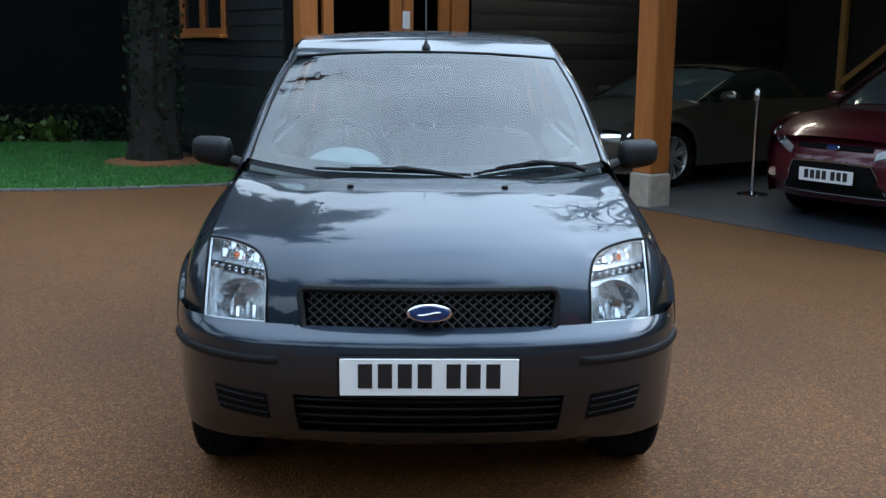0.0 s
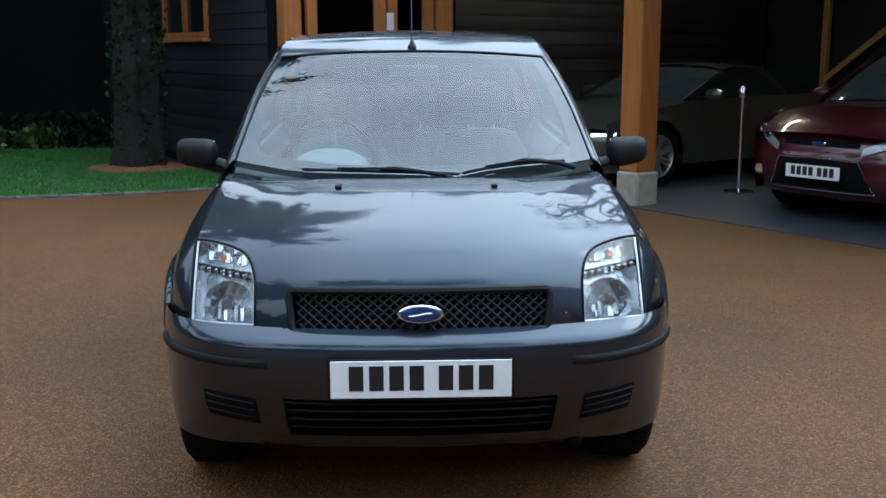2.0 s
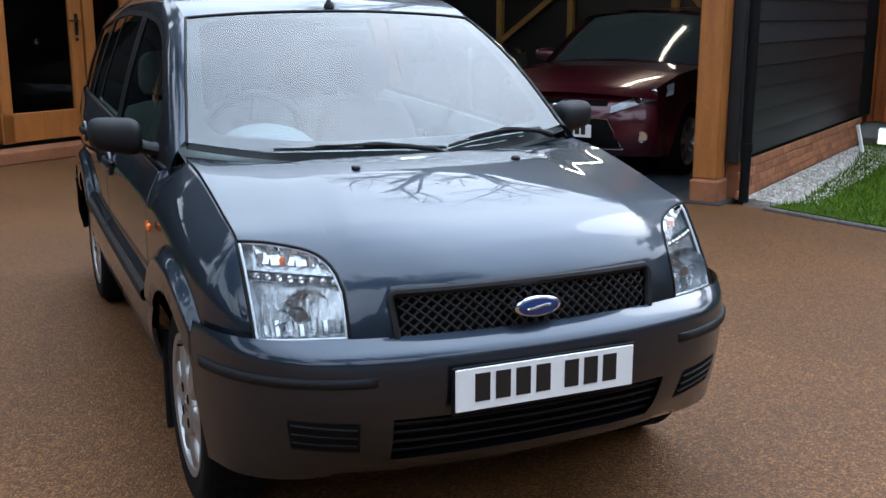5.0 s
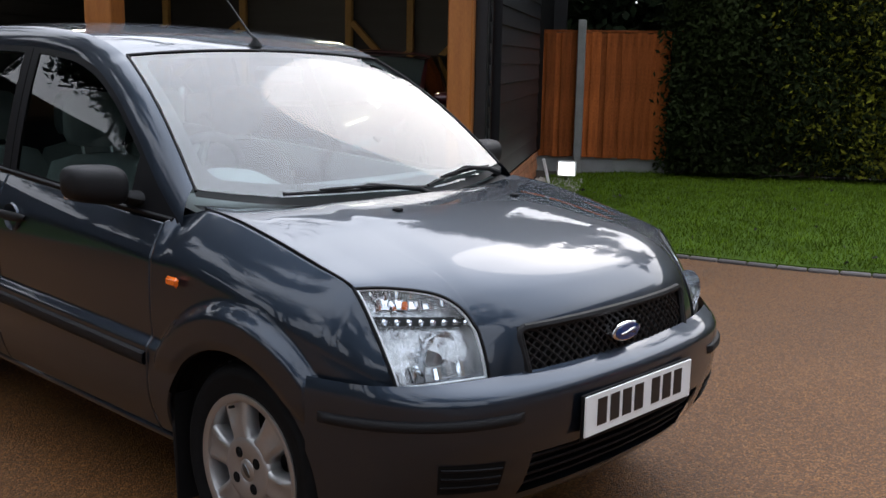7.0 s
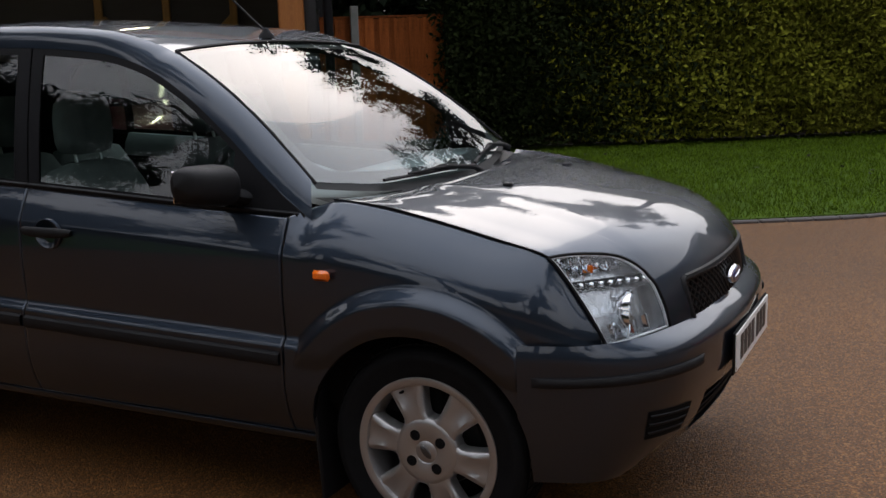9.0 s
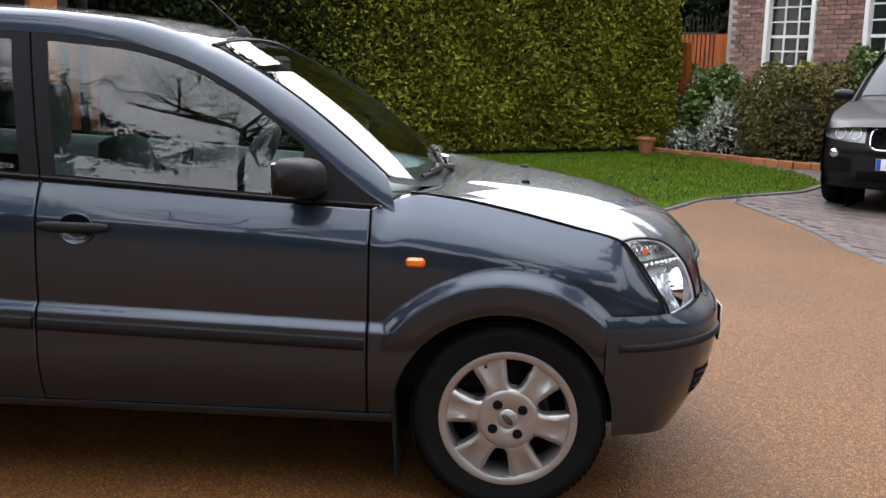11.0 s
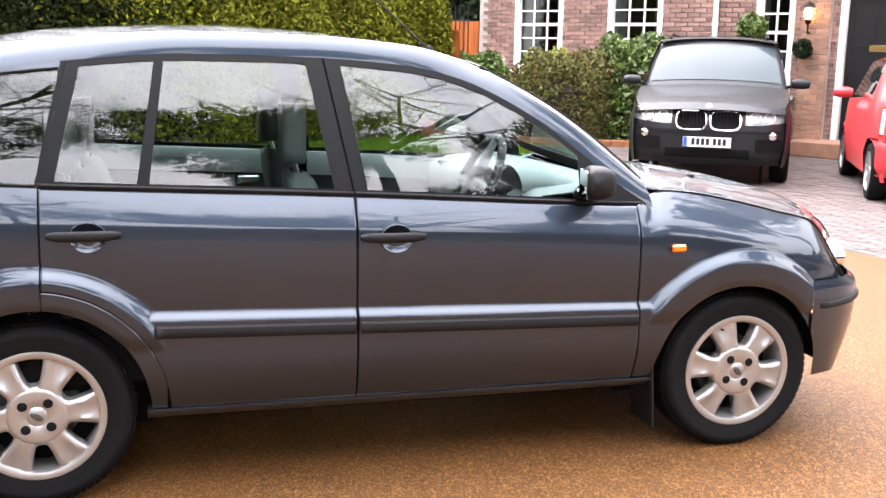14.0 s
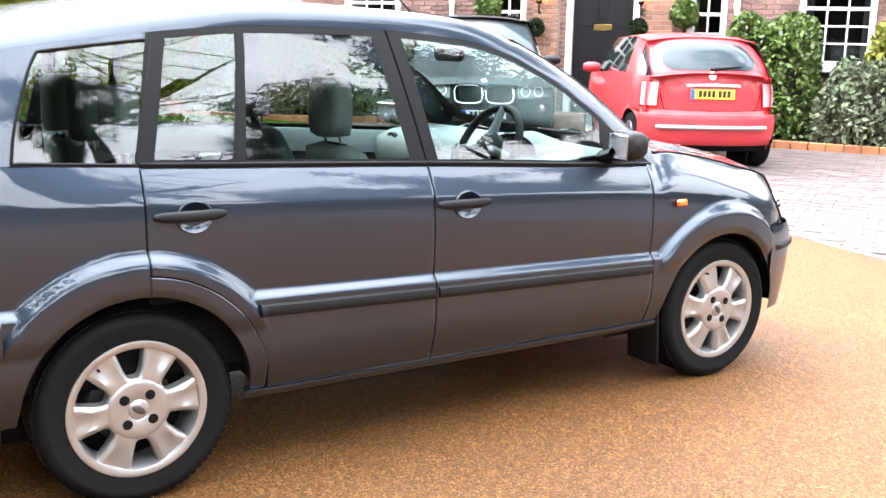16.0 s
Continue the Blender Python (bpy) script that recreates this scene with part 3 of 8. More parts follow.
# barn gable with its window
gable = wall("wall_gable", -9.5, -1.95, -3.62, -1.80, 0, H, "matt_black", "black weatherboarded barn gable with a small oak window")
boards(gable, (-9.5, -1.95), "p", 5.74, 0.1, H, 0.178, (0, -1), holes=((2.66, 4.14, 1.58, 2.80),))
win = thing("window_1", "small oak-framed barn window with dark panes", "window", m=YARD @ pose(-6.1, -1.97, 2.20))
tagged(win, kind="structure")
fr = Shape()
for x in (-0.70, 0.0, 0.70):
    fr.box((x, 0, 0), (0.085, 0.07, 1.12), 0.006)
part("window_frame", fr.box((0, 0, 0.56), (1.48, 0.07, 0.09), 0.006).box((0, 0, -0.56), (1.48, 0.07, 0.09), 0.006), "oak", win)
part("window_sill", Shape().box((0, -0.05, -0.62), (1.58, 0.13, 0.045), 0.008), "oak", win)
for x in (-0.35, 0.35):
    part("pane", Shape().box((x, 0.015, 0), (0.62, 0.008, 1.04)), "dark_glass", win)
# door wall of the barn
dw = wall("wall_door_side", -3.62, 0.42, -3.50, 6.5, 0, H, "matt_black", "black weatherboarded wall beside the glazed doors")
boards(dw, (-3.50, 0.42), "q", 5.9, 0.1, H, 0.178, (1, 0))
wall("wall_over_doors", -3.62, -1.95, -3.50, 0.42, 2.45, H, "black_board", "dark board wall over the doors")
timber("oak_post", -3.56, -1.80, 0.16, H, 0.22)
timber("oak_post", -3.56, 0.24, 0.16, H, 0.24)
for q0, lab in ((-1.62, "glazed oak entrance door with black handle"), (-0.56, "glazed oak side panel with a white notice")):
    d = thing("glazed_door", lab, "door", m=YARD @ pose(-3.50, q0, 0.16))
    f = Shape()
    L = 1.04 if q0 < -1 else 0.66
    for y, w in ((0.07, 0.13), (L - 0.08, 0.15)):
        f.box((0, y, 1.10), (0.06, w, 2.20), 0.006)
    f.box((0, L / 2, 0.15), (0.06, L, 0.29), 0.006).box((0, L / 2, 2.16), (0.06, L, 0.10), 0.006)
    part("door_frame", f, "oak", d)
    part("pane", Shape().box((-0.005, L / 2, 1.20), (0.010, L - 0.28, 1.85)), "window_glass", d)
    if q0 < -1:
        hd = Shape().box((0.036, L - 0.08, 1.16), (0.008, 0.045, 0.22), 0.003).tube([(0.04, L - 0.08, 1.20), (0.075, L - 0.08, 1.20), (0.078, L - 0.19, 1.20)], 0.010, 8)
        part("door_handle", hd, "black_paint", d, "black iron lever handle")
        part("keyhole", Shape().lathe([(0, 0.01), (0.018, 0.008), (0.02, 0)], 16, Matrix.Translation((0.03, L - 0.08, 1.01)) @ Matrix.Rotation(math.pi / 2, 4, "Y")), "black_paint", d)
    else:
        part("notice", Shape().box((0.034, 0.03, 1.62), (0.003, 0.10, 0.20)), "paper", d, "small white notice")
room = wall("barn_room_wall", -7.5, -1.6, -7.4, 3.4, 0.1, H, "room", "inside wall of the barn office, coloured dark to look unlit")
wall("barn_room_side", -7.4, 3.4, -3.62, 3.5, 0.1, H, "room", "inside end wall of the barn office, coloured dark to look unlit")
solo("floor_barn", Shape().box((-5.6, 0.8, 0.08), (3.9, 5.2, 0.14)), "slate", "dark floor inside the barn", "floor", kind="structure", m=YARD)
step = thing("door_step", "low brick step under the glazed doors", "step", m=YARD)
part("tread", Shape().box((-3.33, -0.75, 0.06), (0.34, 2.5, 0.12), 0.01), "orange_brick", step)
# shed: posts, beam, back and side walls, roof
for p, hb, w in ((0.03, "stone", 0.25), (3.13, "orange_brick", 0.20)):
    base = solo("post_base", Shape().box((p, 0.0, 0.15 if hb == "stone" else 0.08), (w + 0.035, w + 0.035, 0.34 if hb == "stone" else 0.20), 0.02), hb, "pale stone pad under an oak post" if hb == "stone" else "brick pad under an oak post", "post base", m=YARD)
    timber("oak_post", p, 0.0, 0.32 if hb == "stone" else 0.18, H, w)
solo("oak_beam", Shape().box((-0.2, 0.0, H - 0.16), (6.9, 0.24, 0.30), 0.012), "oak", "long oak beam over the open shed front", "beam", m=YARD)
wall("wall_shed_back", -3.6, 6.4, 3.5, 6.5, 0, H, "black_board", "dark back wall inside the open shed")
rw = wall("wall_shed_side", 3.22, 0.12, 3.32, 6.5, 0.30, H, "matt_black", "black weatherboarded side wall of the shed on brick")
boards(rw, (3.32, 0.16), "q", 4.1, 0.34, H, 0.172, (1, 0))
part("corner_board", Shape().box((3.28, 0.10, 1.8), (0.10, 0.08, 3.0), 0.006), "black_board", rw)
solo("floor_shed", Shape().box((-0.1, 3.1, -0.005), (6.8, 6.6, 0.03)), "slate", "blue-black slate floor of the shed", "floor", kind="structure", m=YARD)
solo("ceiling_shed", Shape().box((-0.1, 3.1, H + 0.06), (7.4, 7.4, 0.12)), "black_board", "dark boarded shed ceiling", "ceiling", kind="structure", m=YARD)
rf = Shape().grid([[YARD @ Vector((p, q, z)) for p in (-3.5, 3.75)] for q, z in ((-0.30, H + 0.10), (3.1, H + 1.1), (6.9, H + 0.10))])
rf.grid([[YARD @ Vector((p, q, z)) for q in (-2.15, 6.9)] for p, z in ((-10, H + 0.05), (-6.8, H + 1.3), (-3.35, H + 0.12))])
solo("roof_barn", rf, "roof_tile", "dark tiled pitched roof of the barn", "roof", kind="structure")
for p in (-2.4, -1.2, 0.4, 1.3, 2.2, 3.0):
    timber("wall_stud", p, 6.32, 0, H, 0.10, label="pale timber stud in the shed").data.materials[0] = M["pine_pale"]
for p0, p1 in ((0.45, 1.3), (2.2, 1.3), (-1.2, -2.4)):
    solo("brace", Shape().tube([(p0, 6.30, 1.9), (p1, 6.30, 1.0)], 0.055, 4), "pine_pale", "slanting pale timber brace", "brace", group="shed braces", m=YARD)
for p in (-1.6, 1.6):
    lt = thing("tube_light", "long fluorescent tube light under the shed roof", "light", "tube lights", m=YARD @ pose(p, 2.6, H - 0.12))
    part("light_body", Shape().box((0, 0, 0.03), (0.12, 1.6, 0.06), 0.01), "white_paint", lt)
    part("tube", Shape().tube([(0, -0.75, -0.02), (0, 0.75, -0.02)], 0.022, 10), "tube_glow", lt)
# downpipe
dp = thing("downpipe", "black rainwater downpipe with joint collar", "downpipe", m=YARD @ pose(3.42, -0.02, 0))
part("pipe", Shape().tube([(0, 0, 0.02), (0, 0, H)], 0.038, 14), "gloss_black", dp)
part("collar", Shape().tube([(0, 0, 0.40), (0, 0, 0.47)], 0.046, 14), "gloss_black", dp)
# brick plinth under the side wall
pl = solo("brick_plinth", Shape().box((3.275, 2.25, 0.15), (0.115, 4.2, 0.30)), "orange_brick", "low orange brick plinth under the boards", "plinth", kind="structure", m=YARD)
bmesh_brick = Shape().box((0, 0, 0), (0.02, 0.215, 0.063), 0.004).mesh("brick", "orange_brick")
for c in range(4):
    for i in range(19):
        b = part("brick", bmesh_brick, "orange_brick", pl)
        b.location = (3.335, 0.19 + 0.225 * (i + 0.5 * (c % 2)), 0.045 + 0.075 * c)

# ---------------- fence and hedge line ----------------
fe = solo("fence", Shape().box((4.0, 5.06, 0.11), (2.3, 0.05, 0.22)), "concrete", "orange close-board fence with a concrete post and gravel board", "fence", m=YARD)
slat = Shape().box((0, 0, 0), (0.118, 0.014, 1.56), 0.003).mesh("fence_slat", "fence")
for i in range(24):
    o = part("fence_slat", slat, "fence", fe)
    o.location = (2.95 + i * 0.094, 5.02 - 0.018 * (i % 2), 0.98 + 0.006 * ((i * 7) % 3))
    o.rotation_euler = (0, 0, radians(4))
part("fence_cap", Shape().box((4.0, 5.03, 1.785), (2.3, 0.06, 0.03), 0.004), "fence", fe)
part("fence_post", Shape().box((3.80, 4.97, 0.95), (0.10, 0.10, 1.95), 0.01), "concrete", fe, "grey concrete post")
fl_m = YARD @ pose(3.75, 3.85, 0.0)
fd = thing("floodlight", "small white garden floodlight glowing on the grass", "floodlight", m=fl_m)
part("lamp_body", Shape().box((0, 0, 0.17), (0.22, 0.07, 0.18), 0.015), "white_paint", fd)
part("lens", Shape().box((0, -0.038, 0.17), (0.19, 0.006, 0.15), 0.002), "flood_glow", fd, "glowing lens")
part("stake", Shape().tube([(0, 0, 0), (0, 0, 0.1)], 0.015, 8), "black_paint", fd)
ls = thing("leaning_bracket", "white metal bracket leaning beside the gravel", "bracket", m=YARD @ pose(3.55, 3.45, 0.0))
part("bar", Shape().box((0, 0, 0.15), (0.03, 0.05, 0.34), 0.004, Matrix.Rotation(radians(-14), 3, "Y")), "white_paint", ls)
part("foot", Shape().box((-0.08, 0, 0.012), (0.22, 0.05, 0.02), 0.004), "white_paint", ls)

# lawn, gravel strip, edging
lawn_poly = lawn_edge + [(4.35, 3.78), (6.2, 5.1), (7.6, 6.3), (9.3, 5.9), (9.7, 4.6), (13.5, -1.4), (12.3, -2.2), (10.4, -3.05), (9.2, -3.1), (8.3, -2.6), (7.75, -1.9)]
sheet("lawn", lawn_poly, 0.03, "lawn", "green lawn with short grass", "lawn", 0.08)
sheet("gravel_strip", [(3.37, 0.15), (3.95, 0.0), (4.0, 4.1), (3.37, 4.1)], 0.02, "gravel", "strip of pale gravel along the shed wall", "gravel strip", 0.06, yard_axes=True)
sheet("hedge_bed", [(2.9, 4.2), (14, 4.2), (14, 7), (2.9, 7)], 0.012, "soil", "dark soil under the hedge", "soil", 0.08, yard_axes=True)
sheet("turf", [(-1.55, 8.6), (-2.1, 8.15), (-3.1, 7.78), (-4.2, 7.58), (-7, 7.5), (-13, 7.6), (-13, 13.2), (-4.6, 13.2), (-1.9, 8.95)], 0.02, "turf", "bright green artificial turf", "turf", 0.05)
solo("mulch_ring", Shape().lathe([(0.0, 0.07), (0.42, 0.06), (0.62, 0.035), (0.70, 0.0)], 40, Matrix.Translation((-3.30, 10.25, 0.0))), "mulch", "ring of orange bark mulch round the trunk", "mulch")

# ---------------- brick house ----------------
HP = 15.6
house = thing("house", "red-brown brick house with white sash windows", "house", m=YARD)
wins = [(4.85, 3.76, 1.10, 2.75), (2.80, 1.72, 1.10, 2.75), (0.05, -0.58, 0.85, 2.75), (-3.22, -3.80, 0.85, 2.75), (-4.84, -5.90, 1.06, 2.75)]
door_q = (-1.38, -2.36)
holes = [(min(a, b), max(a, b), z0, z1) for a, b, z0, z1 in wins] + [(door_q[1] - 0.1, door_q[0] + 0.1, 0.0, 2.42)]


def clear(q0, q1, z0, z1):
    return all(q1 <= h[0] or q0 >= h[1] or z1 <= h[2] or z0 >= h[3] for h in holes)


hw = Shape()
qs = sorted({-12.0, 5.75} | {h[0] for h in holes} | {h[1] for h in holes})
zs = sorted({0.0, 6.0} | {h[2] for h in holes} | {h[3] for h in holes})
for q0, q1 in zip(qs, qs[1:]):
    for z0, z1 in zip(zs, zs[1:]):
        if clear(q0 + 1e-3, q1 - 1e-3, z0 + 1e-3, z1 - 1e-3):
            hw.box((HP + 0.12, (q0 + q1) / 2, (z0 + z1) / 2), (0.22, q1 - q0, z1 - z0))
hwall = part("wall", hw.box((HP + 3.1, 5.65, 3.0), (6.0, 0.2, 6.0)).box((HP + 3.1, -12, 3.0), (6.0, 0.2, 6.0)).box((HP + 6.1, -3.1, 3), (0.2, 17.8, 6)), "mortar", house, "brickwork with pale mortar")
# one dark sheet behind the windows gives the rooms their painted dimness
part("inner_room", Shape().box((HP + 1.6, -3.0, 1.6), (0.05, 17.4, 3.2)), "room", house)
part("house_roof", Shape().grid([[Vector((p, q, z)) for q in (-12.4, 6.1)] for p, z in ((HP - 0.5, 5.8), (HP + 3.2, 8.4), (HP + 6.8, 5.8))]), "roof_tile", house)
for a, b, z0, z1 in wins:
    c, w, h = (a + b) / 2, abs(a - b), z1 - z0
    wd = part("window", Shape().box((HP + 0.02, c - w / 2 + 0.045, (z0 + z1) / 2), (0.13, 0.09, h), 0.006).box((HP + 0.02, c + w / 2 - 0.045, (z0 + z1) / 2), (0.13, 0.09, h), 0.006).box((HP + 0.02, c, z1 - 0.045), (0.13, w - 0.18, 0.09), 0.006).box((HP + 0.02, c, z0 + 0.05), (0.13, w - 0.18, 0.10), 0.006), "white_paint", house, "white sash window")
    part("window_sill", Shape().box((HP - 0.05, c, z0 - 0.03), (0.22, w + 0.12, 0.06), 0.008), "white_paint", wd)
    part("pane", Shape().box((HP + 0.06, c, (z0 + z1) / 2), (0.006, w - 0.16, h - 0.16)), "window_glass", wd)
    bars = Shape()
    n = 2 if w > 0.8 else 1
    for i in range(n):
        bars.box((HP + 0.045, c - w / 2 + 0.09 + (w - 0.18) * (i + 1) / (n + 1), (z0 + z1) / 2), (0.025, 0.026, h - 0.18))
    k = 6
    for i in range(1, k):
        bars.box((HP + 0.045, c, z0 + 0.10 + (h - 0.19) * i / k), (0.025, w - 0.18, 0.05 if i == 3 else 0.026))
    part("glazing_bar", bars, "white_paint", wd)
    cu = Shape()
    for sgn in ((-1, 1) if w < 1.3 else ()):
        cu.grid([[Vector((HP + 0.16 + 0.02 * math.sin(20 * f), c + sgn * (w / 2 - 0.05 - f * w * (0.12 if (a > 2) else 0.08)), z)) for z in (z0, z1)] for f in np.linspace(0, 1.6, 14)])
    part("curtain", cu, "curtain", wd, "pale drawn-back curtain")


# ---------------- the grey hatchback ----------------
# Local axes: x to the car's left, y from the front bumper to the rear, z up.
WHEEL_F, WHEEL_R, AXLE_Z = 0.722, 3.198, 0.300
half_width = curve([0.20, 0.25, 0.32, 0.43, 0.60, 0.80, 1.2, 2.2, 3.2, 3.6, 3.85, 4.0], [0.66, 0.705, 0.755, 0.800, 0.820, 0.826, 0.826, 0.830, 0.822, 0.800, 0.76, 0.66])
belt_z = curve([0.2, 1.1, 2.2, 3.1, 3.6, 4.0], [0.90, 0.928, 0.985, 1.022, 1.045, 1.05])
wing_top_z = curve([0.235, 0.255, 0.305, 0.355, 0.40, 0.55, 0.75, 0.90, 1.02, 1.10, 1.155], [0.61, 0.65, 0.73, 0.80, 0.848, 0.888, 0.935, 0.963, 0.975, 0.955, 0.932])
crease_z = curve([0.2, 0.43, 0.8, 1.16, 2.18, 3.02, 3.7, 4.0], [0.60, 0.70, 0.785, 0.83, 0.882, 0.915, 0.94, 0.95])
roof_line_z = curve([1.00, 1.10, 1.22, 1.41, 1.60, 1.79, 1.97, 2.34, 2.70, 3.05, 3.45, 3.70], [0.96, 1.012, 1.09, 1.24, 1.365, 1.45, 1.49, 1.515, 1.52, 1.495, 1.445, 1.40])


def ledge_z(y):
    return 0.588 + (y - 1.15) * 0.023


def frame_z(y):
    return roof_line_z(y) - 0.08


def arch_lift(y, z):
    out = np.zeros_like(y)
    for yc, zc, r0 in ((0.742, 0.300, 0.478), (3.190, 0.310, 0.488)):
        r = np.hypot(y - yc, z - zc)
        out = np.maximum(out, (0.036 * sstep((r0 - r) / 0.056) - 0.012 * sstep((0.37 - r) / 0.05)) * sstep((z - 0.43) / 0.14))
    return out


def side_x(y, z):
    w, zl, zc = half_width(y), ledge_z(y), crease_z(y)
    front = 1 - sstep((y - 1.05) / 0.11)
    top = front * wing_top_z(np.minimum(y, 1.155)) + (1 - front) * belt_z(y)
    x_top = np.minimum(front * 0.697 + (1 - front) * 0.768, w - 0.004) - 0.06 * sstep((y - 3.5) / 0.5)
    low = 0.010 - 0.045 * np.clip((0.47 - z) / 0.17, 0, 1.3) ** 2
    up = -0.012 + 0.006 * np.sin(np.pi * np.clip((z - zl) / np.maximum(zc - zl, 0.05), 0, 1))
    s = sstep((z - (zl - 0.026)) / 0.036)
    x = w + low * (1 - s) + up * s
    t = np.clip((z - zc) / np.maximum(top - zc, 0.02), 0, 1.2)
    x = x - (w - 0.012 - x_top) * (front * t**1.7 + (1 - front) * (0.75 * t + 0.25 * t**2)) * (t > 0)
    lift = arch_lift(y, z)
    return np.where(lift > 1e-4, np.maximum(x, w - 0.012 + lift), x)


def glass_x(y, z):
    h = z - belt_z(y)
    return 0.766 - 0.05 * sstep((y - 3.3) / 0.65) - 0.02 * sstep((1.6 - y) / 0.6) - 0.26 * h - 0.20 * h * h


def sill_lo(y):
    f = lambda yc, zc, r: np.where(np.abs(y - yc) < r, zc + np.sqrt(np.maximum(r * r - (y - yc) ** 2, 0)), 0.0)
    z = np.maximum(np.full_like(y, 0.302), np.maximum(f(0.742, 0.300, 0.338), f(3.190, 0.310, 0.345)))
    return z


NOSE_MID_Y = curve(range(9), [0.045, 0.055, 0.072, 0.135, 0.26, 0.46, 0.68, 0.85, 0.985])
NOSE_MID_Z = curve(range(9), [0.61, 0.69, 0.757, 0.828, 0.888, 0.938, 0.971, 0.979, 0.953])
NOSE_END_Y = curve(range(9), [0.228, 0.248, 0.298, 0.350, 0.400, 0.55, 0.75, 0.90, 1.06])
NOSE_END_Z = curve(range(9), [0.61, 0.65, 0.73, 0.80, 0.848, 0.888, 0.935, 0.963, 0.978])


def nose(x, s):
    k = np.minimum(np.abs(x) / 0.70, 1.05) ** 2.5
    z = NOSE_MID_Z(s) * (1 - k) + NOSE_END_Z(s) * k
    swage = 0.004 * sstep((np.abs(x) - 0.44 + 0.028 * (s - 3)) / 0.09) * sstep((s - 2.4) / 1.2) * (1 - sstep((np.abs(x) - 0.60) / 0.1))
    return x, NOSE_MID_Y(s) * (1 - k) + NOSE_END_Y(s) * k, z - swage + 0.004 * sstep((s - 2.4) / 1.2)


lamp_top = curve([0.486, 0.492, 0.505, 0.53, 0.58, 0.64, 0.70], [2.0, 2.45, 2.9, 3.3, 3.62, 3.86, 3.97])

BUMP_X = curve([0, 0.12, 0.25, 0.38, 0.50, 0.60, 0.70, 0.80, 0.90, 1.0], [0, 0.13, 0.27, 0.41, 0.532, 0.624, 0.704, 0.762, 0.799, 0.822])
BUMP_Y = curve([0, 0.12, 0.25, 0.38, 0.50, 0.60, 0.70, 0.80, 0.90, 1.0], [0, 0.004, 0.013, 0.034, 0.066, 0.112, 0.182, 0.265, 0.355, 0.437])
BUMP_D = curve([0.238, 0.265, 0.30, 0.36, 0.44, 0.50, 0.56, 0.59, 0.605, 0.62, 0.638], [-0.150, -0.110, -0.078, -0.040, -0.012, -0.002, 0, -0.002, -0.010, -0.028, -0.060])


def bumper(a, z, out=0.0):
    s, a = np.sign(a + 1e-12), np.abs(a)
    dx, dy = BUMP_X(a + 0.01) - BUMP_X(a - 0.01), BUMP_Y(a + 0.01) - BUMP_Y(np.maximum(a - 0.01, 0))
    n = np.hypot(dx, dy)
    d = BUMP_D(z) * (1 - 0.85 * sstep((a - 0.48) / 0.38)) + out
    return s * (BUMP_X(a) + d * dy / n), BUMP_Y(a) - d * dx / n, z


def screen(u, v):
    """The windscreen: u across from -1 to 1, v from the scuttle to the roof."""
    w = 0.687 + (0.562 - 0.687) * v
    y = 0.975 + (1.685 - 0.975) * v + (0.125 - 0.12 * v) * np.abs(u) ** 2.2
    z = 0.950 + (1.433 - 0.950) * v + (0.060 - 0.085 * v) * np.abs(u) ** 2.2 + 0.036 * np.sin(np.pi * v)
    return u * w, y, z


roof_mid_z = curve([1.70, 1.78, 2.0, 2.6, 3.1, 3.65], [1.433, 1.455, 1.500, 1.540, 1.522, 1.43])


def roof(x, t):
    k = (np.abs(x) / 0.565) ** 2
    y0 = 1.685 + 0.005 * k
    y = y0 + (3.66 - y0) * t
    zin = np.minimum(roof_line_z(y) - 0.008, roof_mid_z(y) - 0.004)
    return x, y, zin + (roof_mid_z(y) - zin) * (1 - k)


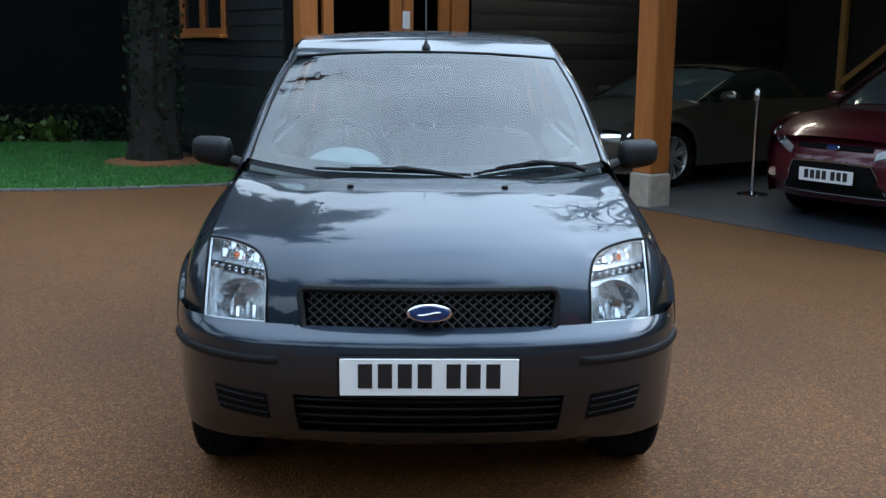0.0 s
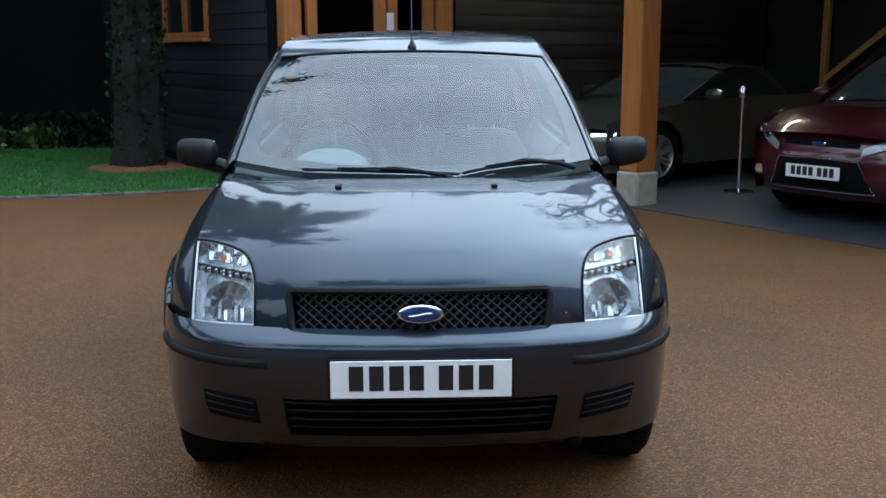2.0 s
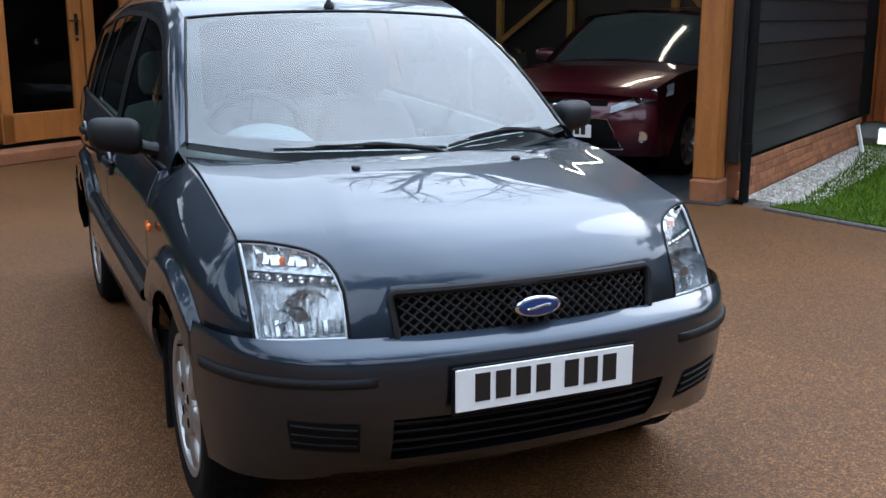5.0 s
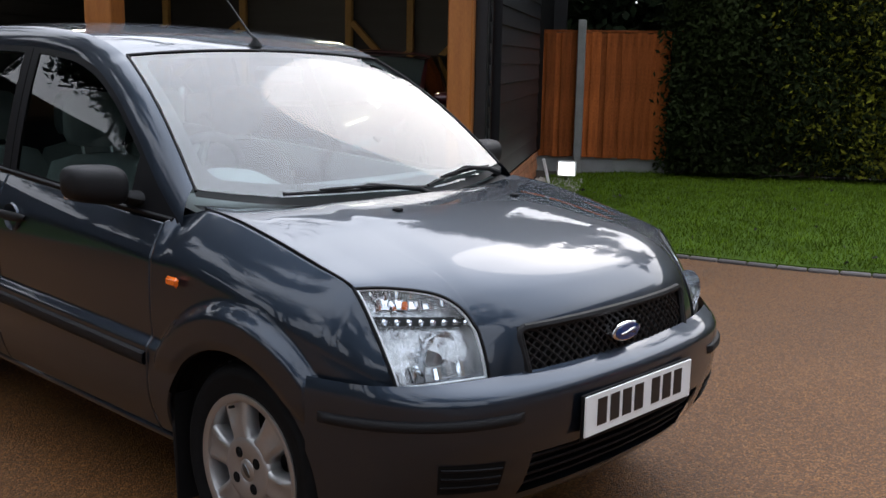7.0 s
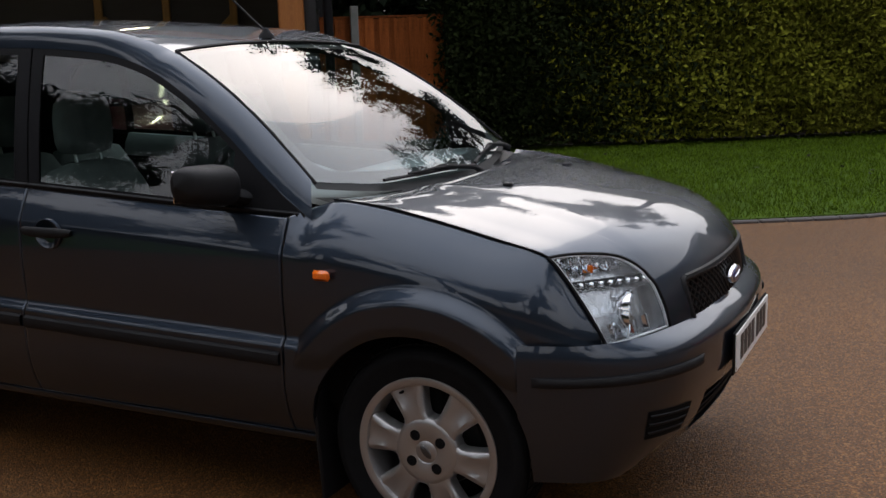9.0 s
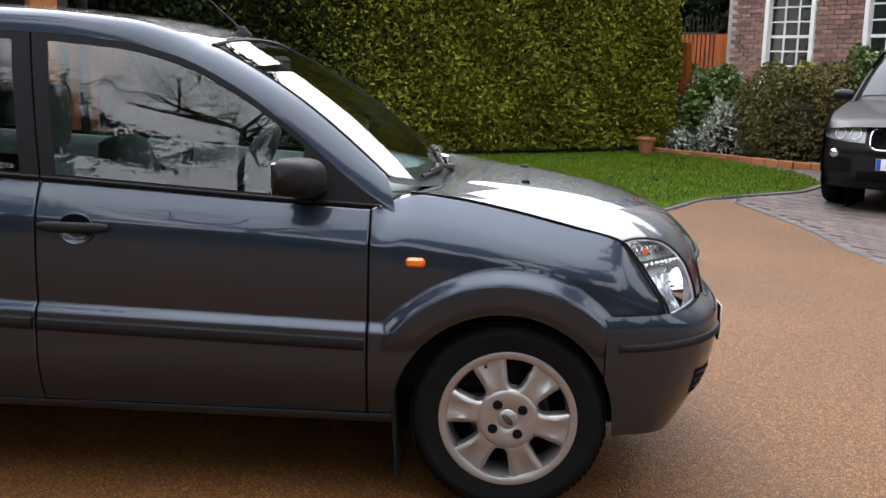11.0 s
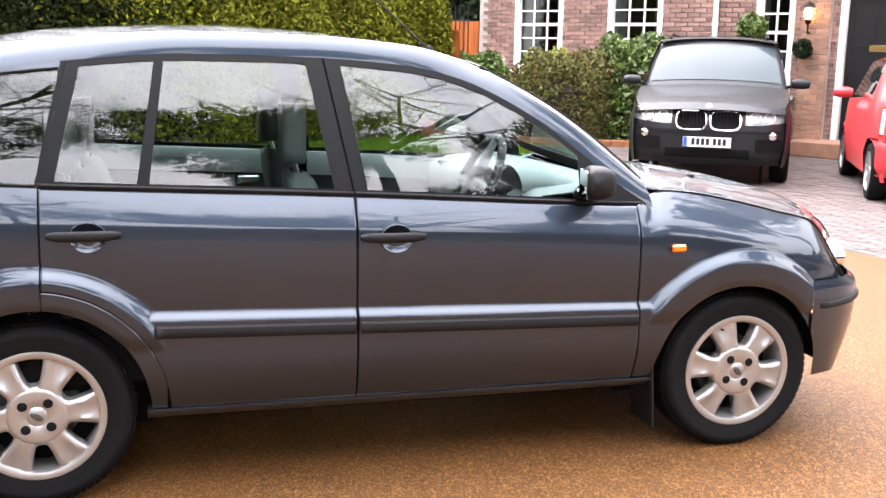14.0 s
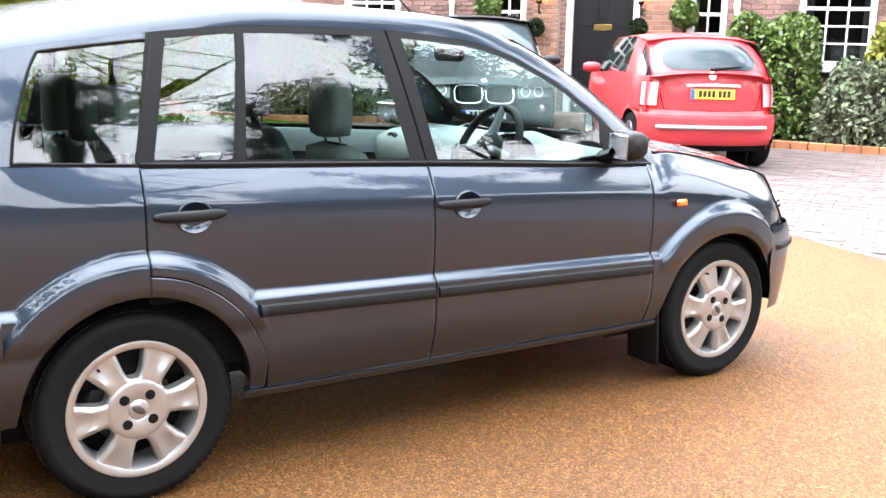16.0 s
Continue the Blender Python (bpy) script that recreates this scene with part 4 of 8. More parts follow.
def build_wheel(car, y, side, turn):
    face = 0.803 * side
    hub = Matrix.Translation((0.70 * side, y, AXLE_Z)) @ Matrix.Rotation(math.pi / 2 * side, 4, "Y") @ Matrix.Rotation(turn, 4, "Z")
    w = new("wheel")
    w.parent = car
    w.matrix_parent_inverse.identity()
    w.matrix_basis = hub
    o = 0.103
    # tyre
    t = Shape().lathe([(0.212, -0.09), (0.235, -0.092), (0.272, -0.098), (0.292, -0.085), (0.299, -0.06), (0.300, 0), (0.299, 0.060), (0.292, 0.083), (0.284, 0.093), (0.272, 0.099), (0.262, 0.1005), (0.258, 0.099), (0.240, 0.099), (0.222, 0.094), (0.210, 0.090)], 96)
    tyre = part("tyre", t, "rubber", w, "black road tyre", sharp=50)
    tr = Shape()
    for i in range(72):
        a = 2 * math.pi * i / 72
        for h, o2 in ((-0.055, 0.02), (-0.018, 0), (0.02, 0.02), (0.058, 0)):
            tr.box((0.3005 * math.cos(a + o2), 0.3005 * math.sin(a + o2), h), (0.004, 0.019, 0.030), 0, Matrix.Rotation(a + o2, 3, "Z"))
    part("tread", tr, "rubber", tyre)
    r = Shape().lathe([(0.208, -0.085), (0.190, -0.06), (0.180, 0.02), (0.182, 0.060), (0.187, 0.083), (0.191, 0.0925), (0.205, 0.098), (0.2125, 0.096), (0.2135, 0.088)], 72)
    rim = part("rim", r, "alloy", w, "silver alloy rim")
    s = Shape()
    for i in range(6):
        a = i * math.pi / 3
        prof = []
        for f, wid, h, mid in ((0.045, 0.024, 0.092, 0), (0.083, 0.0435, 0.093, 0), (0.090, 0.0415, 0.0935, 0.001), (0.100, 0.036, 0.0935, 0.001), (0.118, 0.0385, 0.0935, -0.001), (0.140, 0.0435, 0.093, -0.005), (0.168, 0.051, 0.090, -0.006), (0.186, 0.058, 0.087, -0.004), (0.197, 0.070, 0.085, 0)):
            row = []
            for q, hh in ((-1.0, -0.045), (-1.0, -0.008), (-0.90, -0.002), (-0.62, 0.0015), (-0.35, mid), (0.35, mid), (0.62, 0.0015), (0.90, -0.002), (1.0, -0.008), (1.0, -0.045)):
                x, y2 = f, q * wid
                row.append((x * math.cos(a) - y2 * math.sin(a), x * math.sin(a) + y2 * math.cos(a), h + hh))
            prof.append(row)
        s.grid(prof)
    part("spoke", s, "alloy", rim)
    h = Shape().lathe([(0.0, 0.0975), (0.028, 0.097), (0.032, 0.094), (0.036, 0.0965), (0.080, 0.0968), (0.093, 0.0945), (0.0985, 0.088), (0.100, 0.05)], 32)
    hubo = part("hub", h, "alloy", w)
    oval = Shape().lathe([(0.0, 0.1005), (0.019, 0.100), (0.0225, 0.0975), (0.023, 0.09)], 24, Matrix.Rotation(0.38, 4, 'Z') @ Matrix.Diagonal((1, 0.5, 1, 1)))
    part("hub_badge", oval, "dark_steel", hubo)
    for i in range(4):
        a = i * math.pi / 2 + radians(15)
        # proud dark disc stands in for the shade in the nut's pocket
        n = Shape().lathe([(0.0155, 0.070), (0.0155, 0.0980), (0.0138, 0.0988), (0.0128, 0.0974), (0.0088, 0.0974), (0.008, 0.0992), (0.0, 0.0995)], 16, Matrix.Translation((0.055 * math.cos(a), 0.055 * math.sin(a), 0)))
        part("wheel_nut", n, "rubber", hubo, "wheel nut on a dark disc painted as its shaded pocket")
    v = Shape().tube([(0.176, 0.012, 0.075), (0.178, 0.012, 0.1)], 0.004, 8)
    part("valve", v, "rubber", rim)
    b = Shape().lathe([(0.03, 0.0), (0.125, 0.0), (0.13, -0.01), (0.13, -0.025)], 40)
    part("brake_disc", b, "dark_steel", w, "dull steel brake disc")
    bk = Shape().lathe([(0.0, -0.03), (0.19, -0.03)], 32)
    part("backplate", bk, "matt_black", w)
    return w


def plate_thing(car, m, width=0.52, height=0.111, face="white_plate", rows=((0.05, 0.062, 7),), band=None, name="number_plate"):
    """A number plate whose characters are plain bars."""
    p = part(name, Shape().box((0, 0, 0), (width, 0.005, height), 0.0015), face, car, ("white" if face == "white_plate" else "yellow") + " plate with plain dark bars")
    p.matrix_local = m
    n, x = 7, -width / 2 + 0.045 + (0.04 if band else 0)
    step = (width - 0.09 - (0.04 if band else 0)) / 7.45
    for i in range(n):
        g = x + (i + 0.5 + (0.45 if i >= 4 else 0)) * step
        part("plate_bar", Shape().box((g, -0.0035, 0.004), (step * 0.72, 0.0015, height * 0.66), 0), "plate_ink", p)
    if band:
        part("plate_band", Shape().box((-width / 2 + 0.024, -0.0035, 0), (0.042, 0.0012, height * 0.97)), band, p)
    return p


def build_hatchback():
    car = thing("car", "dark grey-blue metallic five-door hatchback parked on resin gravel", "car", m=pose(0.011, 0, 0))
    body = part("body_shell", Shape().box((0, 2.2, 0.46), (1.46, 3.1, 0.26), 0.05).box((0, 0.72, 0.60), (1.1, 0.9, 0.42), 0.05), "matt_black", car, "dark inner floor and bulkheads")
    body.name = "floor_pan"
    for s in (-1, 1):
        S = lambda y, z, s=s: (s * side_x(y, z), y, z)
        G = lambda y, z, s=s: (s * glass_x(y, z), y, z)
        low = [sill_lo, lambda y: np.full_like(y, 0.40), lambda y: ledge_z(y) - 0.03, lambda y: ledge_z(y) + 0.012, crease_z, belt_z]
        # front wing
        wing = Shape().patch(S, 0.232, 1.152, lambda y: np.maximum(sill_lo(y), np.where(y < 0.440, np.minimum(0.618, wing_top_z(y) - 0.002), 0)), wing_top_z, 160, 97, rim=0.014, rows=[lambda y: np.full_like(y, 0.2), lambda y: np.full_like(y, 0.45), lambda y: np.full_like(y, 0.56), lambda y: np.full_like(y, 0.641), lambda y: 0.645 + 0.33 * (wing_top_z(y) - 0.645), lambda y: 0.645 + 0.66 * (wing_top_z(y) - 0.645), wing_top_z])
        wing_o = part("front_wing", wing, "paint", car, sharp=0, merge=True)
        r = Shape().box((s * 0.832, 1.012, 0.785), (0.016, 0.058, 0.030), 0.010)
        part("side_repeater", r, "amber", wing_o, "amber oval side repeater")
        # doors
        d1 = Shape().patch(S, 1.158, 2.172, sill_lo, belt_z, 150, 90, rim=0.014, rows=low)
        door1 = part("front_door", d1, "paint", car, sharp=0, merge=True)
        cut = lambda y: np.where(y > 2.79, 0.31 + np.sqrt(np.maximum(0.410**2 - (np.minimum(y, 3.19) - 3.195) ** 2, 0)), 0.302)
        d2 = Shape().patch(S, 2.178, 3.160, lambda y: np.maximum(cut(y), 0.302), belt_z, 150, 90, rim=0.014, rows=[lambda y: np.maximum(cut(y), 0.302)] + low[1:])
        door2 = part("rear_door", d2, "paint", car, sharp=0, merge=True)
        # rear quarter, round the arch and behind the door
        q = Shape().patch(S, 2.795, 3.162, sill_lo, lambda y: np.maximum(cut(y) - 0.006, sill_lo(y) + 0.001), 70, 16, rim=0.010)
        q.patch(S, 3.164, 3.985, lambda y: np.where(y < 3.54, sill_lo(y), 0.30), belt_z, 110, 90, rim=0.0, rows=[lambda y: np.where(y < 3.54, sill_lo(y), 0.30)] + low[1:])
        z_d = lambda a: np.maximum(belt_z(a) + 0.001, np.minimum(frame_z(a - 0.085), belt_z(a) + np.maximum(0, (3.975 - a)) * 2.2))
        def G(a, z, s=s, d=0.0):
            y = a - 0.22 * np.clip(z - belt_z(a), 0, 1)
            return s * (glass_x(y, z) - d), y, z
        # body-coloured panel round the rear side window
        q.patch(G, 3.166, 3.512, lambda a: frame_z(a - 0.085) - 0.022, z_d, 30, 4)
        q.patch(G, 3.507, 3.968, lambda y: belt_z(y), z_d, 40, 30)
        quarter = part("rear_quarter", q, "paint", car, sharp=0, merge=True)
        qtop = lambda a: np.minimum(frame_z(a - 0.085) - 0.022, np.where(a > 3.38, belt_z(a) + 0.36 * np.sqrt(np.maximum(0, 1 - ((a - 3.38) / 0.1335) ** 4)), 9))
        qg = Shape().patch(lambda a, z: G(a, z, d=0.003), 3.168, 3.512, lambda a: belt_z(a) + 0.006, lambda a: np.maximum(qtop(a), belt_z(a) + 0.007), 70, 24)
        part("quarter_window", qg, "car_glass", quarter, sharp=0)
        part("quarter_seal", Shape().patch(lambda a, z: G(a, z, d=-0.001), 3.160, 3.174, lambda a: belt_z(a), z_d, 3, 30).tube([Vector([float(c) for c in G(np.array(a), np.array(z), d=-0.001)]) for a, z in [(a, float(belt_z(np.array(a))) + 0.008) for a in np.linspace(3.176, 3.509, 24)] + [(a, max(float(qtop(np.array(a))), float(belt_z(np.array(a))) + 0.009)) for a in 3.512 - 0.336 * np.linspace(0.001, 1, 60) ** 2]], 0.005, 6).patch(lambda a, z: G(a, z, d=-0.002), 3.168, 3.512, belt_z, lambda a: belt_z(a) + 0.010, 20, 2), "gloss_black", quarter)
        corner = Shape().patch(G, 3.37, 3.513, lambda a: np.minimum(np.maximum(qtop(a), belt_z(a)) + 0.001, frame_z(a - 0.085) - 0.023), lambda a: frame_z(a - 0.085) - 0.022, 60, 12)
        part("window_surround", corner, "paint", quarter, sharp=0)
        # side of the rear bumper: a ledge and a rubbing strip
        rb = lambda y, z: (s * (side_x(y, z) + 0.016 * np.clip((0.640 - z) / 0.030, 0, 1)), y, z)
        rbs = part("bumper_side", Shape().patch(rb, 3.572, 3.97, 0.305, 0.640, 40, 50), "paint", quarter, "body-coloured side of the rear bumper", sharp=0)
        part("bumper_strip", Shape().tube([(s * (float(side_x(np.array(y), np.array(0.545))) + 0.016), y, 0.545) for y in np.linspace(3.70, 3.965, 16)], [0.012] + [0.020] * 15, 8), "plastic", rbs, "black rubbing strip")
        inner_skin = Shape().patch(lambda y, z: (s * (side_x(y, z) - 0.022), y, z), 0.45, 3.97, sill_lo, lambda y: np.where(y < 1.10, wing_top_z(np.minimum(y, 1.155)) - 0.02, belt_z(y) - 0.01), 120, 12)
        part("inner_skin", inner_skin, "matt_black", car, sharp=0)
        # handles, with a dished cup
        for door, hy, hz in ((door1, 2.055, 0.848), (door2, 3.030, 0.877)):
            x = float(side_x(np.array(hy), np.array(hz)))
            cup = Shape().lathe([(0.058, -0.008), (0.0565, 0.001), (0.054, 0.002), (0.046, -0.003), (0.03, -0.008), (0.0, -0.010)], 32, Matrix.Translation((s * (x + 0.009), hy - 0.012, hz)) @ Matrix.Rotation(math.pi / 2 * s, 4, "Y") @ Matrix.Diagonal((0.86, 1, 1, 1)))
            part("handle_cup", cup, "paint", door)
            hl = Shape()
            rings = []
            for t in np.linspace(-1, 1, 15):
                hw = 0.0165 * (1 - abs(t) ** 6 * 0.5)
                off = 0.030 - 0.018 * abs(t) ** 3
                rings.append([(s * (x + off - 0.010 + 0.009 * math.cos(b)), hy + 0.110 * t, hz + 0.006 + hw * math.sin(b)) for b in np.linspace(0, 2 * math.pi, 12, endpoint=False)])
            hl.grid(rings, close_b=True)
            part("door_handle", hl, "plastic", door, "black plastic pull handle")
        # rubbing strips
        for door, y0, y1 in ((door1, 1.162, 2.166), (door2, 2.184, 2.822)):
            st = Shape()
            yy = np.linspace(y0, y1, 60)
            prof = [(-0.002, -0.079), (0.008, -0.077), (0.013, -0.070), (0.014, -0.055), (0.012, -0.043), (0.006, -0.038), (-0.002, -0.037)]
            rows = []
            for y in yy:
                zl = float(ledge_z(y))
                rows.append([(s * (float(side_x(np.array(y), np.array(zl + dz))) + dx), y, zl + dz) for dx, dz in prof])
            st.grid(rows)
            part("rubbing_strip", st, "plastic", door, "black rubbing strip")
        # window frames and panes
        def G2(a, z, s=s, k=0.19):
            y = a + k * np.clip(z - belt_z(a), 0, 1) * sstep((a - 1.7) / 0.5)
            return s * glass_x(y, z), y, z
        def lim(a):
            return frame_z(a + 0.09 * sstep((a - 1.7) / 0.5))
        fr = Shape()
        fr.patch(G2, 1.112, 1.370, belt_z, lambda a: np.maximum(lim(a), belt_z(a) + 0.001), 34, 24)
        fr.patch(G2, 1.370, 2.172, lambda a: lim(a) - 0.022, lim, 90, 4)
        fr.patch(G2, 1.370, 2.172, belt_z, lambda a: belt_z(a) + 0.022, 40, 3)
        fr.patch(G2, 2.126, 2.172, belt_z, lim, 6, 30)
        part("window_frame", fr, "gloss_black", door1, "black window frame", sharp=0)
        bp = Shape().patch(lambda a, z: (lambda p: (p[0] - s * 0.012, p[1], p[2]))(G2(a, z)), 2.13, 2.22, belt_z, lim, 6, 30)
        part("pillar_backing", bp, "matt_black", car, sharp=0)
        gl = Shape().patch(lambda a, z: (lambda p: (p[0] - s * 0.004, p[1], p[2]))(G2(a, z)), 1.370, 2.126, lambda a: belt_z(a) + 0.020, lambda a: np.maximum(lim(a) - 0.020, belt_z(a) + 0.021), 80, 30)
        part("window_pane", gl, "car_glass", door1, "reflecting side window", sharp=0)
        seal = Shape()
        seal.grid([[(s * (float(glass_x(np.array(y), belt_z(np.array(y)))) + dx), y, float(belt_z(np.array(y))) + dz) for dx, dz in ((0.004, 0.0), (0.007, 0.004), (0.007, 0.012), (0.002, 0.016), (-0.003, 0.016))] for y in np.linspace(1.13, 2.172, 30)])
        part("belt_seal", seal, "gloss_black", door1)
        def G3(a, z, s=s):
            k = 0.19 + (-0.42) * sstep((a - 2.2) / 0.9)
            y = a + k * np.clip(z - belt_z(a), 0, 1)
            return s * glass_x(y, z), y, z
        lim3 = lambda a: frame_z(a + (0.19 - 0.42 * sstep((a - 2.2) / 0.9)) * 0.44)
        fr = Shape()
        fr.patch(G3, 2.178, 2.238, belt_z, lim3, 8, 30)
        fr.patch(G3, 2.238, 3.122, lambda a: lim3(a) - 0.022, lim3, 80, 4)
        fr.patch(G3, 2.238, 3.122, belt_z, lambda a: belt_z(a) + 0.022, 40, 3)
        fr.patch(G3, 2.834, 2.872, belt_z, lim3, 3, 30)
        fr.patch(G3, 3.120, 3.162, belt_z, lim3, 6, 30)
        part("window_frame", fr, "gloss_black", door2, "black window frame", sharp=0)
        for a0, a1 in ((2.238, 2.834), (2.872, 3.120)):
            gl = Shape().patch(lambda a, z: (lambda p: (p[0] - s * 0.004, p[1], p[2]))(G3(a, z)), a0, a1, lambda a: belt_z(a) + 0.020, lambda a: lim3(a) - 0.020, 60, 30)
            part("window_pane", gl, "car_glass", door2, "reflecting side window", sharp=0)
        seal = Shape()
        seal.grid([[(s * (float(glass_x(np.array(y), belt_z(np.array(y)))) + dx), y, float(belt_z(np.array(y))) + dz) for dx, dz in ((0.004, 0.0), (0.007, 0.004), (0.007, 0.012), (0.002, 0.016), (-0.003, 0.016))] for y in np.linspace(2.178, 3.16, 30)])
        part("belt_seal", seal, "gloss_black", door2)
        # sill
        sl = Shape()
        sl.grid([[(s * x, y, z) for x, z in ((0.70, 0.240), (0.762, 0.258), (0.788, 0.276), (0.7965, 0.288), (0.7975, 0.297), (0.792, 0.301), (0.76, 0.303))] for y in np.linspace(1.07, 2.86, 20)])
        part("sill", sl, "paint", car, "body-coloured lower sill")
        # pillar and roof rail
        rail, n = [], 0
        for t in np.linspace(0, 1, 90):
            yo = 1.085 + (3.70 - 1.085) * t
            zo = float(frame_z(np.array(yo)))
            xo = float(glass_x(np.array(yo), np.array(zo)))
            if yo < 1.76:
                v = np.array((yo - 1.055) / 0.705)
                ix, iy, iz = (float(c) for c in screen(np.array(1.0), v))
            else:
                ix, iy = 0.564, 1.69 + (yo - 1.76) * 1.036
                iz = float(np.minimum(roof_line_z(np.array(iy)) - 0.008, roof_mid_z(np.array(iy)) - 0.004))
            o_, i_ = Vector((xo + 0.001, yo, zo)), Vector((ix, iy, iz))
            ctrl = (o_ + i_) / 2 + Vector((0.016, -0.008 if yo < 1.76 else 0, 0.022))
            rail.append([(s * p.x, p.y, p.z) for p in ((1 - b) ** 2 * o_ + 2 * b * (1 - b) * ctrl + b * b * i_ for b in [i / 11 for i in range(12)])])
        part("roof_rail", Shape().grid(rail), "paint", car, "body-coloured pillar and roof rail", sharp=0)
        # mud flap
        mf = Shape().box((s * 0.715, 1.072, 0.265), (0.18, 0.014, 0.33), 0.005, Matrix.Rotation(radians(-4), 3, "X"))
        part("mud_flap", mf, "plastic", car, "black mud flap")
        # wheel housings
        for yc in (WHEEL_F + 0.02, WHEEL_R - 0.008):
            wh = Shape().grid([[(s * x, yc + 0.372 * math.cos(a), 0.30 + 0.372 * math.sin(a)) for x in (0.50, 0.775)] for a in np.linspace(0.05, math.pi - 0.05, 30)])
            wh.box((s * 0.50, yc, 0.40), (0.01, 0.70, 0.50))
            part("wheel_housing", wh, "matt_black", car)
        build_wheel(car, WHEEL_F, s, radians(20) if s < 0 else 0.3)
        build_wheel(car, WHEEL_R, s, radians(35) if s < 0 else 0.9)
        # door mirror
        mir = Shape()
        rings = []
        for t in np.linspace(-1, 1, 25):
            k = (1 - abs(t) ** 4.5) ** 0.35
            x = 0.872 + 0.086 * t
            rise = 0.008 * t
            rings.append([(s * x, 1.372 + 0.022 * t + k * (0.080 * math.copysign(abs(math.cos(b)) ** 0.65, math.cos(b)) * (1 if math.cos(b) < 0 else 0.42)), 1.030 + rise + k * (0.058 - 0.006 * t) * math.copysign(abs(math.sin(b)) ** 0.72, math.sin(b))) for b in np.linspace(0, 2 * math.pi, 28, endpoint=False)])
        mir.grid(rings, close_b=True)
        mo = part("door_mirror", mir, "plastic", car, "black plastic door mirror")
        part("mirror_arm", Shape().grid([[(s * x, y + 0.050 * math.cos(b), z + h * math.sin(b)) for b in np.linspace(0, 2 * math.pi, 14, endpoint=False)] for x, y, z, h in ((0.725, 1.335, 0.975, 0.030), (0.755, 1.345, 0.980, 0.024), (0.790, 1.355, 0.990, 0.022), (0.830, 1.365, 1.002, 0.030))], close_b=True), "plastic", mo)
        mg = Shape().box((s * 0.872, 1.4065, 1.030), (0.134, 0.004, 0.092), 0.002, Matrix.Rotation(radians(12 * s), 3, "Z"))
        part("mirror_glass", mg, "chrome", mo, "mirror glass")
        # headlamp
        L0 = lambda x, t, s=s: nose(s * x, t)
        cover = Shape().patch(L0, 0.487, 0.700, 0.34, lambda x: lamp_top(x) - 0.05, 40, 30)
        lamp = part("headlamp", cover, "lamp_glass", car, "clear headlamp with chrome reflectors", sharp=0)
        def inner(x, t, s=s, d=0.05):
            X, Y, Z = nose(s * x, t)
            return X - s * d * 0.4, Y + d, Z
        bowl = Shape().patch(lambda x, t: inner(x, t, d=0.05 + 0.0), 0.487, 0.700, 0.34, lambda x: lamp_top(x) - 0.05, 30, 20)
        part("lamp_back", bowl, "lamp_grey", lamp, "chrome lamp housing", sharp=0)
        edge = Shape()
        outline = [(0.487, t) for t in np.linspace(0.34, 1.95, 14)] + [(x, float(lamp_top(np.array(x))) - 0.05) for x in np.linspace(0.487, 0.70, 28)] + [(0.70, t) for t in np.linspace(3.9, 0.34, 14)] + [(x, 0.34) for x in np.linspace(0.70, 0.487, 14)]
        pts = [Vector([float(c) for c in nose(np.array(s * x), np.array(t))]) for x, t in outline]
        inn = [Vector([float(c) for c in inner(np.array(x), np.array(t), d=0.055)]) for x, t in outline]
        edge.grid([pts, inn], close_b=True)
        part("lamp_rim", edge, "lamp_grey", lamp)
        bez = [on_bezel for on_bezel in (Vector([float(c) for c in inner(np.array(0.596 + (x - 0.596) * 0.945), np.array(1.9 + (t - 1.9) * 0.955), d=0.006)]) for x, t in outline)]
        part("lamp_bezel", Shape().tube(bez + bez[:1], 0.0035, 8), "lamp_satin", lamp, "bright silver inner bezel")
        part("lamp_seal", Shape().tube(pts + pts[:1], 0.0045, 6), "gloss_black", lamp)
        # reflector bowls, bulb shroud, jewel row
        def on_lamp(x, t, d):
            return Vector([float(c) for c in inner(np.array(x), np.array(t), d=d)])
        c0 = on_lamp(0.60, 1.25, 0.045)
        bow = Shape().lathe([(0.074, -0.032), (0.070, -0.022), (0.058, 0.006), (0.040, 0.024), (0.018, 0.034), (0.0, 0.036)], 28, Matrix.Translation(c0) @ Matrix.Rotation(-math.pi / 2, 4, "X") @ Matrix.Rotation(radians(12 * s), 4, "Y"))
        part("reflector", bow, "lamp_silver", lamp)
        part("bulb_shroud", Shape().lathe([(0.0, -0.028), (0.016, -0.026), (0.019, -0.015), (0.019, 0.02)], 20, Matrix.Translation(c0) @ Matrix.Rotation(-math.pi / 2, 4, "X")), "steel", lamp)
        rib = Shape()
        for i in range(9):
            a = 2 * math.pi * i / 9
            rib.box(c0 + Vector((0.052 * math.cos(a), 0.004, 0.052 * math.sin(a))), (0.030, 0.012, 0.007), 0.002, Matrix.Rotation(-a, 3, "Y"))
        part("reflector_facet", rib, "lamp_grey", lamp)
        for row, (t0, t1) in enumerate(((2.62, 3.0), (3.02, 3.4))):
            for i in range(6):
                fx = 0.522 + 0.028 * i
                if t1 < float(lamp_top(np.array(fx))) - 0.15:
                    m0, m1 = on_lamp(fx, t0 + 1.1 * (fx - 0.52), 0.034), on_lamp(fx, t1 + 1.1 * (fx - 0.52), 0.044)
                    part("lamp_facet", Shape().box((m0 + m1) / 2, (0.024, 0.010, (m1 - m0).length * 0.86), 0.004, Matrix.Rotation(radians(-28 + 12 * ((i + row) % 2)), 3, "X")), "lamp_silver", lamp)
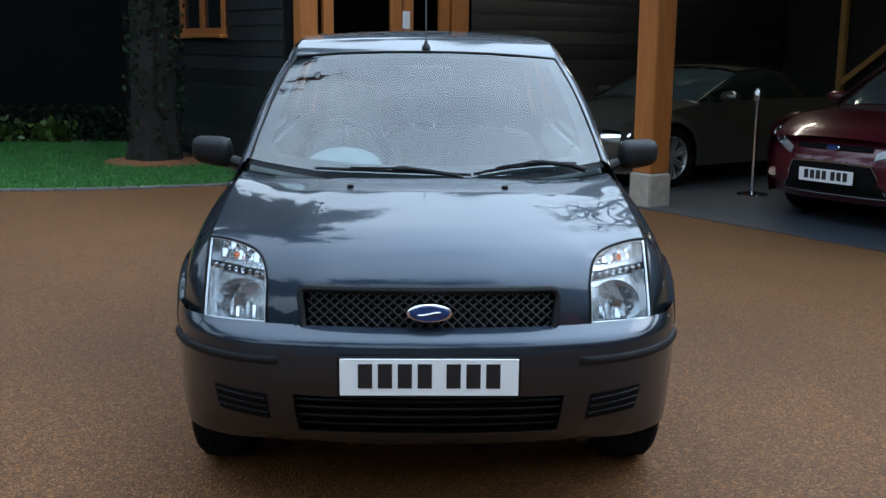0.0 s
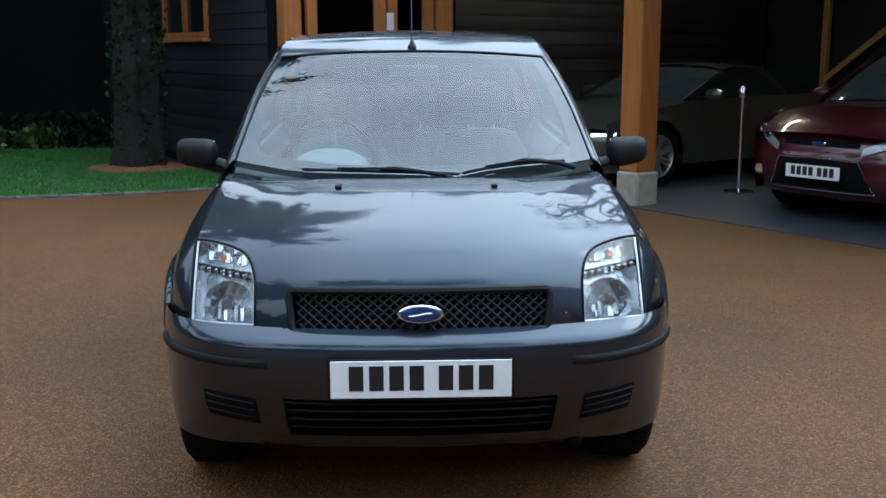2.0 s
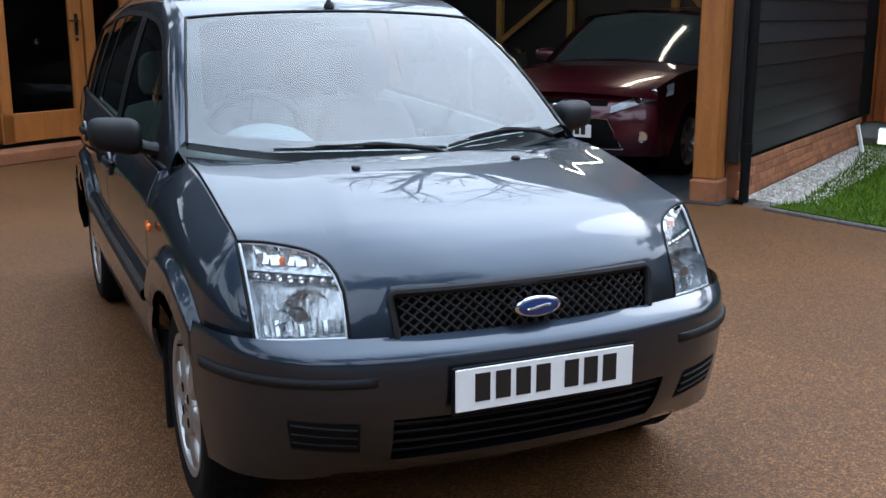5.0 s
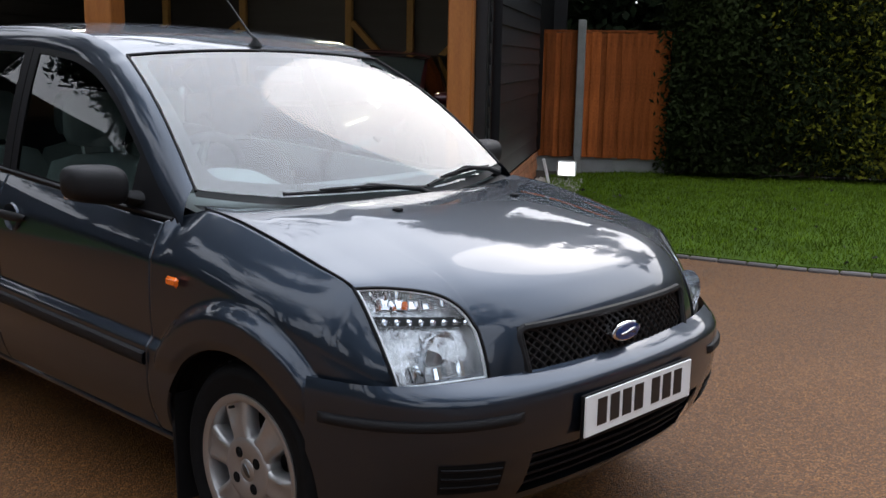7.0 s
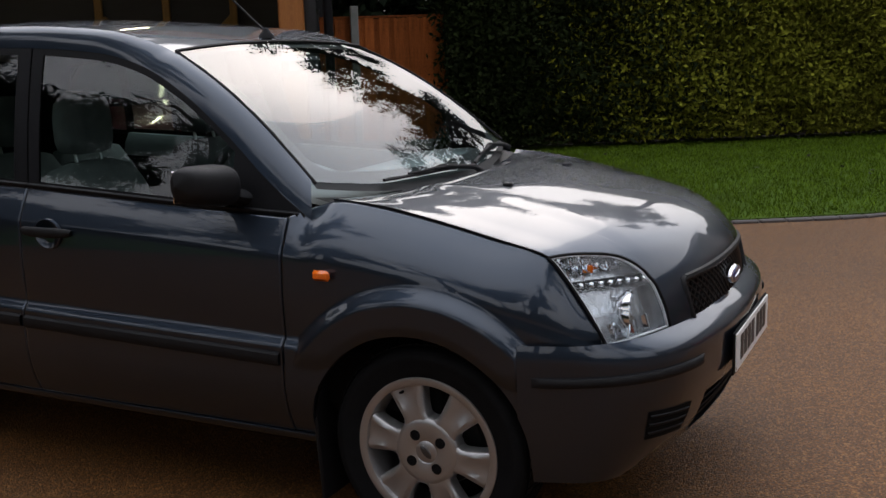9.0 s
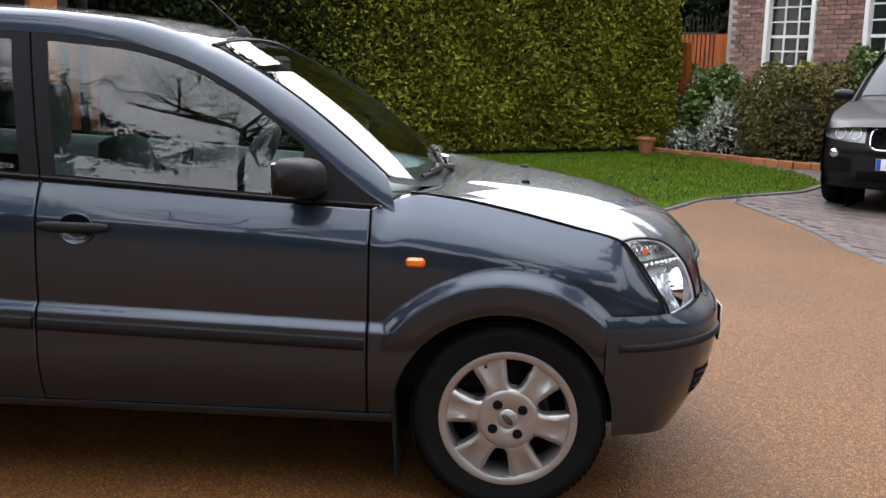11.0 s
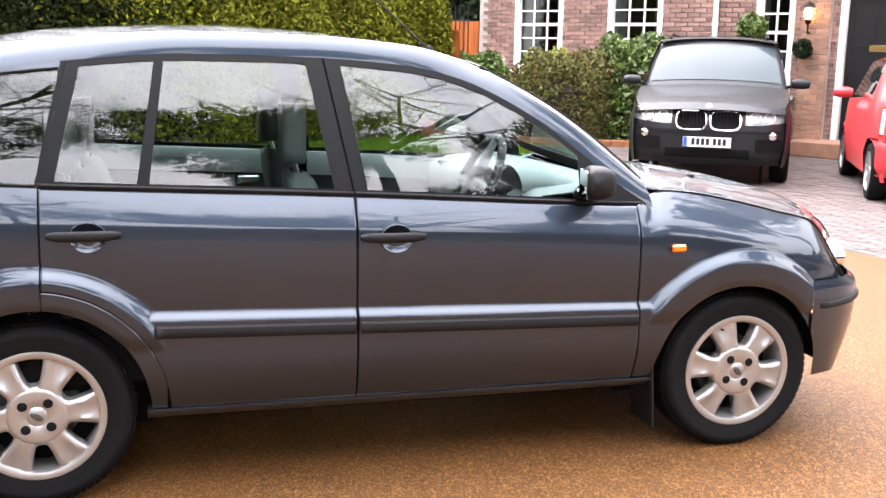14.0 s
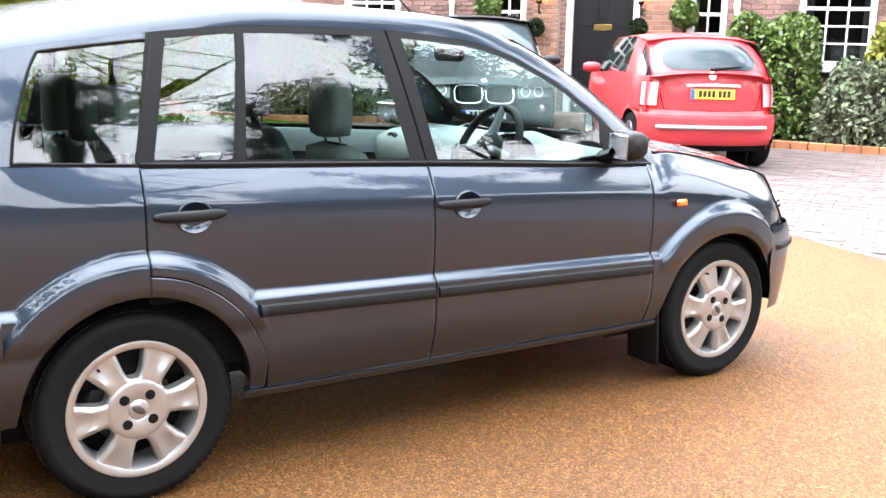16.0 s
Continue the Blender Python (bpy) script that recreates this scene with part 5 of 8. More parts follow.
        for i in range(7):
            fx = 0.515 + 0.027 * i
            fl = Shape().tube([on_lamp(fx, t, 0.044 - 0.012 * (i % 2)) for t in np.linspace(0.45, 0.95 + 0.1 * (i % 3), 4)], 0.010, 6)
            part("lamp_flute", fl, "lamp_silver" if i % 2 else "lamp_grey", lamp)
        jew = Shape()
        for i in range(8):
            c = on_lamp(0.505 + 0.024 * i, 2.28 + 0.035 * i, 0.012)
            jew.lathe([(0.0, -0.008), (0.006, -0.007), (0.0085, 0.0), (0.006, 0.005)], 10, Matrix.Translation(c) @ Matrix.Rotation(-math.pi / 2, 4, "X"))
        part("jewel_row", jew, "lamp_silver", lamp)
        shelf = Shape().patch(lambda x, t: inner(x, t, d=0.020), 0.492, 0.698, lambda x: 2.14 + (x - 0.5) * 1.45, lambda x: 2.42 + (x - 0.5) * 1.45, 20, 4)
        part("lamp_shelf", shelf, "trim_dark", lamp)
        ind = Shape().patch(lambda x, t: inner(x, t, d=0.040), 0.545, 0.66, lambda x: 2.7 + (x - 0.55) * 1.2, lambda x: 3.25 + (x - 0.55) * 1.6, 12, 6)
        part("indicator_reflector", ind, "lamp_silver", lamp)
        ball = Shape().lathe([(0.0, -0.012), (0.006, -0.010), (0.009, 0.0), (0.006, 0.009), (0.0, 0.011)], 16, Matrix.Translation(on_lamp(0.612, 2.95, 0.026)))
        part("indicator_bulb", ball, "amber", lamp, "amber indicator bulb")
    # bonnet and nose panel
    b = Shape()
    b.patch(nose, -0.388, 0.388, 1.97, 7.96, 90, 90)
    for s in (-1, 1):
        side = lambda x, t, s=s: nose(s * x, t)
        b.patch(side, 0.388, 0.484, 0.02, 7.96, 14, 130)
        b.patch(side, 0.484, 0.694, lambda x: lamp_top(np.maximum(x, 0.486)), 7.96, 30, 80)
    bonnet = part("bonnet", b, "paint", car, "smooth metallic bonnet reflecting trees and sky", sharp=0, merge=True)
    for x in (-0.268, 0.268):
        X, Y, Z = (float(c) for c in nose(np.array(x), np.array(6.0)))
        part("washer_jet", Shape().box((X, Y, Z + 0.004), (0.022, 0.030, 0.012), 0.004), "plastic", bonnet, "black washer jet")
    for s in (-1, 1):
        g = Shape().tube([Vector([float(c) for c in nose(np.array(s * 0.6955), np.array(t))]) - Vector((0, 0, 0.003)) for t in np.linspace(3.95, 7.9, 40)], 0.0035, 6)
        part("shut_line", g, "matt_black", bonnet)
    # grille
    gback = Shape().patch(lambda x, t: (lambda p: (p[0], p[1] + 0.045, p[2]))(nose(x, t)), -0.40, 0.40, -0.1, 2.1, 20, 6)
    gr = part("grille", gback, "matt_black", car, "black diamond-mesh grille with an oval badge")
    def on_nose(x, t, d=0.0):
        X, Y, Z = (float(c) for c in nose(np.array(x), np.array(t)))
        return Vector((X, Y + d, Z))
    ring = []
    for x in np.linspace(-0.366, 0.366, 40):
        ring.append((x, 1.88))
    ring += [(0.380, 1.80), (0.384, 1.6), (0.374, 0.30), (0.366, 0.14), (0.35, 0.07)]
    for x in np.linspace(0.335, -0.335, 40):
        ring.append((x, 0.05))
    ring += [(-0.35, 0.07), (-0.366, 0.14), (-0.374, 0.30), (-0.384, 1.6), (-0.380, 1.80)]
    pts = [on_nose(x, t, 0.004) for x, t in ring]
    part("grille_surround", Shape().tube(pts + pts[:1], 0.0115, 8), "plastic", gr, "black grille surround")
    lat = Shape()
    for d in (-1, 1):
        for i in range(-4, 30):
            x0 = -0.42 + i * 0.0315
            seg = []
            for k in range(5):
                f = k / 4
                x, t = x0 + d * (f - 0.5) * 0.145 + 0.03, 0.10 + f * 1.72
                if abs(x) < 0.376 - 0.004 * (1 - f):
                    seg.append(on_nose(x, t, 0.014 + 0.002 * d))
            if len(seg) > 1:
                lat.tube(seg, 0.0030, 5)
    part("grille_mesh", lat, "mesh_black", gr, "black diamond mesh")
    bm_ = Matrix.Translation(on_nose(0, 0.93, -0.004)) @ Matrix.Rotation(math.pi / 2, 4, "X")
    badge = part("badge", Shape().lathe([(0.0, 0.008), (0.060, 0.007), (0.0665, 0.004), (0.068, -0.002), (0.066, -0.02)], 48, bm_ @ Matrix.Diagonal((1, 0.42, 1, 1))), "chrome", gr, "blue enamel oval badge with chrome rim")
    part("badge_field", Shape().lathe([(0.0, 0.0105), (0.054, 0.0095), (0.058, 0.0075), (0.0585, 0.004)], 48, bm_ @ Matrix.Diagonal((1, 0.40, 1, 1))), "blue_oval", badge)
    scr = Shape().tube([bm_ @ Vector((x, 0.004 * math.sin(x * 60), 0.0105)) for x in np.linspace(-0.036, 0.036, 12)], [0.0006] + [0.0034] * 10 + [0.0006], 8)
    part("badge_scroll", scr, "chrome", badge)
    # bumper, with the lower intake left open
    bp = Shape()
    A0 = 0.375
    bp.patch(bumper, -A0, A0, 0.437, 0.638, 60, 40)
    bp.patch(bumper, -A0, A0, 0.240, 0.305, 60, 12)
    for s in (-1, 1):
        side = lambda a, z, s=s: bumper(s * a, z)
        lower = lambda a: np.where(BUMP_Y(a) > 0.404, 0.30 + np.sqrt(np.maximum(0.338**2 - (0.742 - BUMP_Y(a)) ** 2, 0)), 0.240 + 0.025 * sstep((a - 0.5) / 0.4))
        bp.patch(side, A0, 1.0, lower, 0.638, 70, 70, rim=0.0)
        # intake ends
        e0, e1 = [Vector([float(c) for c in bumper(np.array(s * A0), np.array(z))]) for z in (0.305, 0.437)]
        bp.grid([[e0, e1], [e0 + Vector((-0.02 * s, 0.06, 0)), e1 + Vector((-0.02 * s, 0.06, 0))]])
    for z in (0.305, 0.437):
        row = [Vector([float(c) for c in bumper(np.array(a), np.array(z))]) for a in np.linspace(-A0, A0, 40)]
        bp.grid([row, [p + Vector((0, 0.06, 0)) for p in row]])
    bump = part("front_bumper", bp, "paint", car, "body-coloured front bumper", sharp=50, merge=True)
    part("intake_void", Shape().grid([[Vector((x, 0.165 + 0.10 * x * x, z)) for z in (0.29, 0.45)] for x in np.linspace(-0.42, 0.42, 12)]), "matt_black", bump)
    for z in (0.332, 0.362, 0.392, 0.418):
        row = [[Vector([float(c) for c in bumper(np.array(a), np.array(z + dz), 0.0)]) + Vector((0, dy, 0)) for dy, dz in ((0.035, 0.002), (0.016, 0.004), (0.013, 0), (0.016, -0.006), (0.035, -0.006))] for a in np.linspace(-A0 + 0.003, A0 - 0.003, 40)]
        part("intake_slat", Shape().grid(row), "gloss_black", bump)
    for s in (-1, 1):
        ps = [[Vector([float(c) for c in bumper(np.array(s * a), np.array(0.543 + dz), d * min(1, (a - 0.412) * 40 + 0.1, (0.955 - a) * 30 + 0.1))]) for d, dz in ((-0.003, 0.014), (0.008, 0.012), (0.012, 0.006), (0.012, -0.006), (0.008, -0.012), (-0.003, -0.014))] for a in np.linspace(0.412, 0.955, 50)]
        part("bumper_strip", Shape().grid(ps), "plastic", bump, "black bumper rubbing strip")
        vent = Shape().patch(lambda a, z, s=s: bumper(s * a, z, 0.0015), 0.455, 0.635, lambda a: 0.342 + 0.10 * (a - 0.455), lambda a: 0.432 + 0.06 * (a - 0.455), 24, 8)
        vo = part("fog_vent", vent, "matt_black", bump, "dark slatted blank")
        for z in (0.362, 0.387, 0.412):
            part("vent_slat", Shape().grid([[Vector([float(c) for c in bumper(np.array(s * a), np.array(z + 0.09 * (a - 0.455) + dz), d)]) for d, dz in ((0.001, 0.005), (0.005, 0.002), (0.005, -0.002), (0.001, -0.005))] for a in np.linspace(0.462, 0.628, 16)]), "gloss_black", vo)
    part("under_tray", Shape().grid([[Vector((x * w, y, 0.246 - 0.01 * (y > 0.5))) for x in (-0.62, 0, 0.62)] for y, w in ((0.18, 0.55), (0.30, 0.95), (0.4, 1.0), (1.0, 1.0))]), "matt_black", bump)
    plate_thing(car, pose(0, -0.009, 0.508, 0, 0, 0))
    part("plate_mount", Shape().box((0, -0.002, 0.505), (0.535, 0.006, 0.128), 0.003), "gloss_black", bump)
    # windscreen, scuttle, wipers
    ws = part("windscreen", Shape().patch(lambda u, v: screen(u, v), -1, 1, 0.03, 0.995, 60, 50), "screen_glass", car, "clear windscreen reflecting pale sky", sharp=0)
    ws.visible_shadow = False
    bd = Shape()
    sh = lambda u, v: (lambda p: (p[0], p[1] + 0.004, p[2] - 0.006))(screen(u, v))
    corner = lambda u: 0.07 * np.clip((np.abs(u) - 0.83) / 0.085, 0, 1) ** 3
    bd.patch(sh, -1, 1, 0.0, lambda u: np.minimum(0.105 + corner(u), 0.5), 120, 4)
    bd.patch(sh, -1, 1, lambda u: np.maximum(0.950 - corner(u), 0.5), 1.0, 120, 4)
    bd.patch(sh, -1, -0.915, 0.105, 0.950, 4, 40)
    bd.patch(sh, 0.915, 1, 0.105, 0.950, 4, 40)
    part("screen_band", bd, "gloss_black", ws, "black edge band", sharp=0)
    part("screen_seal", Shape().tube([Vector([float(c) for c in screen(np.array(u), np.array(0.998))]) for u in np.linspace(-1, 1, 40)], 0.006, 6), "gloss_black", ws)
    for s in (-1, 1):
        part("screen_seal", Shape().tube([Vector([float(c) for c in screen(np.array(s * 0.998), np.array(v))]) for v in np.linspace(0.02, 1, 40)], 0.005, 6), "gloss_black", ws)
    sc = Shape().grid([[Vector((x, (0.965 + 0.10 * abs(x / 0.69) ** 2.2) + t * 0.05, 0.925 + 0.042 * abs(x / 0.69) ** 2.2 + 0.012 * t)) for t in (0, 0.5, 1)] for x in np.linspace(-0.69, 0.69, 40)])
    part("scuttle", sc, "plastic", car, "black plastic scuttle panel")
    def on_screen(u, v, d):
        return Vector([float(c) for c in screen(np.array(u), np.array(v))]) + Vector((0, -0.55, 0.83)) * d
    for pivot, blade, v0, v1 in ((0.24, (-0.62, 0.24), 0.03, 0.050), (0.88, (0.26, 0.84), 0.035, 0.060)):
        mid = (blade[0] + blade[1]) / 2
        w = part("wiper", Shape().tube([on_screen(u, v0 + (v1 - v0) * (1 - ((u - mid) / (mid - blade[0])) ** 2), 0.012) for u in np.linspace(*blade, 16)], 0.006, 6), "plastic", car, "black windscreen wiper")
        part("wiper_arm", Shape().tube([on_screen(pivot, -0.02, 0.015), on_screen(pivot - 0.08, 0.015, 0.024), on_screen(mid + 0.05, v1 + 0.008, 0.024), on_screen(mid, v1 + 0.003, 0.018)], [0.012, 0.009, 0.007, 0.006], 8), "plastic", w)
        part("wiper_bridge", Shape().tube([on_screen(mid + k * (mid - blade[0]) * 0.55, v0 + (v1 - v0) * 0.75 + 0.004, 0.018 + 0.010 * (1 - abs(k))) for k in (-1, -0.5, 0, 0.5, 1)], 0.0045, 6), "plastic", w)
    # roof and tail
    part("roof", Shape().patch(roof, -0.565, 0.565, 0.0, 1.0, 60, 70), "paint", car, "metallic roof panel", sharp=0)
    ant = part("aerial", Shape().lathe([(0.024, -0.006), (0.022, 0.006), (0.012, 0.018), (0.007, 0.03), (0.0, 0.032)], 20, Matrix.Translation((0, 1.742, 1.450)) @ Matrix.Diagonal((0.8, 1.5, 1, 1))), "plastic", car, "black roof aerial")
    part("aerial_rod", Shape().tube([(0, 1.742, 1.465), (0, 1.96, 1.655), (0, 2.11, 1.79)], [0.0042, 0.003, 0.0025], 8), "plastic", ant)
    def tail(x, t):
        k = np.abs(x) / 0.66
        y = np.where(t < 0.62, 4.0 - 0.10 * k**3 + 0.015 * np.sin(np.pi * t / 0.62), 3.985 - (t - 0.62) / 0.38 * 0.325 - 0.08 * k**3)
        z = np.where(t < 0.62, 0.30 + t / 0.62 * 0.75, 1.05 + (t - 0.62) / 0.38 * 0.38)
        return x * (1 - 0.14 * np.clip((t - 0.62) / 0.38, 0, 1)), y, z
    tg = part("tailgate", Shape().patch(tail, -0.70, 0.70, 0, 1, 40, 60), "paint", car, sharp=0)
    part("rear_screen", Shape().patch(lambda x, t: (lambda p: (p[0], p[1] + 0.008, p[2] + 0.004))(tail(x, t)), -0.50, 0.50, 0.65, 0.94, 24, 16), "dark_glass", tg)
    for s in (-1, 1):
        part("tail_lamp", Shape().patch(lambda x, t, s=s: (lambda p: (p[0] + s * 0.012, p[1] + 0.012, p[2] + 0.004))(tail(s * x, t)), 0.54, 0.69, 0.50, 0.95, 8, 20), "red_lens", tg, "tall red tail lamp")
    part("rear_bumper", Shape().grid([[Vector((x * (1 + 0.02 * f), 4.03 - 0.22 * abs(x / 0.80) ** 3 - dy, z)) for dy, z, f in ((0.06, 0.27, -1), (0.0, 0.36, 0), (0.0, 0.52, 0), (0.02, 0.58, 0), (0.06, 0.62, 0))] for x in np.linspace(-0.82, 0.82, 40)]), "paint", car)
    # cabin
    fl = Shape().box((0, 2.2, 0.50), (1.36, 2.6, 0.10), 0.02)
    part("cabin_floor", fl, "trim_dark", car)
    head = Shape().patch(lambda x, t: (lambda p: (p[0], p[1], p[2] - 0.03))(roof(x, t)), -0.55, 0.55, 0.02, 0.98, 20, 20)
    part("headlining", head, "trim_grey", car)
    dash = Shape().grid([[Vector((x, y + 0.06 * (x / 0.68) ** 2, z)) for y, z in ((1.02, 0.955), (1.20, 0.985), (1.42, 0.965), (1.50, 0.93), (1.515, 0.85), (1.46, 0.70), (1.44, 0.55))] for x in np.linspace(-0.69, 0.69, 24)])
    da = part("dashboard", dash, "trim_grey", car, "grey dashboard", sharp=60)
    hoodie = Shape().grid([[Vector((-0.345 + 0.16 * math.cos(a), y, 0.955 + h * math.sin(a))) for a in np.linspace(0, math.pi, 14)] for y, h in ((1.25, 0.03), (1.40, 0.085), (1.50, 0.080))])
    part("instrument_hood", hoodie, "trim_grey", da)
    part("instrument_face", Shape().grid([[Vector((-0.345 + r * 0.15 * math.cos(a), 1.485, 0.955 + r * 0.075 * math.sin(a))) for a in np.linspace(0, math.pi, 14)] for r in (0.01, 1)]), "trim_dark", da)
    part("centre_stack", Shape().box((0.0, 1.50, 0.84), (0.24, 0.05, 0.22), 0.02, Matrix.Rotation(radians(12), 3, "X")), "trim_dark", da)
    for x in (-0.60, 0.60):
        part("air_vent", Shape().lathe([(0.055, 0.0), (0.055, 0.02), (0.042, 0.022), (0.038, 0.008), (0.0, 0.006)], 24, Matrix.Translation((x, 1.515, 0.90)) @ Matrix.Rotation(-math.pi / 2, 4, "X")), "trim_dark", da)
    wheel_m = Matrix.Translation((-0.345, 1.63, 0.975)) @ Matrix.Rotation(radians(-64), 4, "X")
    sw = Shape().tube([wheel_m @ Vector((0.182 * math.cos(a), 0.182 * math.sin(a), 0)) for a in np.linspace(0, 2 * math.pi, 41)], 0.0165, 10, cap=False)
    st = part("steering_wheel", sw, "trim_dark", car, "dark steering wheel")
    part("wheel_hub", Shape().lathe([(0.0, 0.030), (0.05, 0.028), (0.075, 0.010), (0.07, -0.03), (0.04, -0.06), (0.04, -0.2)], 24, wheel_m), "trim_dark", st)
    for a in (0.1, math.pi - 0.1, -math.pi / 2):
        part("wheel_spoke", Shape().tube([wheel_m @ Vector((r * math.cos(a), r * math.sin(a), 0.006)) for r in (0.05, 0.12, 0.18)], [0.024, 0.016, 0.014], 8), "trim_grey", st)
    def seat(x, y, cloth, z0=0.55):
        bw = 0.25
        def cushion(rows, wid):
            return [[(x + wid * w * math.copysign(abs(math.cos(a)) ** 0.5, math.cos(a)), yy + d * math.copysign(abs(math.sin(a)) ** 0.6, math.sin(a)) + 0.12 * (0), zz) for a in np.linspace(0, 2 * math.pi, 20, endpoint=False)] for yy, zz, w, d in rows]
        b_ = Shape().grid(cushion(((y + 0.02, z0 + 0.08, 0.85, 0.05), (y + 0.03, z0 + 0.14, 1, 0.075), (y + 0.08, z0 + 0.32, 1.0, 0.075), (y + 0.13, z0 + 0.50, 0.92, 0.065), (y + 0.15, z0 + 0.58, 0.75, 0.05), (y + 0.155, z0 + 0.605, 0.35, 0.02)), bw), close_b=True)
        o = part("front_seat" if y < 2.5 else "rear_seat", b_, cloth, car, "grey cloth seat with headrest", sharp=0)
        part("seat_cushion", Shape().box((x, y - 0.22, z0 + 0.06), (0.50, 0.50, 0.17), 0.06), cloth, o)
        hr = Shape().grid([[(x + w * 0.125 * math.copysign(abs(math.cos(a)) ** 0.5, math.cos(a)), y + 0.17 + 0.045 * math.copysign(abs(math.sin(a)) ** 0.6, math.sin(a)), z0 + zz) for a in np.linspace(0, 2 * math.pi, 20, endpoint=False)] for w, zz in ((0.3, 0.630), (0.85, 0.640), (1, 0.68), (1, 0.76), (0.9, 0.815), (0.6, 0.84), (0.1, 0.845))], close_b=True)
        part("headrest", hr, cloth, o, sharp=0)
        for k in (-0.06, 0.06):
            part("headrest_post", Shape().tube([(x + k, y + 0.15, z0 + 0.58), (x + k, y + 0.17, z0 + 0.66)], 0.006, 8), "steel", o)
    seat(-0.345, 2.165, "seat_cloth", 0.42)
    seat(0.345, 2.185, "seat_dark", 0.44)
    for x in (-0.42, 0.0, 0.42):
        seat(x, 2.95, "seat_cloth", 0.40)
    for s in (-1, 1):
        for y0, y1 in ((1.20, 2.15), (2.20, 3.12)):
            dc = Shape().grid([[(s * (0.735 + dx), y, z) for dx, z in ((-0.03, 0.50), (-0.06, 0.62), (-0.075, 0.74), (-0.05, 0.80), (-0.02, 0.90), (-0.005, 0.93 + 0.05 * (y > 2.2)))] for y in np.linspace(y0, y1, 12)])
            co = part("door_card", dc, "trim_dark", car, "grey and black door trim")
            part("door_card_top", Shape().grid([[(s * (0.735 + dx), y, float(belt_z(np.array(y))) + dz) for dx, dz in ((-0.052, -0.10), (-0.045, -0.04), (-0.012, 0.003), (0.008, 0.004))] for y in np.linspace(y0, y1, 12)]), "trim_grey", co)
            part("inner_handle", Shape().box((s * 0.672, y0 + 0.22, 0.865), (0.015, 0.10, 0.035), 0.007), "steel", co)
    part("interior_mirror", Shape().box((0, 1.60, 1.345), (0.22, 0.03, 0.065), 0.02), "trim_dark", car)
    return car


hatchback = build_hatchback()


# ---------------- other cars ----------------
def car_wheel(car, x, y, r, side, spokes=7, width=0.2, twin=False):
    w = new("wheel")
    w.parent = car
    w.matrix_basis = Matrix.Translation((x, y, r)) @ Matrix.Rotation(math.pi / 2 * side, 4, "Y") @ Matrix.Rotation(0.2 * y, 4, "Z")
    h = width / 2
    part("tyre", Shape().lathe([(r * 0.68, -h), (r * 0.93, -h), (r, -h * 0.7), (r, h * 0.7), (r * 0.95, h * 0.97), (r * 0.86, h), (r * 0.70, h * 0.95)], 48), "rubber", w, "black tyre")
    rim = part("rim", Shape().lathe([(r * 0.66, -h * 0.8), (r * 0.60, 0), (r * 0.62, h * 0.7), (r * 0.68, h * 0.98), (r * 0.71, h * 0.93)], 48), "alloy", w, "silver alloy rim")
    s = Shape()
    for i in range(spokes):
        for d in ((-0.09, 0.09) if twin else (0,)):
            a = 2 * math.pi * i / spokes
            c, k = math.cos(a), math.sin(a)
            rows = []
            for f, wd, z in ((0.10, 0.05 if twin else 0.09, 0.72), (0.4, 0.045 if twin else 0.07, 0.80), (0.66, 0.055 if twin else 0.10, 0.82)):
                f, wd = f * r, wd * r
                t = d * r * (f / r + 0.3)
                rows.append([(f * c - (q * wd + t) * k, f * k + (q * wd + t) * c, z * h + e) for q, e in ((-1, -0.03), (-1, 0), (0, 0.006), (1, 0), (1, -0.03))])
            s.grid(rows)
    part("spoke", s, "alloy", rim)
    part("hub", Shape().lathe([(0, h * 0.85), (r * 0.16, h * 0.82), (r * 0.20, h * 0.6)], 20), "alloy", rim)
    part("backplate", Shape().lathe([(0, -0.02), (r * 0.6, -0.02)], 24), "matt_black", w)
    return w


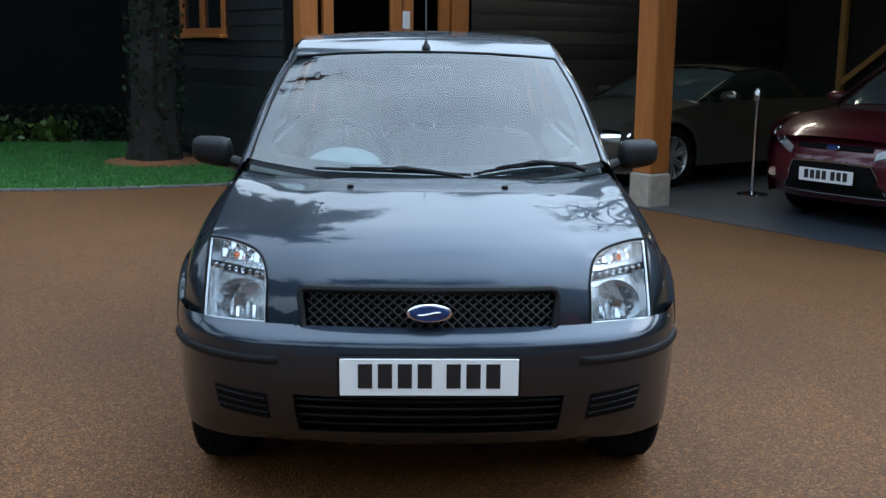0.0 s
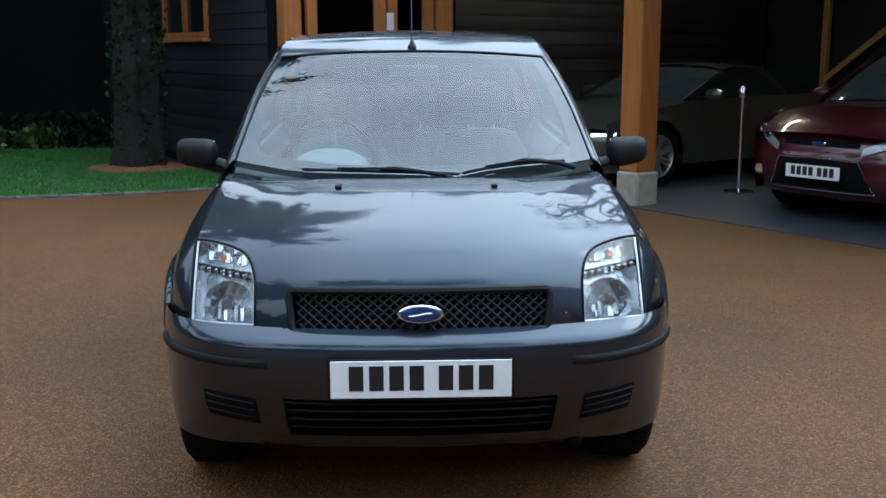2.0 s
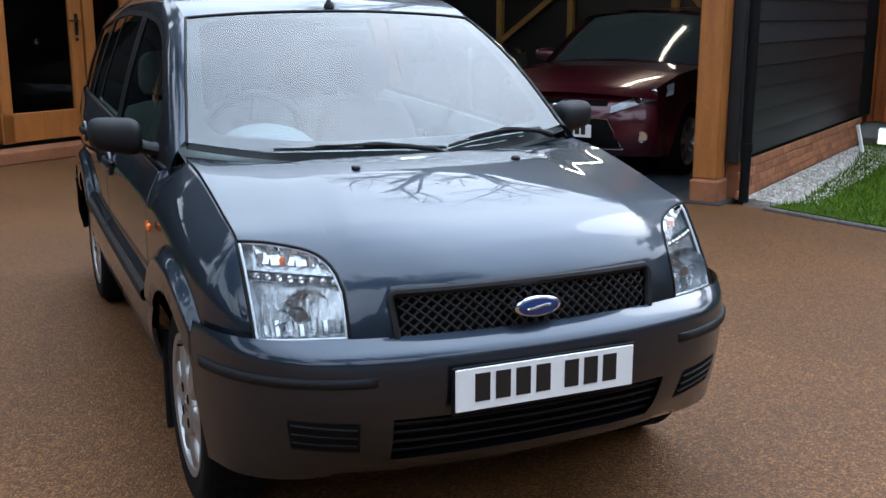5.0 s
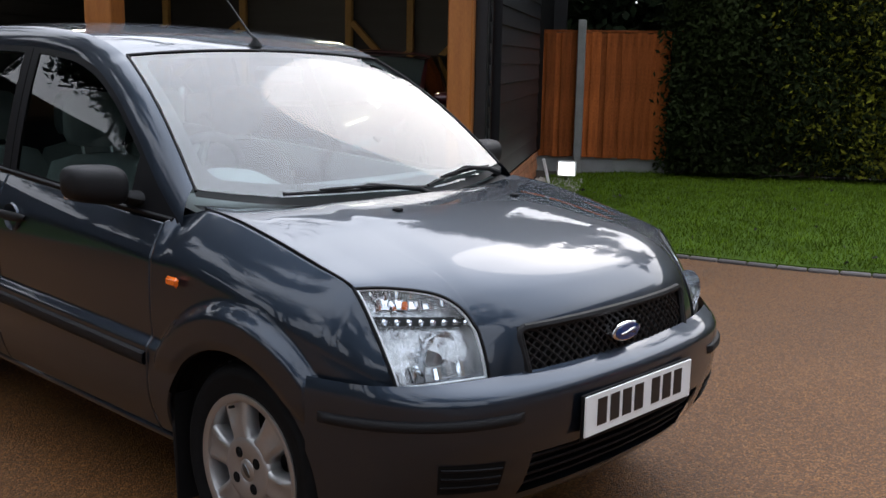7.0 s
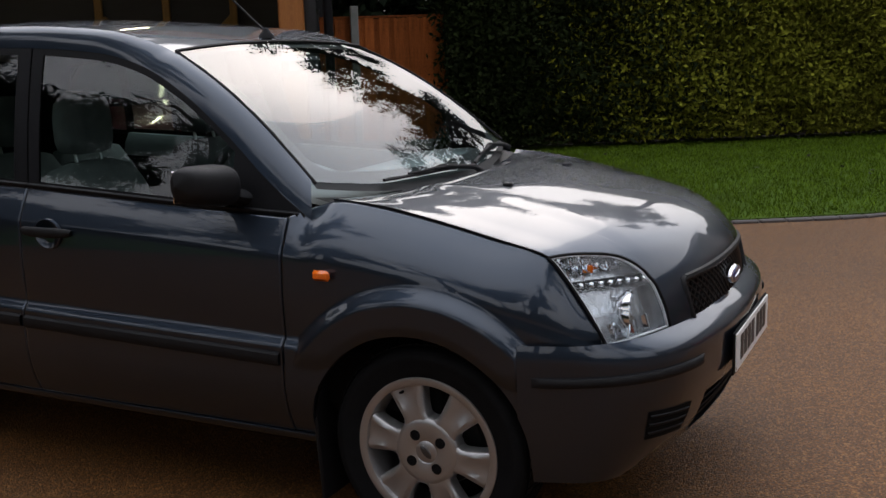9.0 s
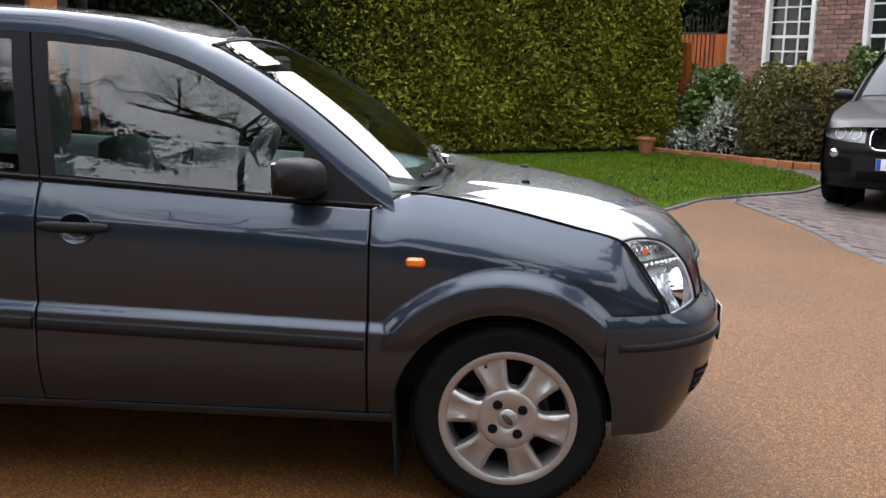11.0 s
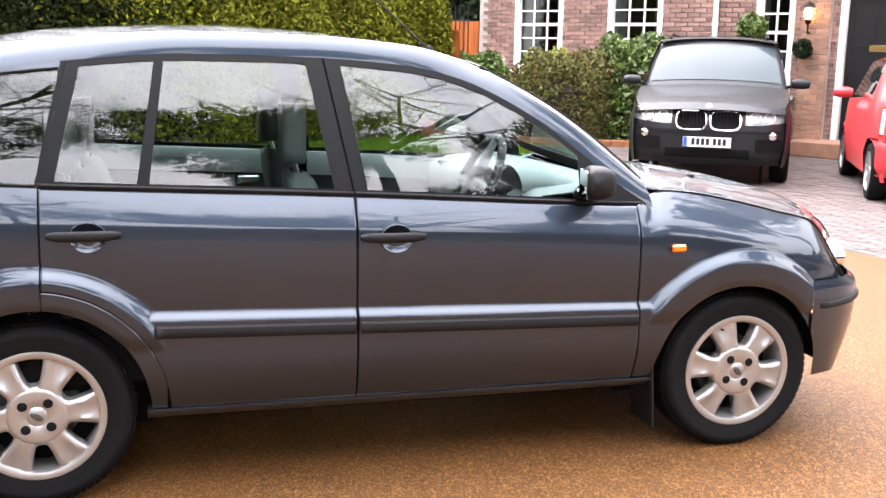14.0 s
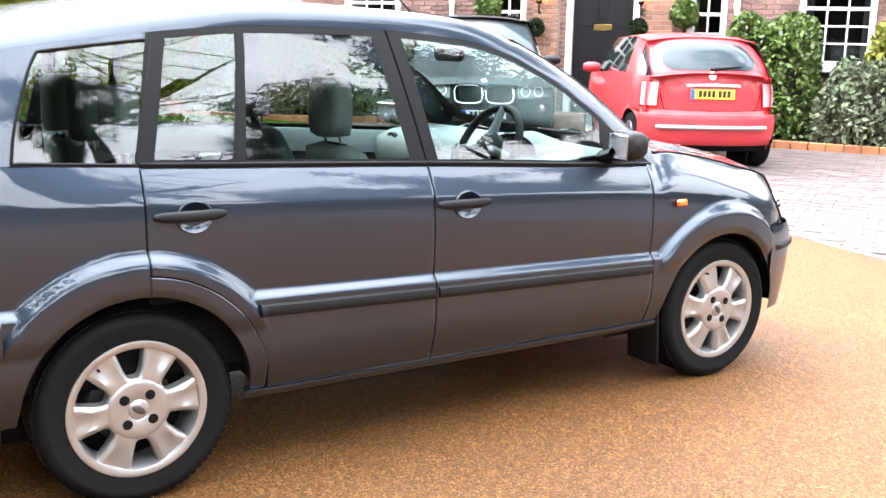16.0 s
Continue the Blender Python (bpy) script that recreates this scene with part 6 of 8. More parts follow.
def loft_car(name, label, m, paint, L, W, wheels, r, deck, belt, roof_z, screen_y, rear_y, plan, tumble=0.20, glass_mat="dark_glass", screen_mat="pale_glass", spokes=7, twin=False, cheek=0.05, group="", pillars=(), rear_trim="gloss_black", glass_band=(0.03, 0.95), own_tail=False):
    """A car lofted from its deck line, belt, roof line and plan; local y runs from nose to tail."""
    car = thing(name, label, "car", m=m)
    w = lambda y: plan(y) * W / 2
    yf, yr = wheels
    ro = r * 1.16

    def X(y, z):
        lift = np.maximum(0.025 * sstep((ro * 1.22 - np.hypot(y - yf, z - r)) / 0.09), 0.025 * sstep((ro * 1.22 - np.hypot(y - yr, z - r)) / 0.09))
        h = (z - 0.25) / (belt(y) - 0.25)
        return w(y) - cheek * np.clip(h - 0.62, 0, 1) ** 1.5 * 2.2 - 0.06 * np.clip(0.28 - h, 0, 1) ** 1.2 * 2 + lift - 0.02

    def low(y):
        z = np.full_like(y, 0.22)
        for c in (yf, yr):
            z = np.maximum(z, np.where(np.abs(y - c) < ro, r + np.sqrt(np.maximum(ro * ro - (y - c) ** 2, 0)), 0))
        return z

    def top(y):
        return np.minimum(deck(y), belt(y))
    for s in (-1, 1):
        part("side_panel", Shape().patch(lambda y, z, s=s: (s * X(y, z), y, z), 0.20, L - 0.17, low, top, 120, 30), paint, car, sharp=0, merge=True)
        for c in (yf, yr):
            part("wheel_housing", Shape().grid([[(s * x, c + ro * math.cos(a), r + ro * math.sin(a)) for x in (w(c) - 0.30, w(c) - 0.015)] for a in np.linspace(0, math.pi, 20)]).box((s * (w(c) - 0.30), c, r), (0.01, ro * 2, ro * 2)), "matt_black", car)
            car_wheel(car, s * (w(c) - 0.105), c, r, s, spokes, 0.2, twin)
        G = lambda y, z, s=s: (s * (X(y, belt(y)) - 0.012 - tumble * (z - belt(y)) - 0.12 * (z - belt(y)) ** 2), y, z)
        gl = part("side_glass", Shape().patch(G, screen_y[0] + 0.08, rear_y[1] - 0.05, belt, lambda y: np.maximum(belt(y) + 0.001, np.minimum(roof_z(y), np.minimum(belt(y) + (y - screen_y[0]) * (roof_z(screen_y[1]) - belt(screen_y[0])) / (screen_y[1] - screen_y[0]), belt(y) + (rear_y[1] - y) * (roof_z(rear_y[0]) - belt(rear_y[1])) / (rear_y[1] - rear_y[0]))) - 0.015), 60, 12), glass_mat, car, sharp=0)
        for y0, y1 in pillars:
            part("pillar", Shape().patch(lambda y, z, s=s: (G(y, z)[0] + s * 0.004, y, z), y0, y1, belt, lambda y: roof_z(y) - 0.01, 4, 10), paint, gl)
        mz = float(belt(screen_y[0] + 0.35)) + 0.06
        mo = part("door_mirror", Shape().lathe([(0, -0.075), (0.05, -0.07), (0.07, -0.03), (0.07, 0.03), (0.05, 0.07), (0, 0.075)], 16, Matrix.Translation((s * (w(screen_y[0] + 0.4) + 0.10), screen_y[0] + 0.42, mz)) @ Matrix.Rotation(math.pi / 2, 4, "Y") @ Matrix.Diagonal((0.9, 0.8, 1.5, 1))), paint, car)
        part("mirror_arm", Shape().tube([(s * (w(1.5) - 0.08), screen_y[0] + 0.40, mz - 0.05), (s * (w(1.5) + 0.06), screen_y[0] + 0.42, mz - 0.02)], 0.02, 8), "gloss_black", mo)
    crown = 0.05

    def across(x, y):
        t = top(y)
        sweep = 0.26 * np.abs(x) ** 3 * 0.85 * np.clip(1 - y / screen_y[0], 0, 1)
        return x * (X(np.maximum(y, 0.22) + 0 * x, t)), y + sweep, t + crown * (1 - np.abs(x) ** 2.2)
    part("bonnet", Shape().patch(lambda y, x: across(x, y), 0.02, screen_y[0] + 0.10, -1, 1, 60, 30), paint, car, sharp=0)
    if rear_y[1] < L - 0.1:
        part("boot", Shape().patch(lambda y, x: across(x, y), rear_y[1] - 0.08, L - 0.02, -1, 1, 20, 20), paint, car, sharp=0)
    rx = lambda y: X(y, belt(y)) - 0.012 - tumble * (roof_z(y) - belt(y)) - 0.12 * (roof_z(y) - belt(y)) ** 2
    part("roof", Shape().patch(lambda y, x: (x * rx(y), y, roof_z(y) + 0.05 * (1 - np.abs(x) ** 2.4)), screen_y[1] - 0.02, rear_y[0] + 0.02, -1, 1, 40, 24), paint, car, sharp=0)
    for nm, (ya, yb), mt in (("windscreen", screen_y, screen_mat), ("rear_screen", (rear_y[1], rear_y[0]), glass_mat))[:1 if own_tail else 2]:
        za, zb = float(belt(np.array(ya))) + crown * 0.9, float(roof_z(np.array(yb))) + 0.03
        wa, wb = float(X(np.array(ya), belt(np.array(ya)))) - 0.02, float(rx(np.array(yb)))
        sgn = 1 if yb > ya else -1
        f = lambda u, v, ya=ya, yb=yb, za=za, zb=zb, wa=wa, wb=wb, sgn=sgn: (u * (wa + (wb - wa) * v), ya + (yb - ya) * v + sgn * 0.13 * np.abs(u) ** 2.3 * (1 - 0.4 * v), za + (zb - za) * v - 0.045 * np.abs(u) ** 2.3 + 0.03 * np.sin(np.pi * v))
        part(nm, Shape().patch(f, -0.93, 0.93, glass_band[0], glass_band[1], 30, 20), mt, car, sharp=0)
        fr = Shape()
        g = lambda u, v, f=f: (lambda p: (p[0], p[1] + 0.004, p[2] - 0.006))(f(u, v))
        fr.patch(g, -1, -0.92, 0, 1, 4, 20).patch(g, 0.92, 1, 0, 1, 4, 20)
        part("screen_pillar", fr.patch(g, -1, 1, glass_band[1] - 0.01, 1, 20, 4).patch(g, -1, 1, 0, glass_band[0] + 0.01, 20, 3), paint if nm == "windscreen" else rear_trim, car, sharp=0)

    def front(x, z, out=0.0):
        """The face of the car across x and z; out pushes forward."""
        k = np.clip(np.abs(x) / (W / 2 * 0.94), 0, 1.05)
        zt = float(top(np.array(0.02)))
        return x, 0.02 + 0.26 * k**3 + 0.07 * np.clip((z - 0.5) / (zt - 0.5), -1, 1.3) ** 2 * (z > 0.5) + 0.10 * np.clip((0.42 - z) / 0.2, 0, 1) ** 2 - out, z

    def back(x, z, out=0.0):
        k = np.clip(np.abs(x) / (W / 2 * 0.94), 0, 1.05)
        return x, L - 0.02 - 0.22 * k**3 - 0.05 * np.clip((z - 0.6) / 0.4, 0, 1.5) ** 2 + out - 0.10 * np.clip((0.42 - z) / 0.2, 0, 1) ** 2, z
    return car, front, back, X, top


def flat(car, name, surf, x0, x1, z0, z1, material, out=0.006, label="", nx=12, nz=8, parent=None, lo=None, hi=None):
    return part(name, Shape().patch(lambda x, z: surf(x, z, out), x0, x1, lo or z0, hi or z1, nx, nz, rim=0.0), material, parent or car, label, sharp=0)


def car_pose(front, heading):
    """Puts a car's nose at front, its nose pointing along heading (degrees, from +x)."""
    return pose(front[0], front[1], 0, 0, 0, heading + 90)


# black four-by-four by the house, facing the yard
car, F, B, X_, T_ = loft_car(
    "car", "black sport utility car with twin oval chrome grille on paving", car_pose((6.35, -3.02), 149.5), "black_paintwork", 4.65, 1.86, (0.86, 3.66), 0.36,
    curve([0, 0.2, 0.6, 1.3, 1.7], [0.80, 0.89, 0.96, 1.05, 1.08]), curve([0, 1.3, 4.65], [0.95, 1.05, 1.12]), curve([1.9, 2.2, 3.0, 4.3], [1.58, 1.63, 1.645, 1.56]),
    (1.28, 2.05), (4.15, 4.5), curve([0, 0.25, 0.6, 2.5, 4.2, 4.65], [0.86, 0.93, 0.98, 1.0, 0.97, 0.88]), spokes=5, pillars=((2.7, 2.78), (3.6, 3.68)), glass_band=(0.10, 0.86))
flat(car, "front_panel", F, -0.83, 0.83, 0.24, 0.88, "black_paintwork", 0.0, nx=40, nz=24)
for s in (-1, 1):
    k = part("kidney_rim", Shape().tube([Vector([float(c) for c in F(np.array(s * 0.185 + 0.165 * math.copysign(abs(math.cos(a)) ** 0.55, math.cos(a))), np.array(0.735 + 0.105 * math.copysign(abs(math.sin(a)) ** 0.6, math.sin(a))), 0.02)]) for a in np.linspace(0, 2 * math.pi, 33)], 0.014, 8), "chrome", car, "chrome kidney-shaped grille rim")
    flat(car, "kidney_void", F, s * 0.185 - 0.155, s * 0.185 + 0.155, 0.645, 0.825, "matt_black", 0.006, parent=k)
    for i in range(8):
        x = s * 0.185 - 0.133 + 0.038 * i
        part("kidney_slat", Shape().box(Vector([float(c) for c in F(np.array(x), np.array(0.735), 0.014)]), (0.010, 0.02, 0.18), 0.003), "gloss_black", k)
    hl = flat(car, "headlamp", F, min(s * 0.40, s * 0.84), max(s * 0.40, s * 0.84), 0.69, 0.87, "suv_lamp", 0.012, "clear headlamp unit", nx=24, nz=10, lo=lambda x: 0.690 + 0.035 * np.clip((np.abs(x) - 0.4) / 0.44, 0, 1) ** 2, hi=lambda x: 0.840 + 0.035 * np.sin(np.pi * np.clip((np.abs(x) - 0.36) / 0.52, 0, 1)) - 0.03 * np.clip((np.abs(x) - 0.7) / 0.14, 0, 1))
    for x in (0.50, 0.66):
        part("lamp_ring", Shape().tube([Vector([float(c) for c in F(np.array(s * x + 0.055 * math.cos(a)), np.array(0.775 + 0.055 * math.sin(a)), 0.018)]) for a in np.linspace(0, 2 * math.pi, 21)], 0.007, 6), "lamp_satin", hl, "pale ring inside the headlamp")
    part("fog_lamp", Shape().lathe([(0, 0.02), (0.032, 0.018), (0.042, 0.010), (0.042, -0.04)], 20, Matrix.Translation(Vector([float(c) for c in F(np.array(s * 0.70), np.array(0.575), 0.02)])) @ Matrix.Rotation(math.pi / 2, 4, "X")), "lamp_silver", car, "round fog lamp")
    flat(car, "side_intake", F, min(s * 0.52, s * 0.80), max(s * 0.52, s * 0.80), 0.40, 0.54, "matt_black", 0.010, nx=16)
    part("roof_bar", Shape().tube([(s * 0.60, 2.15, 1.66), (s * 0.61, 2.4, 1.70), (s * 0.61, 3.8, 1.70), (s * 0.59, 4.1, 1.65)], 0.018, 8), "gloss_black", car)
flat(car, "lower_intake", F, -0.46, 0.46, 0.30, 0.42, "matt_black", 0.005)
flat(car, "bumper_band", F, -0.80, 0.80, 0.60, 0.63, "gloss_black", 0.03, nx=30, nz=4)
flat(car, "skid_panel", F, -0.60, 0.60, 0.26, 0.32, "plastic", 0.03, nx=20)
plate_thing(car, Matrix.Translation(Vector((0, -0.035, 0.50))), band="blue_band")
part("badge", Shape().lathe([(0, 0.012), (0.035, 0.01), (0.042, 0.0)], 24, Matrix.Translation((0, 0.08, 0.885)) @ Matrix.Rotation(radians(60), 4, "X")), "chrome", car, "round enamel badge")

# small red retro car, its tail to the yard
LF = 3.55
tail_at, away = Vector((4.33, -4.69)), radians(-29)
nose_at = tail_at + Vector((math.cos(away), math.sin(away))) * LF
car, F, B, X_, T_ = loft_car(
    "car", "small bright red rounded hatchback seen from its tail on paving", car_pose(nose_at, -29), "red_paint", LF, 1.63, (0.70, 2.98), 0.295,
    curve([0, 0.2, 0.6, 1.0], [0.78, 0.90, 0.97, 1.0]), curve([0, 1.0, 2.6, 3.55], [0.92, 0.98, 1.03, 1.02]), curve([1.2, 1.55, 2.2, 2.9, 3.2], [1.36, 1.43, 1.45, 1.41, 1.36]),
    (0.88, 1.45), (2.95, 3.42), curve([0, 0.3, 0.8, 2.0, 2.9, 3.55], [0.80, 0.93, 0.99, 1.0, 0.99, 0.86]), tumble=0.27, spokes=8, pillars=((2.55, 2.95),), rear_trim="red_paint", own_tail=True)
flat(car, "front_panel", F, -0.72, 0.72, 0.24, 0.86, "red_paint", 0.0, nx=30, nz=20)
tail_y = curve([0.22, 0.32, 0.45, 0.60, 0.64, 0.80, 1.00, 1.08, 1.25, 1.40, 1.46], [3.42, 3.50, 3.53, 3.52, 3.49, 3.485, 3.46, 3.43, 3.27, 3.06, 2.90])
tail_w = curve([0.22, 0.40, 0.62, 0.85, 1.02, 1.20, 1.40, 1.46], [0.775, 0.815, 0.82, 0.81, 0.785, 0.725, 0.620, 0.56])


def B(x, z, out=0.0):
    """The rounded tail: a superellipse at each height."""
    w = tail_w(z) + out
    return x, tail_y(z) + out - 0.50 * (1 - np.clip(1 - np.clip(np.abs(x) / w, 0, 1) ** 2.7, 0, 1) ** (1 / 2.7)), z


def wrap(u, z, out=0.0):
    c = np.cos(u * math.pi / 2)
    w = tail_w(z) + out
    return w * np.sign(u) * np.abs(np.sin(u * math.pi / 2)) ** (2 / 2.7), tail_y(z) + out - 0.50 * (1 - np.clip(c, 0, 1) ** (2 / 2.7)), z


flat(car, "tail_panel", wrap, -1, 1, 0.655, 1.46, "red_paint", 0.0, nx=61, nz=40)
flat(car, "lower_tail", wrap, -0.70, 0.70, 0.24, 0.655, "red_paint", 0.0, nx=51, nz=16)
flat(car, "rear_bumper", wrap, -0.72, 0.72, 0.27, 0.615, "red_paint", 0.030, nx=61, nz=14)
flat(car, "bumper_shelf", lambda u, z, o=0: wrap(u, 0.615 + 0 * z, 0.030 - (z - 0.615) * 3), -0.72, 0.72, 0.615, 0.627, "red_paint", 0, nx=61, nz=3)
flat(car, "hatch_window", B, -0.53, 0.53, 1.10, 1.38, "pale_glass", 0.008, "pale rear window glass", nx=40, nz=16, lo=lambda x: 1.095 + 0.08 * np.clip((np.abs(x) - 0.38) / 0.155, 0, 1) ** 3, hi=lambda x: 1.375 - 0.19 * np.clip((np.abs(x) - 0.38) / 0.155, 0, 1) ** 1.8)
part("hatch_seam", Shape().tube([Vector([float(c) for c in B(np.array(x), np.array(z), 0.001)]) for x, z in ((-0.60, 1.05), (-0.56, 0.80), (-0.52, 0.665), (-0.3, 0.655), (0, 0.65), (0.3, 0.655), (0.52, 0.665), (0.56, 0.80), (0.60, 1.05))], 0.005, 6), "matt_black", car)
part("chrome_strip", Shape().tube([Vector([float(c) for c in B(np.array(x), np.array(0.475), 0.055)]) for x in np.linspace(-0.62, 0.62, 30)], 0.026, 8), "steel", car, "chrome bumper strip")
for s in (-1, 1):
    tl = flat(car, "tail_lamp", wrap, min(s * 0.43, s * 0.70), max(s * 0.43, s * 0.70), 0.68, 0.97, "red_lens", 0.014, "upright tail lamp with pale lens", nx=20, nz=14)
    flat(car, "pale_lens", wrap, min(s * 0.445, s * 0.685), max(s * 0.445, s * 0.685), 0.70, 0.955, "pale_lens", 0.018, parent=tl, nx=20, nz=14)
p = plate_thing(car, Matrix.Translation(Vector((0, LF - 0.055, 0.835))) @ Matrix.Rotation(math.pi, 4, "Z"), 0.50, 0.108, "yellow_plate", band="blue_band")
part("boot_handle", Shape().tube([(-0.30, LF - 0.06, 0.925), (0, LF - 0.055, 0.935), (0.30, LF - 0.06, 0.925)], 0.020, 8), "chrome", car, "chrome bar over the plate")
part("badge", Shape().lathe([(0, 0.012), (0.04, 0.01), (0.05, 0.0)], 24, Matrix.Translation((0, LF - 0.105, 1.03)) @ Matrix.Rotation(radians(-80), 4, "X")), "chrome", car, "round badge")
part("rear_wiper", Shape().tube([(0.02, 3.46, 1.10), (-0.02, 3.45, 1.11), (-0.34, 3.39, 1.14)], [0.022, 0.014, 0.008], 8), "gloss_black", car)
part("tailpipe", Shape().tube([(0.36, LF - 0.25, 0.25), (0.36, LF - 0.02, 0.25)], 0.035, 12), "chrome", car)
flat(car, "under_bumper", B, -0.70, 0.70, 0.20, 0.28, "matt_black", 0.02)

# wine red hatchback in the shed
fiesta_front = yard(1.70, 0.36)
car, F, B, X_, T_ = loft_car(
    "car", "wine red metallic hatchback parked inside the open shed", car_pose(fiesta_front, math.degrees(YAW) - 90), "wine_paint", 3.95, 1.72, (0.82, 3.31), 0.31,
    curve([0, 0.15, 0.4, 0.9, 1.3], [0.70, 0.79, 0.87, 0.96, 1.0]), curve([0, 1.1, 3.95], [0.86, 0.95, 1.08]), curve([1.75, 2.1, 2.6, 3.5], [1.39, 1.44, 1.45, 1.38]),
    (1.05, 1.95), (3.3, 3.8), curve([0, 0.25, 0.6, 2.0, 3.6, 3.95], [0.82, 0.93, 0.98, 1.0, 0.96, 0.86]), spokes=7, pillars=((2.3, 2.38),))
flat(car, "front_panel", F, -0.78, 0.78, 0.22, 0.78, "wine_paint", 0.0, nx=40, nz=24)
flat(car, "grille_slot", F, -0.36, 0.36, 0.655, 0.70, "matt_black", 0.010, "slim dark upper grille")
lg = flat(car, "lower_grille", F, -0.48, 0.48, 0.30, 0.54, "matt_black", 0.008, "black trapezoid lower grille", lo=lambda x: 0.30 + 0.0 * x, hi=lambda x: np.minimum(0.545, 0.30 + (0.50 - np.abs(x)) * 2.2))
part("grille_rim", Shape().tube([Vector([float(c) for c in F(np.array(x), np.array(z), 0.012)]) for x, z in ((-0.49, 0.31), (-0.38, 0.545), (0, 0.56), (0.38, 0.545), (0.49, 0.31))], 0.007, 6), "chrome", lg)
part("chin_strip", Shape().tube([Vector([float(c) for c in F(np.array(x), np.array(0.285), 0.012)]) for x in np.linspace(-0.5, 0.5, 14)], 0.008, 6), "chrome", lg)
for s in (-1, 1):
    hl = flat(car, "headlamp", F, min(s * 0.40, s * 0.83), max(s * 0.40, s * 0.83), 0.6, 0.8, "suv_lamp", 0.022, "swept-back clear headlamp", nx=24, lo=lambda x: 0.595 + 0.36 * np.clip(np.abs(x) - 0.40, 0, 1), hi=lambda x: 0.655 + 0.46 * np.clip(np.abs(x) - 0.40, 0, 1))
    for x, z, r in ((0.60, 0.705, 0.036), (0.71, 0.748, 0.044)):
        pc = Matrix.Translation(Vector([float(c) for c in F(np.array(s * x), np.array(z), 0.030)])) @ Matrix.Rotation(math.pi / 2, 4, "X")
        part("lamp_ring", Shape().lathe([(r * 0.8, 0.0), (r, 0.012), (r * 1.12, 0.010), (r * 1.15, -0.02)], 20, pc), "lamp_silver", hl)
        part("projector", Shape().lathe([(0, 0.012), (r * 0.5, 0.009), (r * 0.8, -0.002)], 18, pc), "trim_dark", hl)
    part("fog_lamp", Shape().lathe([(0, 0.012), (0.035, 0.01), (0.048, 0.012), (0.05, -0.01)], 18, Matrix.Translation(Vector([float(c) for c in F(np.array(s * 0.66), np.array(0.40), 0.006)])) @ Matrix.Rotation(math.pi / 2, 4, "X")), "lamp_silver", car, "round fog lamp")
plate_thing(car, Matrix.Translation(Vector((0, -0.02, 0.44))))
bo = part("badge", Shape().lathe([(0, 0.014), (0.06, 0.012), (0.068, 0.006), (0.07, -0.01)], 32, Matrix.Translation(Vector([float(c) for c in F(np.array(0.0), np.array(0.675), 0.012)])) @ Matrix.Rotation(math.pi / 2, 4, "X") @ Matrix.Diagonal((1, 0.42, 1, 1))), "chrome", car, "blue oval badge with chrome rim")
part("badge_field", Shape().lathe([(0, 0.017), (0.055, 0.015), (0.058, 0.012)], 32, Matrix.Translation(Vector([float(c) for c in F(np.array(0.0), np.array(0.675), 0.012)])) @ Matrix.Rotation(math.pi / 2, 4, "X") @ Matrix.Diagonal((1, 0.40, 1, 1))), "blue_oval", bo)

# low grey coupe in the shed
car, F, B, X_, T_ = loft_car(
    "car", "low grey-bronze sports coupe parked inside the dark shed", car_pose(yard(-1.62, 0.22), math.degrees(YAW) - 90), "bronze_paint", 4.31, 1.80, (0.88, 3.53), 0.33,
    curve([0, 0.2, 0.6, 1.2, 1.6], [0.62, 0.70, 0.80, 0.88, 0.92]), curve([0, 1.2, 4.31], [0.80, 0.90, 0.95]), curve([1.9, 2.3, 2.8, 3.5], [1.20, 1.26, 1.24, 1.08]),
    (1.22, 2.10), (2.9, 3.95), curve([0, 0.3, 0.8, 2.0, 3.5, 4.31], [0.80, 0.94, 1.0, 0.97, 1.0, 0.84]), tumble=0.34, spokes=7, twin=True)
flat(car, "front_panel", F, -0.82, 0.82, 0.18, 0.70, "bronze_paint", 0.0, nx=40, nz=24)
flat(car, "grille", F, -0.42, 0.42, 0.28, 0.46, "matt_black", 0.006, "wide dark grille opening")
for s in (-1, 1):
    flat(car, "headlamp", F, min(s * 0.58, s * 0.84), max(s * 0.58, s * 0.84), 0.55, 0.72, "lamp_silver", 0.014, "upright clear headlamp", lo=lambda x: 0.55 + 0.1 * np.clip(np.abs(x) - 0.58, 0, 1), hi=lambda x: 0.66 + 0.25 * np.clip(np.abs(x) - 0.58, 0, 1))

# rope barrier post between the two parked cars
st = thing("barrier_post", "chrome barrier post on a round base", "barrier post", m=YARD @ pose(0.05, 1.47, 0.01))
part("base", Shape().lathe([(0.0, 0.03), (0.03, 0.03), (0.08, 0.022), (0.15, 0.012), (0.16, 0.0)], 32), "chrome", st)
part("pole", Shape().tube([(0, 0, 0.02), (0, 0, 0.98)], 0.022, 16), "chrome", st)
part("head", Shape().lathe([(0.022, 0.95), (0.045, 0.96), (0.048, 1.04), (0.036, 1.075), (0.0, 1.085)], 20), "chrome", st)


